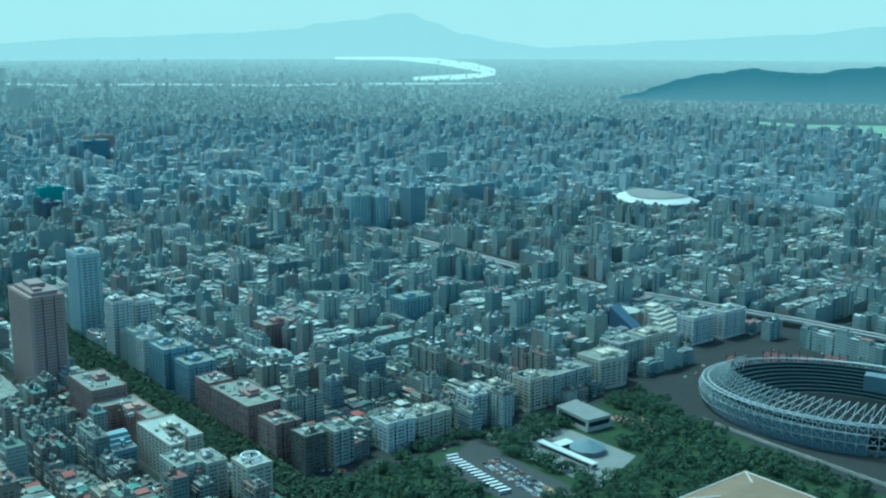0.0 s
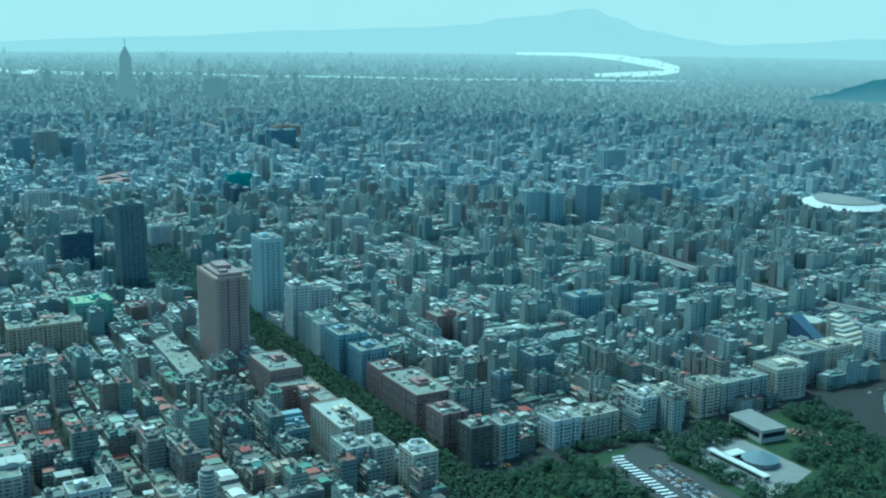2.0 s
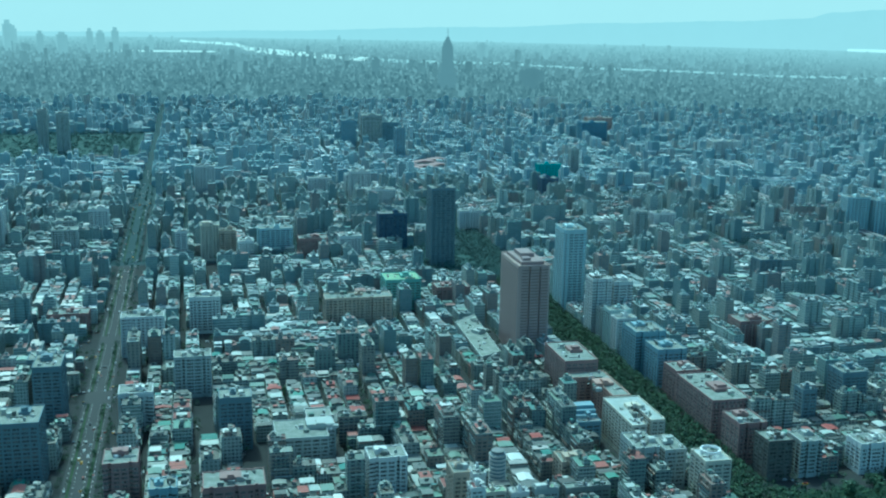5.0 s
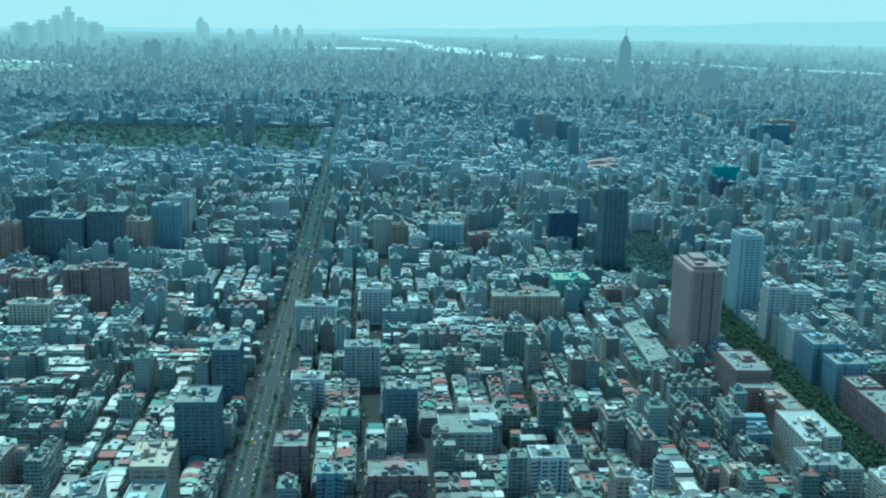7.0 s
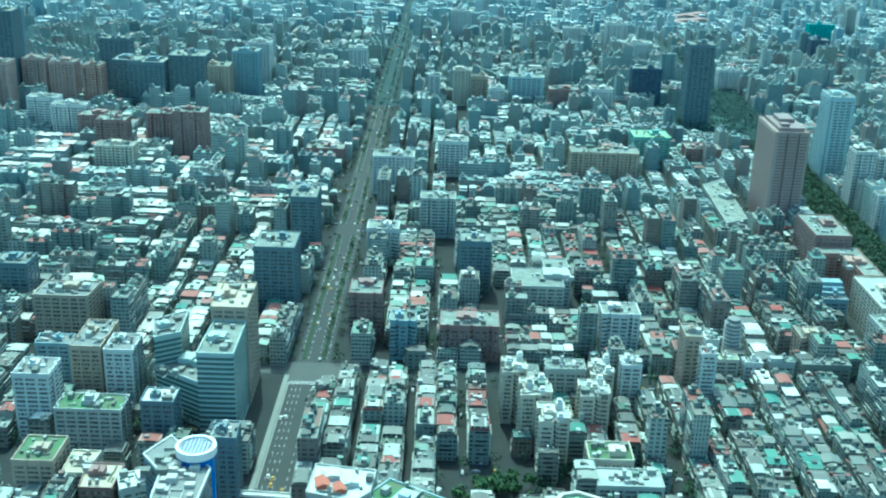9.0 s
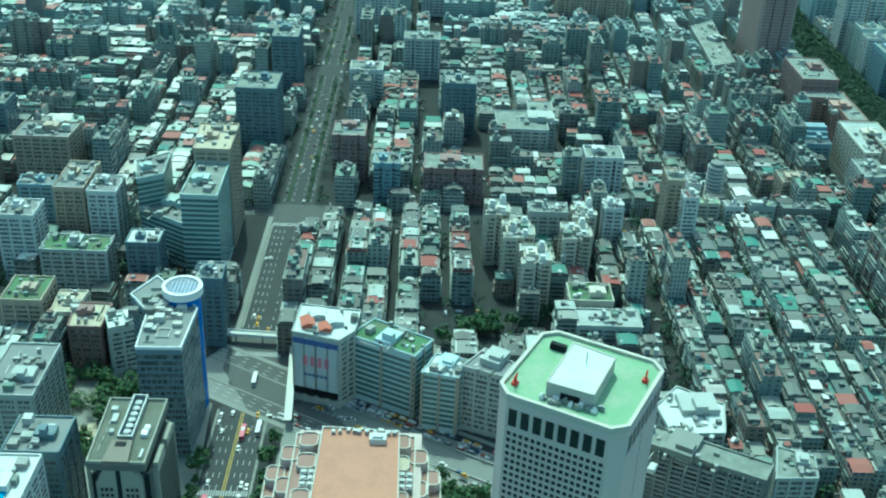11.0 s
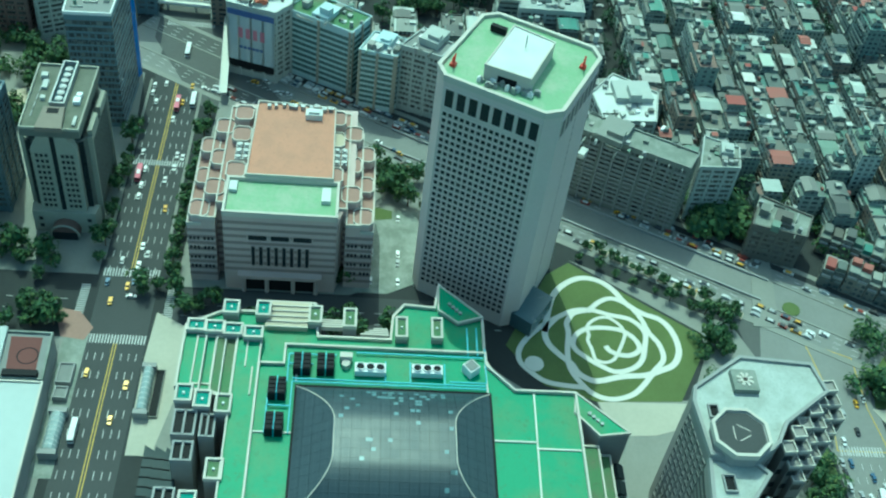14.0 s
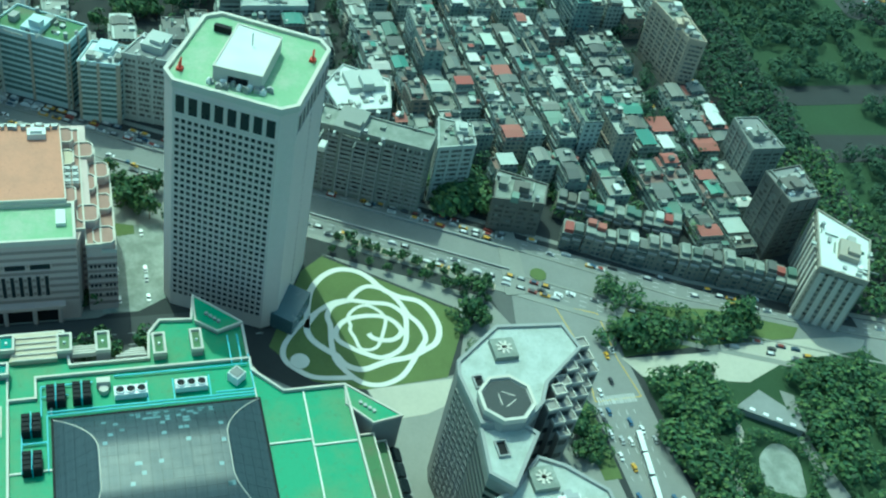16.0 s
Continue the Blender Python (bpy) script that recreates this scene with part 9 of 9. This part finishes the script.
# ---- trees ----
def tree_meshes(seed, height, spread, leaves):
    r = random.Random(seed)
    t = Soup()
    t.tube((0, 0, 0), (0.1, 0, height * 0.45), 0.28, 0, 7)
    for i in range(5):
        a = 2 * math.pi * i / 5 + r.uniform(-0.4, 0.4)
        t.tube((0.05, 0, height * r.uniform(0.3, 0.45)), (spread * 0.32 * math.cos(a), spread * 0.32 * math.sin(a), height * r.uniform(0.6, 0.8)), 0.12, 0, 5)
    trunk = t.mesh("trunk", [M["bark"]])
    c = Soup()
    lumps = [(r.uniform(-0.3, 0.3) * spread, r.uniform(-0.3, 0.3) * spread, height * r.uniform(0.5, 0.85), spread * r.uniform(0.18, 0.3)) for _ in range(9)]
    for i in range(leaves):
        x, y, z, k = r.choice(lumps)
        d = Vector((r.gauss(0, 1), r.gauss(0, 1), r.gauss(0, 0.8))).normalized()
        p = Vector((x, y, z)) + d * k * r.uniform(0.75, 1.05)
        n = (d + Vector((r.uniform(-0.6, 0.6), r.uniform(-0.6, 0.6), r.uniform(-0.2, 0.7)))).normalized()
        u = n.orthogonal().normalized()
        v = n.cross(u)
        s0 = spread * r.uniform(0.06, 0.11)
        c.face([tuple(p + u * s0), tuple(p + v * s0 * 0.8), tuple(p - u * s0), tuple(p - v * s0 * 0.8)], 0)
    return trunk, c.mesh("crown", [M["leaf"]])


def tree(meshes, name="tree"):
    top = thing(name, "leafy green street tree with a broad uneven crown", "tree", "street trees")
    part("trunk", meshes[0], [], top)
    part("crown", meshes[1], [], top)
    return top


KINDS = [tree(tree_meshes(40 + i, h, w, 260)) for i, (h, w) in enumerate(((9, 8), (11, 9), (7.5, 7), (12, 11)))]
rng = random.Random(17)
spots = []


def row(x0, y0, x1, y1, step, jitter=1.0):
    n = int(math.hypot(x1 - x0, y1 - y0) / step)
    for i in range(n + 1):
        u = i / max(n, 1)
        spots.append((x0 + (x1 - x0) * u + rng.uniform(-jitter, jitter), y0 + (y1 - y0) * u + rng.uniform(-jitter, jitter)))


def patch(x0, x1, y0, y1, n):
    for _ in range(n):
        spots.append((rng.uniform(x0, x1), rng.uniform(y0, y1)))


row(-352, -79, -470, -76, 9)
row(-358, -113, -455, -112, 9)
row(-318, -60, -318, 55, 11)
row(-345, 186, -325, 178, 6)
patch(-330, -318, 172, 186, 6)
patch(-352, -338, -92, -72, 5)
patch(-444, -408, 13, 38, 24)
patch(-425, -402, 40, 62, 6)
patch(-372, -352, -2, 4, 3)
patch(-330, -318, -30, 35, 8)
patch(-600, -568, 15, 62, 22)
patch(-515, -480, -182, -158, 16)
patch(-470, -455, -190, -150, 8)
patch(-372, -352, -160, -146, 5)
patch(-424, -394, 181, 207, 22)
patch(-268, -238, 186, 206, 9)
patch(-278, -262, 258, 290, 10)
patch(-308, -294, 246, 276, 16)
patch(-312, -294, 298, 324, 16)
patch(-331, -314, -160, -122, 16)
patch(-366, -344, -150, -131, 9)
patch(-335, -325, -75, -53, 7)
patch(-340, -280, 384, 440, 18)
row(-120, -80, -300, -78, 14)
row(-500, -52, -440, 62, 9, 0.6)
row(-575, -86, -730, -86, 10, 0.5)
row(-585, -118, -735, -118, 13, 0.5)
patch(-520, -495, -178, -150, 8)
small_from = len(spots)
row(-385, 122, -345, 190, 6.9, 0.5)
row(-377, 118, -335, 186, 9, 1.5)
KINDS[0].matrix_basis = pose(*spots[0], 0.1)
for i, p in list(enumerate(spots))[small_from:] + list(enumerate(spots))[1:255]:
    copy_thing(KINDS[i % 4], pose(p[0], p[1], 0.1, 0, 0, rng.uniform(0, 360)) @ Matrix.Scale(rng.uniform(0.7, 1.15) * (0.7 if i >= small_from else 1.0), 4))
for k, p in zip(KINDS[1:], ((-344, 176), (-405, 40), (-584, 40))):
    k.matrix_basis = pose(*p, 0.1)
# woods and tree-lined boulevards, too many to count
wood, far_wood, near_wood = Soup(), Soup(), Soup()


def clump(x, y, h, w, n=46):
    # crowns beyond x -1450 take the haze-tinted leaf colour
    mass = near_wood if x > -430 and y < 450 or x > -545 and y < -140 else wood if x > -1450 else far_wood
    for i in range(int(n * 1.5)):
        d = Vector((rng.gauss(0, 1), rng.gauss(0, 1), abs(rng.gauss(0, 0.9)))).normalized()
        p = Vector((x, y, h * 0.45)) + Vector((d.x * w / 2, d.y * w / 2, d.z * h * 0.5)) * rng.uniform(0.7, 1.1)
        m = (d + Vector((rng.uniform(-0.5, 0.5), rng.uniform(-0.5, 0.5), rng.uniform(0, 0.6)))).normalized()
        u = m.orthogonal().normalized()
        v = m.cross(u)
        s0 = w * rng.uniform(0.075, 0.13)
        mass.face([tuple(p + u * s0), tuple(p + v * s0 * 0.8), tuple(p - u * s0), tuple(p - v * s0 * 0.8)], 0)


for (x0, y0), (x1, y1) in zip(RENAI, RENAI[1:]):
    n = int(math.dist((x0, y0), (x1, y1)) / 7)
    for i in range(n):
        for o in (-20, -12, -4, 4, 12, 20):
            if x0 < -2600:
                continue
            u = (i + rng.random()) / n
            clump(x0 + (x1 - x0) * u, y0 + (y1 - y0) * u + o + rng.uniform(-1.5, 1.5), rng.uniform(10, 14), rng.uniform(9, 13), 34)


def wood_patch(x0, x1, y0, y1, n, big=1.0, leaves=40):
    for _ in range(n):
        clump(rng.uniform(x0, x1), rng.uniform(y0, y1), rng.uniform(8, 13) * big, rng.uniform(8, 13) * big, leaves)


for i in range(520):
    x = -766 - i * 3.4
    if min(abs(x - c) for c in (-1071, -1264, -1646, -2150)) > 20:
        clump(x, -97 + rng.choice((-16.5, -15.5, -7.6, 7.6, 7.6, 15.5, 16.5)), rng.uniform(5, 8.5), rng.uniform(4, 6.5), 22)
wood_patch(-276, -246, 254, 282, 40)
wood_patch(-272, -250, 326, 372, 40)
wood_patch(-248, -200, 245, 266, 52)
wood_patch(-236, -200, 266, 280, 14, 0.7)
for k in range(26):
    clump(-218 + rng.uniform(15, 21) * math.cos(k * 0.242), 295 + rng.uniform(14, 19) * math.sin(k * 0.242), rng.uniform(5, 9), rng.uniform(5, 8), 34)
wood_patch(-262, -246, 264, 284, 14)
wood_patch(-246, -206, 318, 345, 40)
wood_patch(-196, -125, 250, 384, 90)
wood_patch(-258, -200, 350, 384, 40)
wood_patch(-306, -295, 250, 275, 10)
wood_patch(-422, -399, 181, 208, 26, 1.25, 60)
wood_patch(-740, -440, 60, 400, 420, 0.75, 26)
wood_patch(-440, -402, 206, 330, 40, 0.7, 26)
wood_patch(-528, -490, -182, -160, 13)
wood_patch(-530, -492, -212, -186, 14)
wood_patch(-462, -452, -186, -150, 10)
wood_patch(-742, -640, 452, 560, 170)
wood_patch(-640, -520, 455, 545, 130)
wood_patch(-425, -330, 545, 620, 60)
wood_patch(-520, -505, 430, 560, 30)
wood_patch(-484, -456, 500, 560, 20)
wood_patch(-600, -510, 560, 640, 90)
wood_patch(-742, -690, 628, 700, 50)
wood_patch(-600, -500, 640, 800, 190)
wood_patch(-660, -600, 725, 830, 90)
wood_patch(-740, -690, 800, 850, 60)
wood_patch(-555, -440, 790, 818, 50)
wood_patch(-490, -400, 720, 780, 60)
wood_patch(-745, -690, 640, 662, 26)
wood_patch(-690, -600, 632, 650, 40)
wood_patch(-745, -700, 700, 728, 24)
wood_patch(-690, -640, 765, 832, 60)
wood_patch(-758, -744, 545, 640, 34, 0.8)
wood_patch(-430, -330, 440, 500, 60)
wood_patch(-1690, -1485, 335, 455, 150, 1.1, 30)
wood_patch(-3350, -2780, -920, -140, 1500, 1.3, 16)
wood_patch(-1660, -1620, -1200, 1100, 260, 1.1, 20)
wood_patch(-1080, -1030, 20, 100, 24)
for c, w in NS_ROADS[:4]:
    for i in range(190):
        y, o = -760 + i * 11 + rng.uniform(-3, 3), rng.choice((-1, 1)) * (w / 2 - 2.5)
        if abs(y + 97) > 24 and free(c + o, y, 0) and in_view(c + o, y):
            clump(c + o, y, rng.uniform(7, 11), rng.uniform(6, 9), 24)
for c, w in EW_ROADS:
    for i in range(130):
        x, o = -770 - i * 13 + rng.uniform(-4, 4), rng.choice((-1, 1)) * (w / 2 - 1.5)
        if free(x, c + o, 0) and in_view(x, c + o):
            clump(x, c + o, rng.uniform(7, 11), rng.uniform(6, 9), 22)
wood_patch(-1530, -1490, -358, -276, 40)
wood_patch(-455, -390, 228, 330, 46, 0.7)
for x, y in LANE_TREES:
    if x > -2600 and free(x, y, 0):
        clump(x, y, rng.uniform(7, 14), rng.uniform(6, 10), 20 if x > -1500 else 9)
for _ in range(200):
    x, y = rng.uniform(-1500, -480), rng.uniform(-450, 1100)
    if in_view(x, y) and free(x, y, 3):
        clump(x, y, rng.uniform(6, 15), rng.uniform(6, 10), 26)
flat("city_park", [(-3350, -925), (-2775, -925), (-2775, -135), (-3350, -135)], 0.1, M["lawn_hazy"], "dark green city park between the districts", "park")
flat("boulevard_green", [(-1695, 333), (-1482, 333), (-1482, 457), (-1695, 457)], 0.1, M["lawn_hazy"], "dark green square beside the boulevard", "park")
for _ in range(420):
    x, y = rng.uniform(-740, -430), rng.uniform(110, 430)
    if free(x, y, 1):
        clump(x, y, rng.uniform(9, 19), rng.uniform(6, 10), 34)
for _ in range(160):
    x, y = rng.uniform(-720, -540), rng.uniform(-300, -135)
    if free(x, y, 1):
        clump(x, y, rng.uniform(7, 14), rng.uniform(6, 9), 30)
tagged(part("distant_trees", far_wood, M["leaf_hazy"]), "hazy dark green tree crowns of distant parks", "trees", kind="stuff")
wood_patch(-340, -322, 248, 268, 16, 0.8)
wood_patch(-322, -300, 268, 290, 18, 0.8)
wood_patch(-306, -294, 284, 318, 16, 0.8)
wood_patch(-312, -296, 236, 262, 12, 0.8)
wood_patch(-262, -232, 206, 217, 16, 0.7)
wood_patch(-288, -270, 206, 217, 9, 0.6)
wood_patch(-332, -296, 167, 173, 9, 0.5)
# sunlit look comes from the lighter leaf colour
tagged(part("garden_trees", near_wood, M["leaf"]), "sunlit green tree crowns of the gardens by the roads", "trees", kind="stuff")
tagged(part("park_trees", wood, M["leaf_wood"]), "dense dark green tree crowns of parks and boulevards", "trees", kind="stuff")


# ---- vehicles ----
def car_parts(paint_mat, length=4.5, width=1.8, tall=1.45):
    body = Soup()
    body.prism([(-length / 2, -width / 2 + 0.15), (-length / 2 + 0.2, -width / 2), (length / 2 - 0.25, -width / 2), (length / 2, -width / 2 + 0.25), (length / 2, width / 2 - 0.25), (length / 2 - 0.25, width / 2), (-length / 2 + 0.2, width / 2), (-length / 2, width / 2 - 0.15)], 0.3, tall * 0.6, 0, 0, True)
    cab = Soup()
    z0, z1 = tall * 0.6, tall
    lo = [(-length * 0.36, -width * 0.46), (length * 0.24, -width * 0.46), (length * 0.24, width * 0.46), (-length * 0.36, width * 0.46)]
    hi = [(-length * 0.26, -width * 0.4), (length * 0.1, -width * 0.4), (length * 0.1, width * 0.4), (-length * 0.26, width * 0.4)]
    for i in range(4):
        j = (i + 1) % 4
        cab.face([(*lo[i], z0), (*lo[j], z0), (*hi[j], z1), (*hi[i], z1)], 0)
    roof = Soup()
    roof.prism([(x * 1.02, y * 1.02) for x, y in hi], z1 - 0.02, z1 + 0.04)
    wheel = Soup()
    wheel.tube((0, -0.12, 0), (0, 0.12, 0), 0.33, 0, 10)
    return body.mesh("body", [paint_mat]), cab.mesh("cabin_glass", [M["pane"]]), roof.mesh("roof", [paint_mat]), wheel.mesh("wheel", [M["rubber"]]), length, width


def vehicle(name, label, parts, category="car"):
    body, cab, roof, wheel, length, width = parts
    top = thing(name, label, category, "traffic")
    part("body", body, [], top)
    part("cabin_glass", cab, [], top)
    part("roof", roof, [], top)
    for sx in (-1, 1):
        for sy in (-1, 1):
            w = part("wheel", wheel, [], top)
            w.location = (sx * length * 0.31, sy * (width / 2 - 0.1), 0.33)
    return top


def bus(label, colour, wheels=True):
    top = thing("bus", label, "bus", "traffic")
    s = Soup()
    s.prism([(-5.6, -1.25), (5.4, -1.25), (5.6, -1.0), (5.6, 1.0), (5.4, 1.25), (-5.6, 1.25)], 0.4, 3.1, 0, 0, True)
    part("body", s, colour, top)
    s = Soup()
    s.ring(offset([(-5.6, -1.25), (5.4, -1.25), (5.6, -1.0), (5.6, 1.0), (5.4, 1.25), (-5.6, 1.25)], 0.03), 0.1, 1.5, 2.5)
    part("window_strip", s, M["pane"], top)
    s = Soup()
    s.box(-1, 0, 3, 1.6, 3.1, 3.4)
    part("roof_unit", s, M["white_paint"], top)
    if not wheels:
        return top
    wh = Soup()
    wh.tube((0, -0.15, 0), (0, 0.15, 0), 0.5, 0, 12)
    me = wh.mesh("wheel", [M["rubber"]])
    for x in (-3.4, 3.6):
        for y in (-1.1, 1.1):
            w = part("wheel", me, [], top)
            w.location = (x, y, 0.5)
    return top


CAR_PAINT = {"yellow": (0.62, 0.36, 0.03), "white": (0.75, 0.75, 0.74), "silver": (0.4, 0.41, 0.42), "black": (0.03, 0.03, 0.035), "blue": (0.06, 0.12, 0.22)}
CARS = []
M["car_mix"] = random_paint("car_mix", [(0.7, 0.7, 0.69), (0.06, 0.06, 0.065), (0.35, 0.36, 0.37), (0.62, 0.62, 0.61), (0.08, 0.085, 0.09), (0.5, 0.51, 0.51), (0.55, 0.33, 0.05), (0.12, 0.13, 0.15), (0.66, 0.66, 0.65), (0.05, 0.08, 0.12), (0.22, 0.05, 0.04), (0.4, 0.41, 0.42)], 0.35, wear=0.1)
for key, c in CAR_PAINT.items():
    m = Nodes("car_paint_" + key)
    mat = m.finish(m.mix(m.math("MULTIPLY", m.noise(2.0), 0.2), (*c, 1), (*[v * 0.7 for v in c], 1)), 0.3, 0.1, 0.6)
    CARS.append(vehicle("taxi" if key == "yellow" else "car", ("yellow taxi" if key == "yellow" else key + " saloon car") + " on the asphalt road", car_parts(mat)))
m = Nodes("bus_pink")
BUSES = [bus("white city bus on the road", M["white_paint"]), bus("pink and white city bus on the avenue", m.finish(m.mix(m.noise(0.6), (0.55, 0.09, 0.17, 1), (0.6, 0.2, 0.26, 1)), 0.35))]
COACH = bus("white coach parked in a row beside the park", M["white_paint"], False)
places = []
for y, way in ((-108.8, 180), (-105.8, 180), (-102.6, 180), (-94.7, 0), (-91.6, 0), (-88.3, 0), (-85.3, 0)):
    for x0, x1, n in ((-120, -305, 3), (-356, -500, 7), (-580, -725, 5)):
        for _ in range(n):
            places.append((rng.uniform(x1, x0), y, way))
for o, way in ((-19.6, 62), (-16.2, 62), (-12.8, 62), (12.8, 242), (16.2, 242), (19.6, 242)):
    for u0 in range(0, 8):
        k = 3 + (u0 // 2)
        if rng.random() < 0.8 and k < len(KEELUNG) - 4:
            a, b = strip(KEELUNG, o - 0.01, o + 0.01)
            u = rng.random()
            ang = math.degrees(math.atan2(a[k + 1][1] - a[k][1], a[k + 1][0] - a[k][0]))
            places.append((a[k][0] + (a[k + 1][0] - a[k][0]) * u, a[k][1] + (a[k + 1][1] - a[k][1]) * u, ang + (0 if way < 90 else 180)))
for _ in range(34):
    k = rng.random()
    places.append((-508 + 62 * k + rng.uniform(-3, 3), -60 + 62 * k * 1.5 + rng.uniform(-4, 4), 62 + rng.uniform(-8, 8)))
for _ in range(26):
    places.append((rng.uniform(-310, -200), rng.choice((221, 225, 229, 233, 237, 241)), rng.choice((0, 180))))
for i in range(14):
    places.append((-257 + (i // 2) * 2.2, 196 if i % 2 else 208, 90))
for i in range(16):
    places.append((-398 + (i % 8) * 6.2, 14 if i < 8 else 27, rng.choice((0, 180))))
for _ in range(14):
    places.append((-331 + rng.choice((-6, -2, 2, 6)), rng.uniform(-70, 70), rng.choice((90, 270))))
for _ in range(12):
    places.append((rng.uniform(-348, -316), rng.uniform(-110, -86), rng.choice((0, 90, 180))))
taken = [(-247, 234), (-242, 233), (-237, 232), (-232, 232), (-227, 231), (-222, 230), (-217, 229), (-212, 229)]
count = 0
rng.shuffle(places)
places.sort(key=lambda p: not (p[1] > 215 and -320 < p[0]))
for x, y, a in places:
    if count >= 115 or any(abs(x - u) < 5.5 and abs(y - v) < 2.6 for u, v in taken):
        continue
    taken.append((x, y))
    k = CARS[0] if rng.random() < 0.2 else rng.choice(CARS[1:] + CARS[1:2] * 2)
    if count < 5:
        CARS[count].matrix_basis = pose(x, y, 0.08, 0, 0, a)
    else:
        copy_thing(k, pose(x, y, 0.08, 0, 0, a))
    count += 1
# traffic and parked cars too far off to count
far_cars = Soup()


def far_car(x, y, ang):
    k = rng.uniform(0.95, 1.2)
    far_cars.box(x, y, 4.5 * k, 1.85, 0.2, 1.0, ang)
    far_cars.box(x - 0.2 * math.cos(ang), y - 0.2 * math.sin(ang), 2.6 * k, 1.6, 1.0, 1.5, ang)


for y in (-109.6, -107.2, -101.6, -98.8, -94.7, -92.0, -86.8, -84.4):
    for _ in range(15):
        x = -765 - 1900 * rng.random() ** 1.3
        far_car(x, y, 0.0)
for (x0, y0), (x1, y1) in zip(RENAI[:4], RENAI[1:5]):
    for _ in range(18):
        u = rng.random()
        far_car(x0 + (x1 - x0) * u, y0 + (y1 - y0) * u + rng.choice((-13.5, -6, -3, 3, 6, 13.5)), math.atan2(y1 - y0, x1 - x0))
for x, w in NS_ROADS[:4]:
    for _ in range(70):
        y = rng.uniform(-700, 1100)
        far_car(x + rng.choice((-0.36, -0.22, 0.22, 0.36)) * w, y, math.pi / 2)
# slow traffic on the far carriageway of the diagonal road, thinner on the near one
a, b = strip(KEELUNG, -15.5, 15.5)
for (p0, p1), share, offs in [(v, 0.75, (-4.6, -1.4, 1.8)) for v in list(zip(a, a[1:]))[3:6]] + [(v, 0.3, (-3, 0.4, 3.6)) for v in list(zip(b, b[1:]))[3:9]] + [(v, 0.25, (-3, 0.4, 3.6)) for v in list(zip(a, a[1:]))[6:9]]:
    n = math.dist(p0, p1)
    ux, uy = (p1[0] - p0[0]) / n, (p1[1] - p0[1]) / n
    for i in range(int(n / 6.5)):
        for o in offs:
            if rng.random() < share:
                d = i * 6.5 + rng.uniform(0, 1.5)
                far_car(p0[0] + ux * d - uy * o, p0[1] + uy * d + ux * o, math.atan2(uy, ux))
for x, y in LANE_TREES[::2]:
    if x > -1300 and free(x, y, 0):
        far_car(x + rng.uniform(-9, 9), y, 0.0)
        far_car(x, y + rng.uniform(-9, 9), math.pi / 2)
for k in range(3):
    for i in range(26):
        if rng.random() < 0.85:
            far_car(-692 + i * 3.4, 600 + k * 8 - i * 0.45, radians(78))
tagged(part("distant_traffic", far_cars, M["car_mix"]), "small distant cars in the streets between the houses", "cars", kind="stuff")
BUSES[0].matrix_basis = pose(-528, -95, 0.08, 0, 0, 0)
BUSES[1].matrix_basis = pose(-478, -94, 0.08, 0, 0, 0)
for x, y, a, k in ((-420, -105, 180, 1), (-482, -86, 0, 0), (-242, 233, 172, 0), (-230, 231.3, 172, 0), (-217.5, 229.6, 172, 0), (-262, -105, 180, 0)):
    copy_thing(BUSES[k], pose(x, y, 0.08, 0, 0, a))
COACH.matrix_basis = pose(-720, 586, 0.25, 0, 0, 78)
for i in range(14):
    copy_thing(COACH, pose(-714 + i * 6.2, 582 - i * 0.75, 0.25, 0, 0, 78))
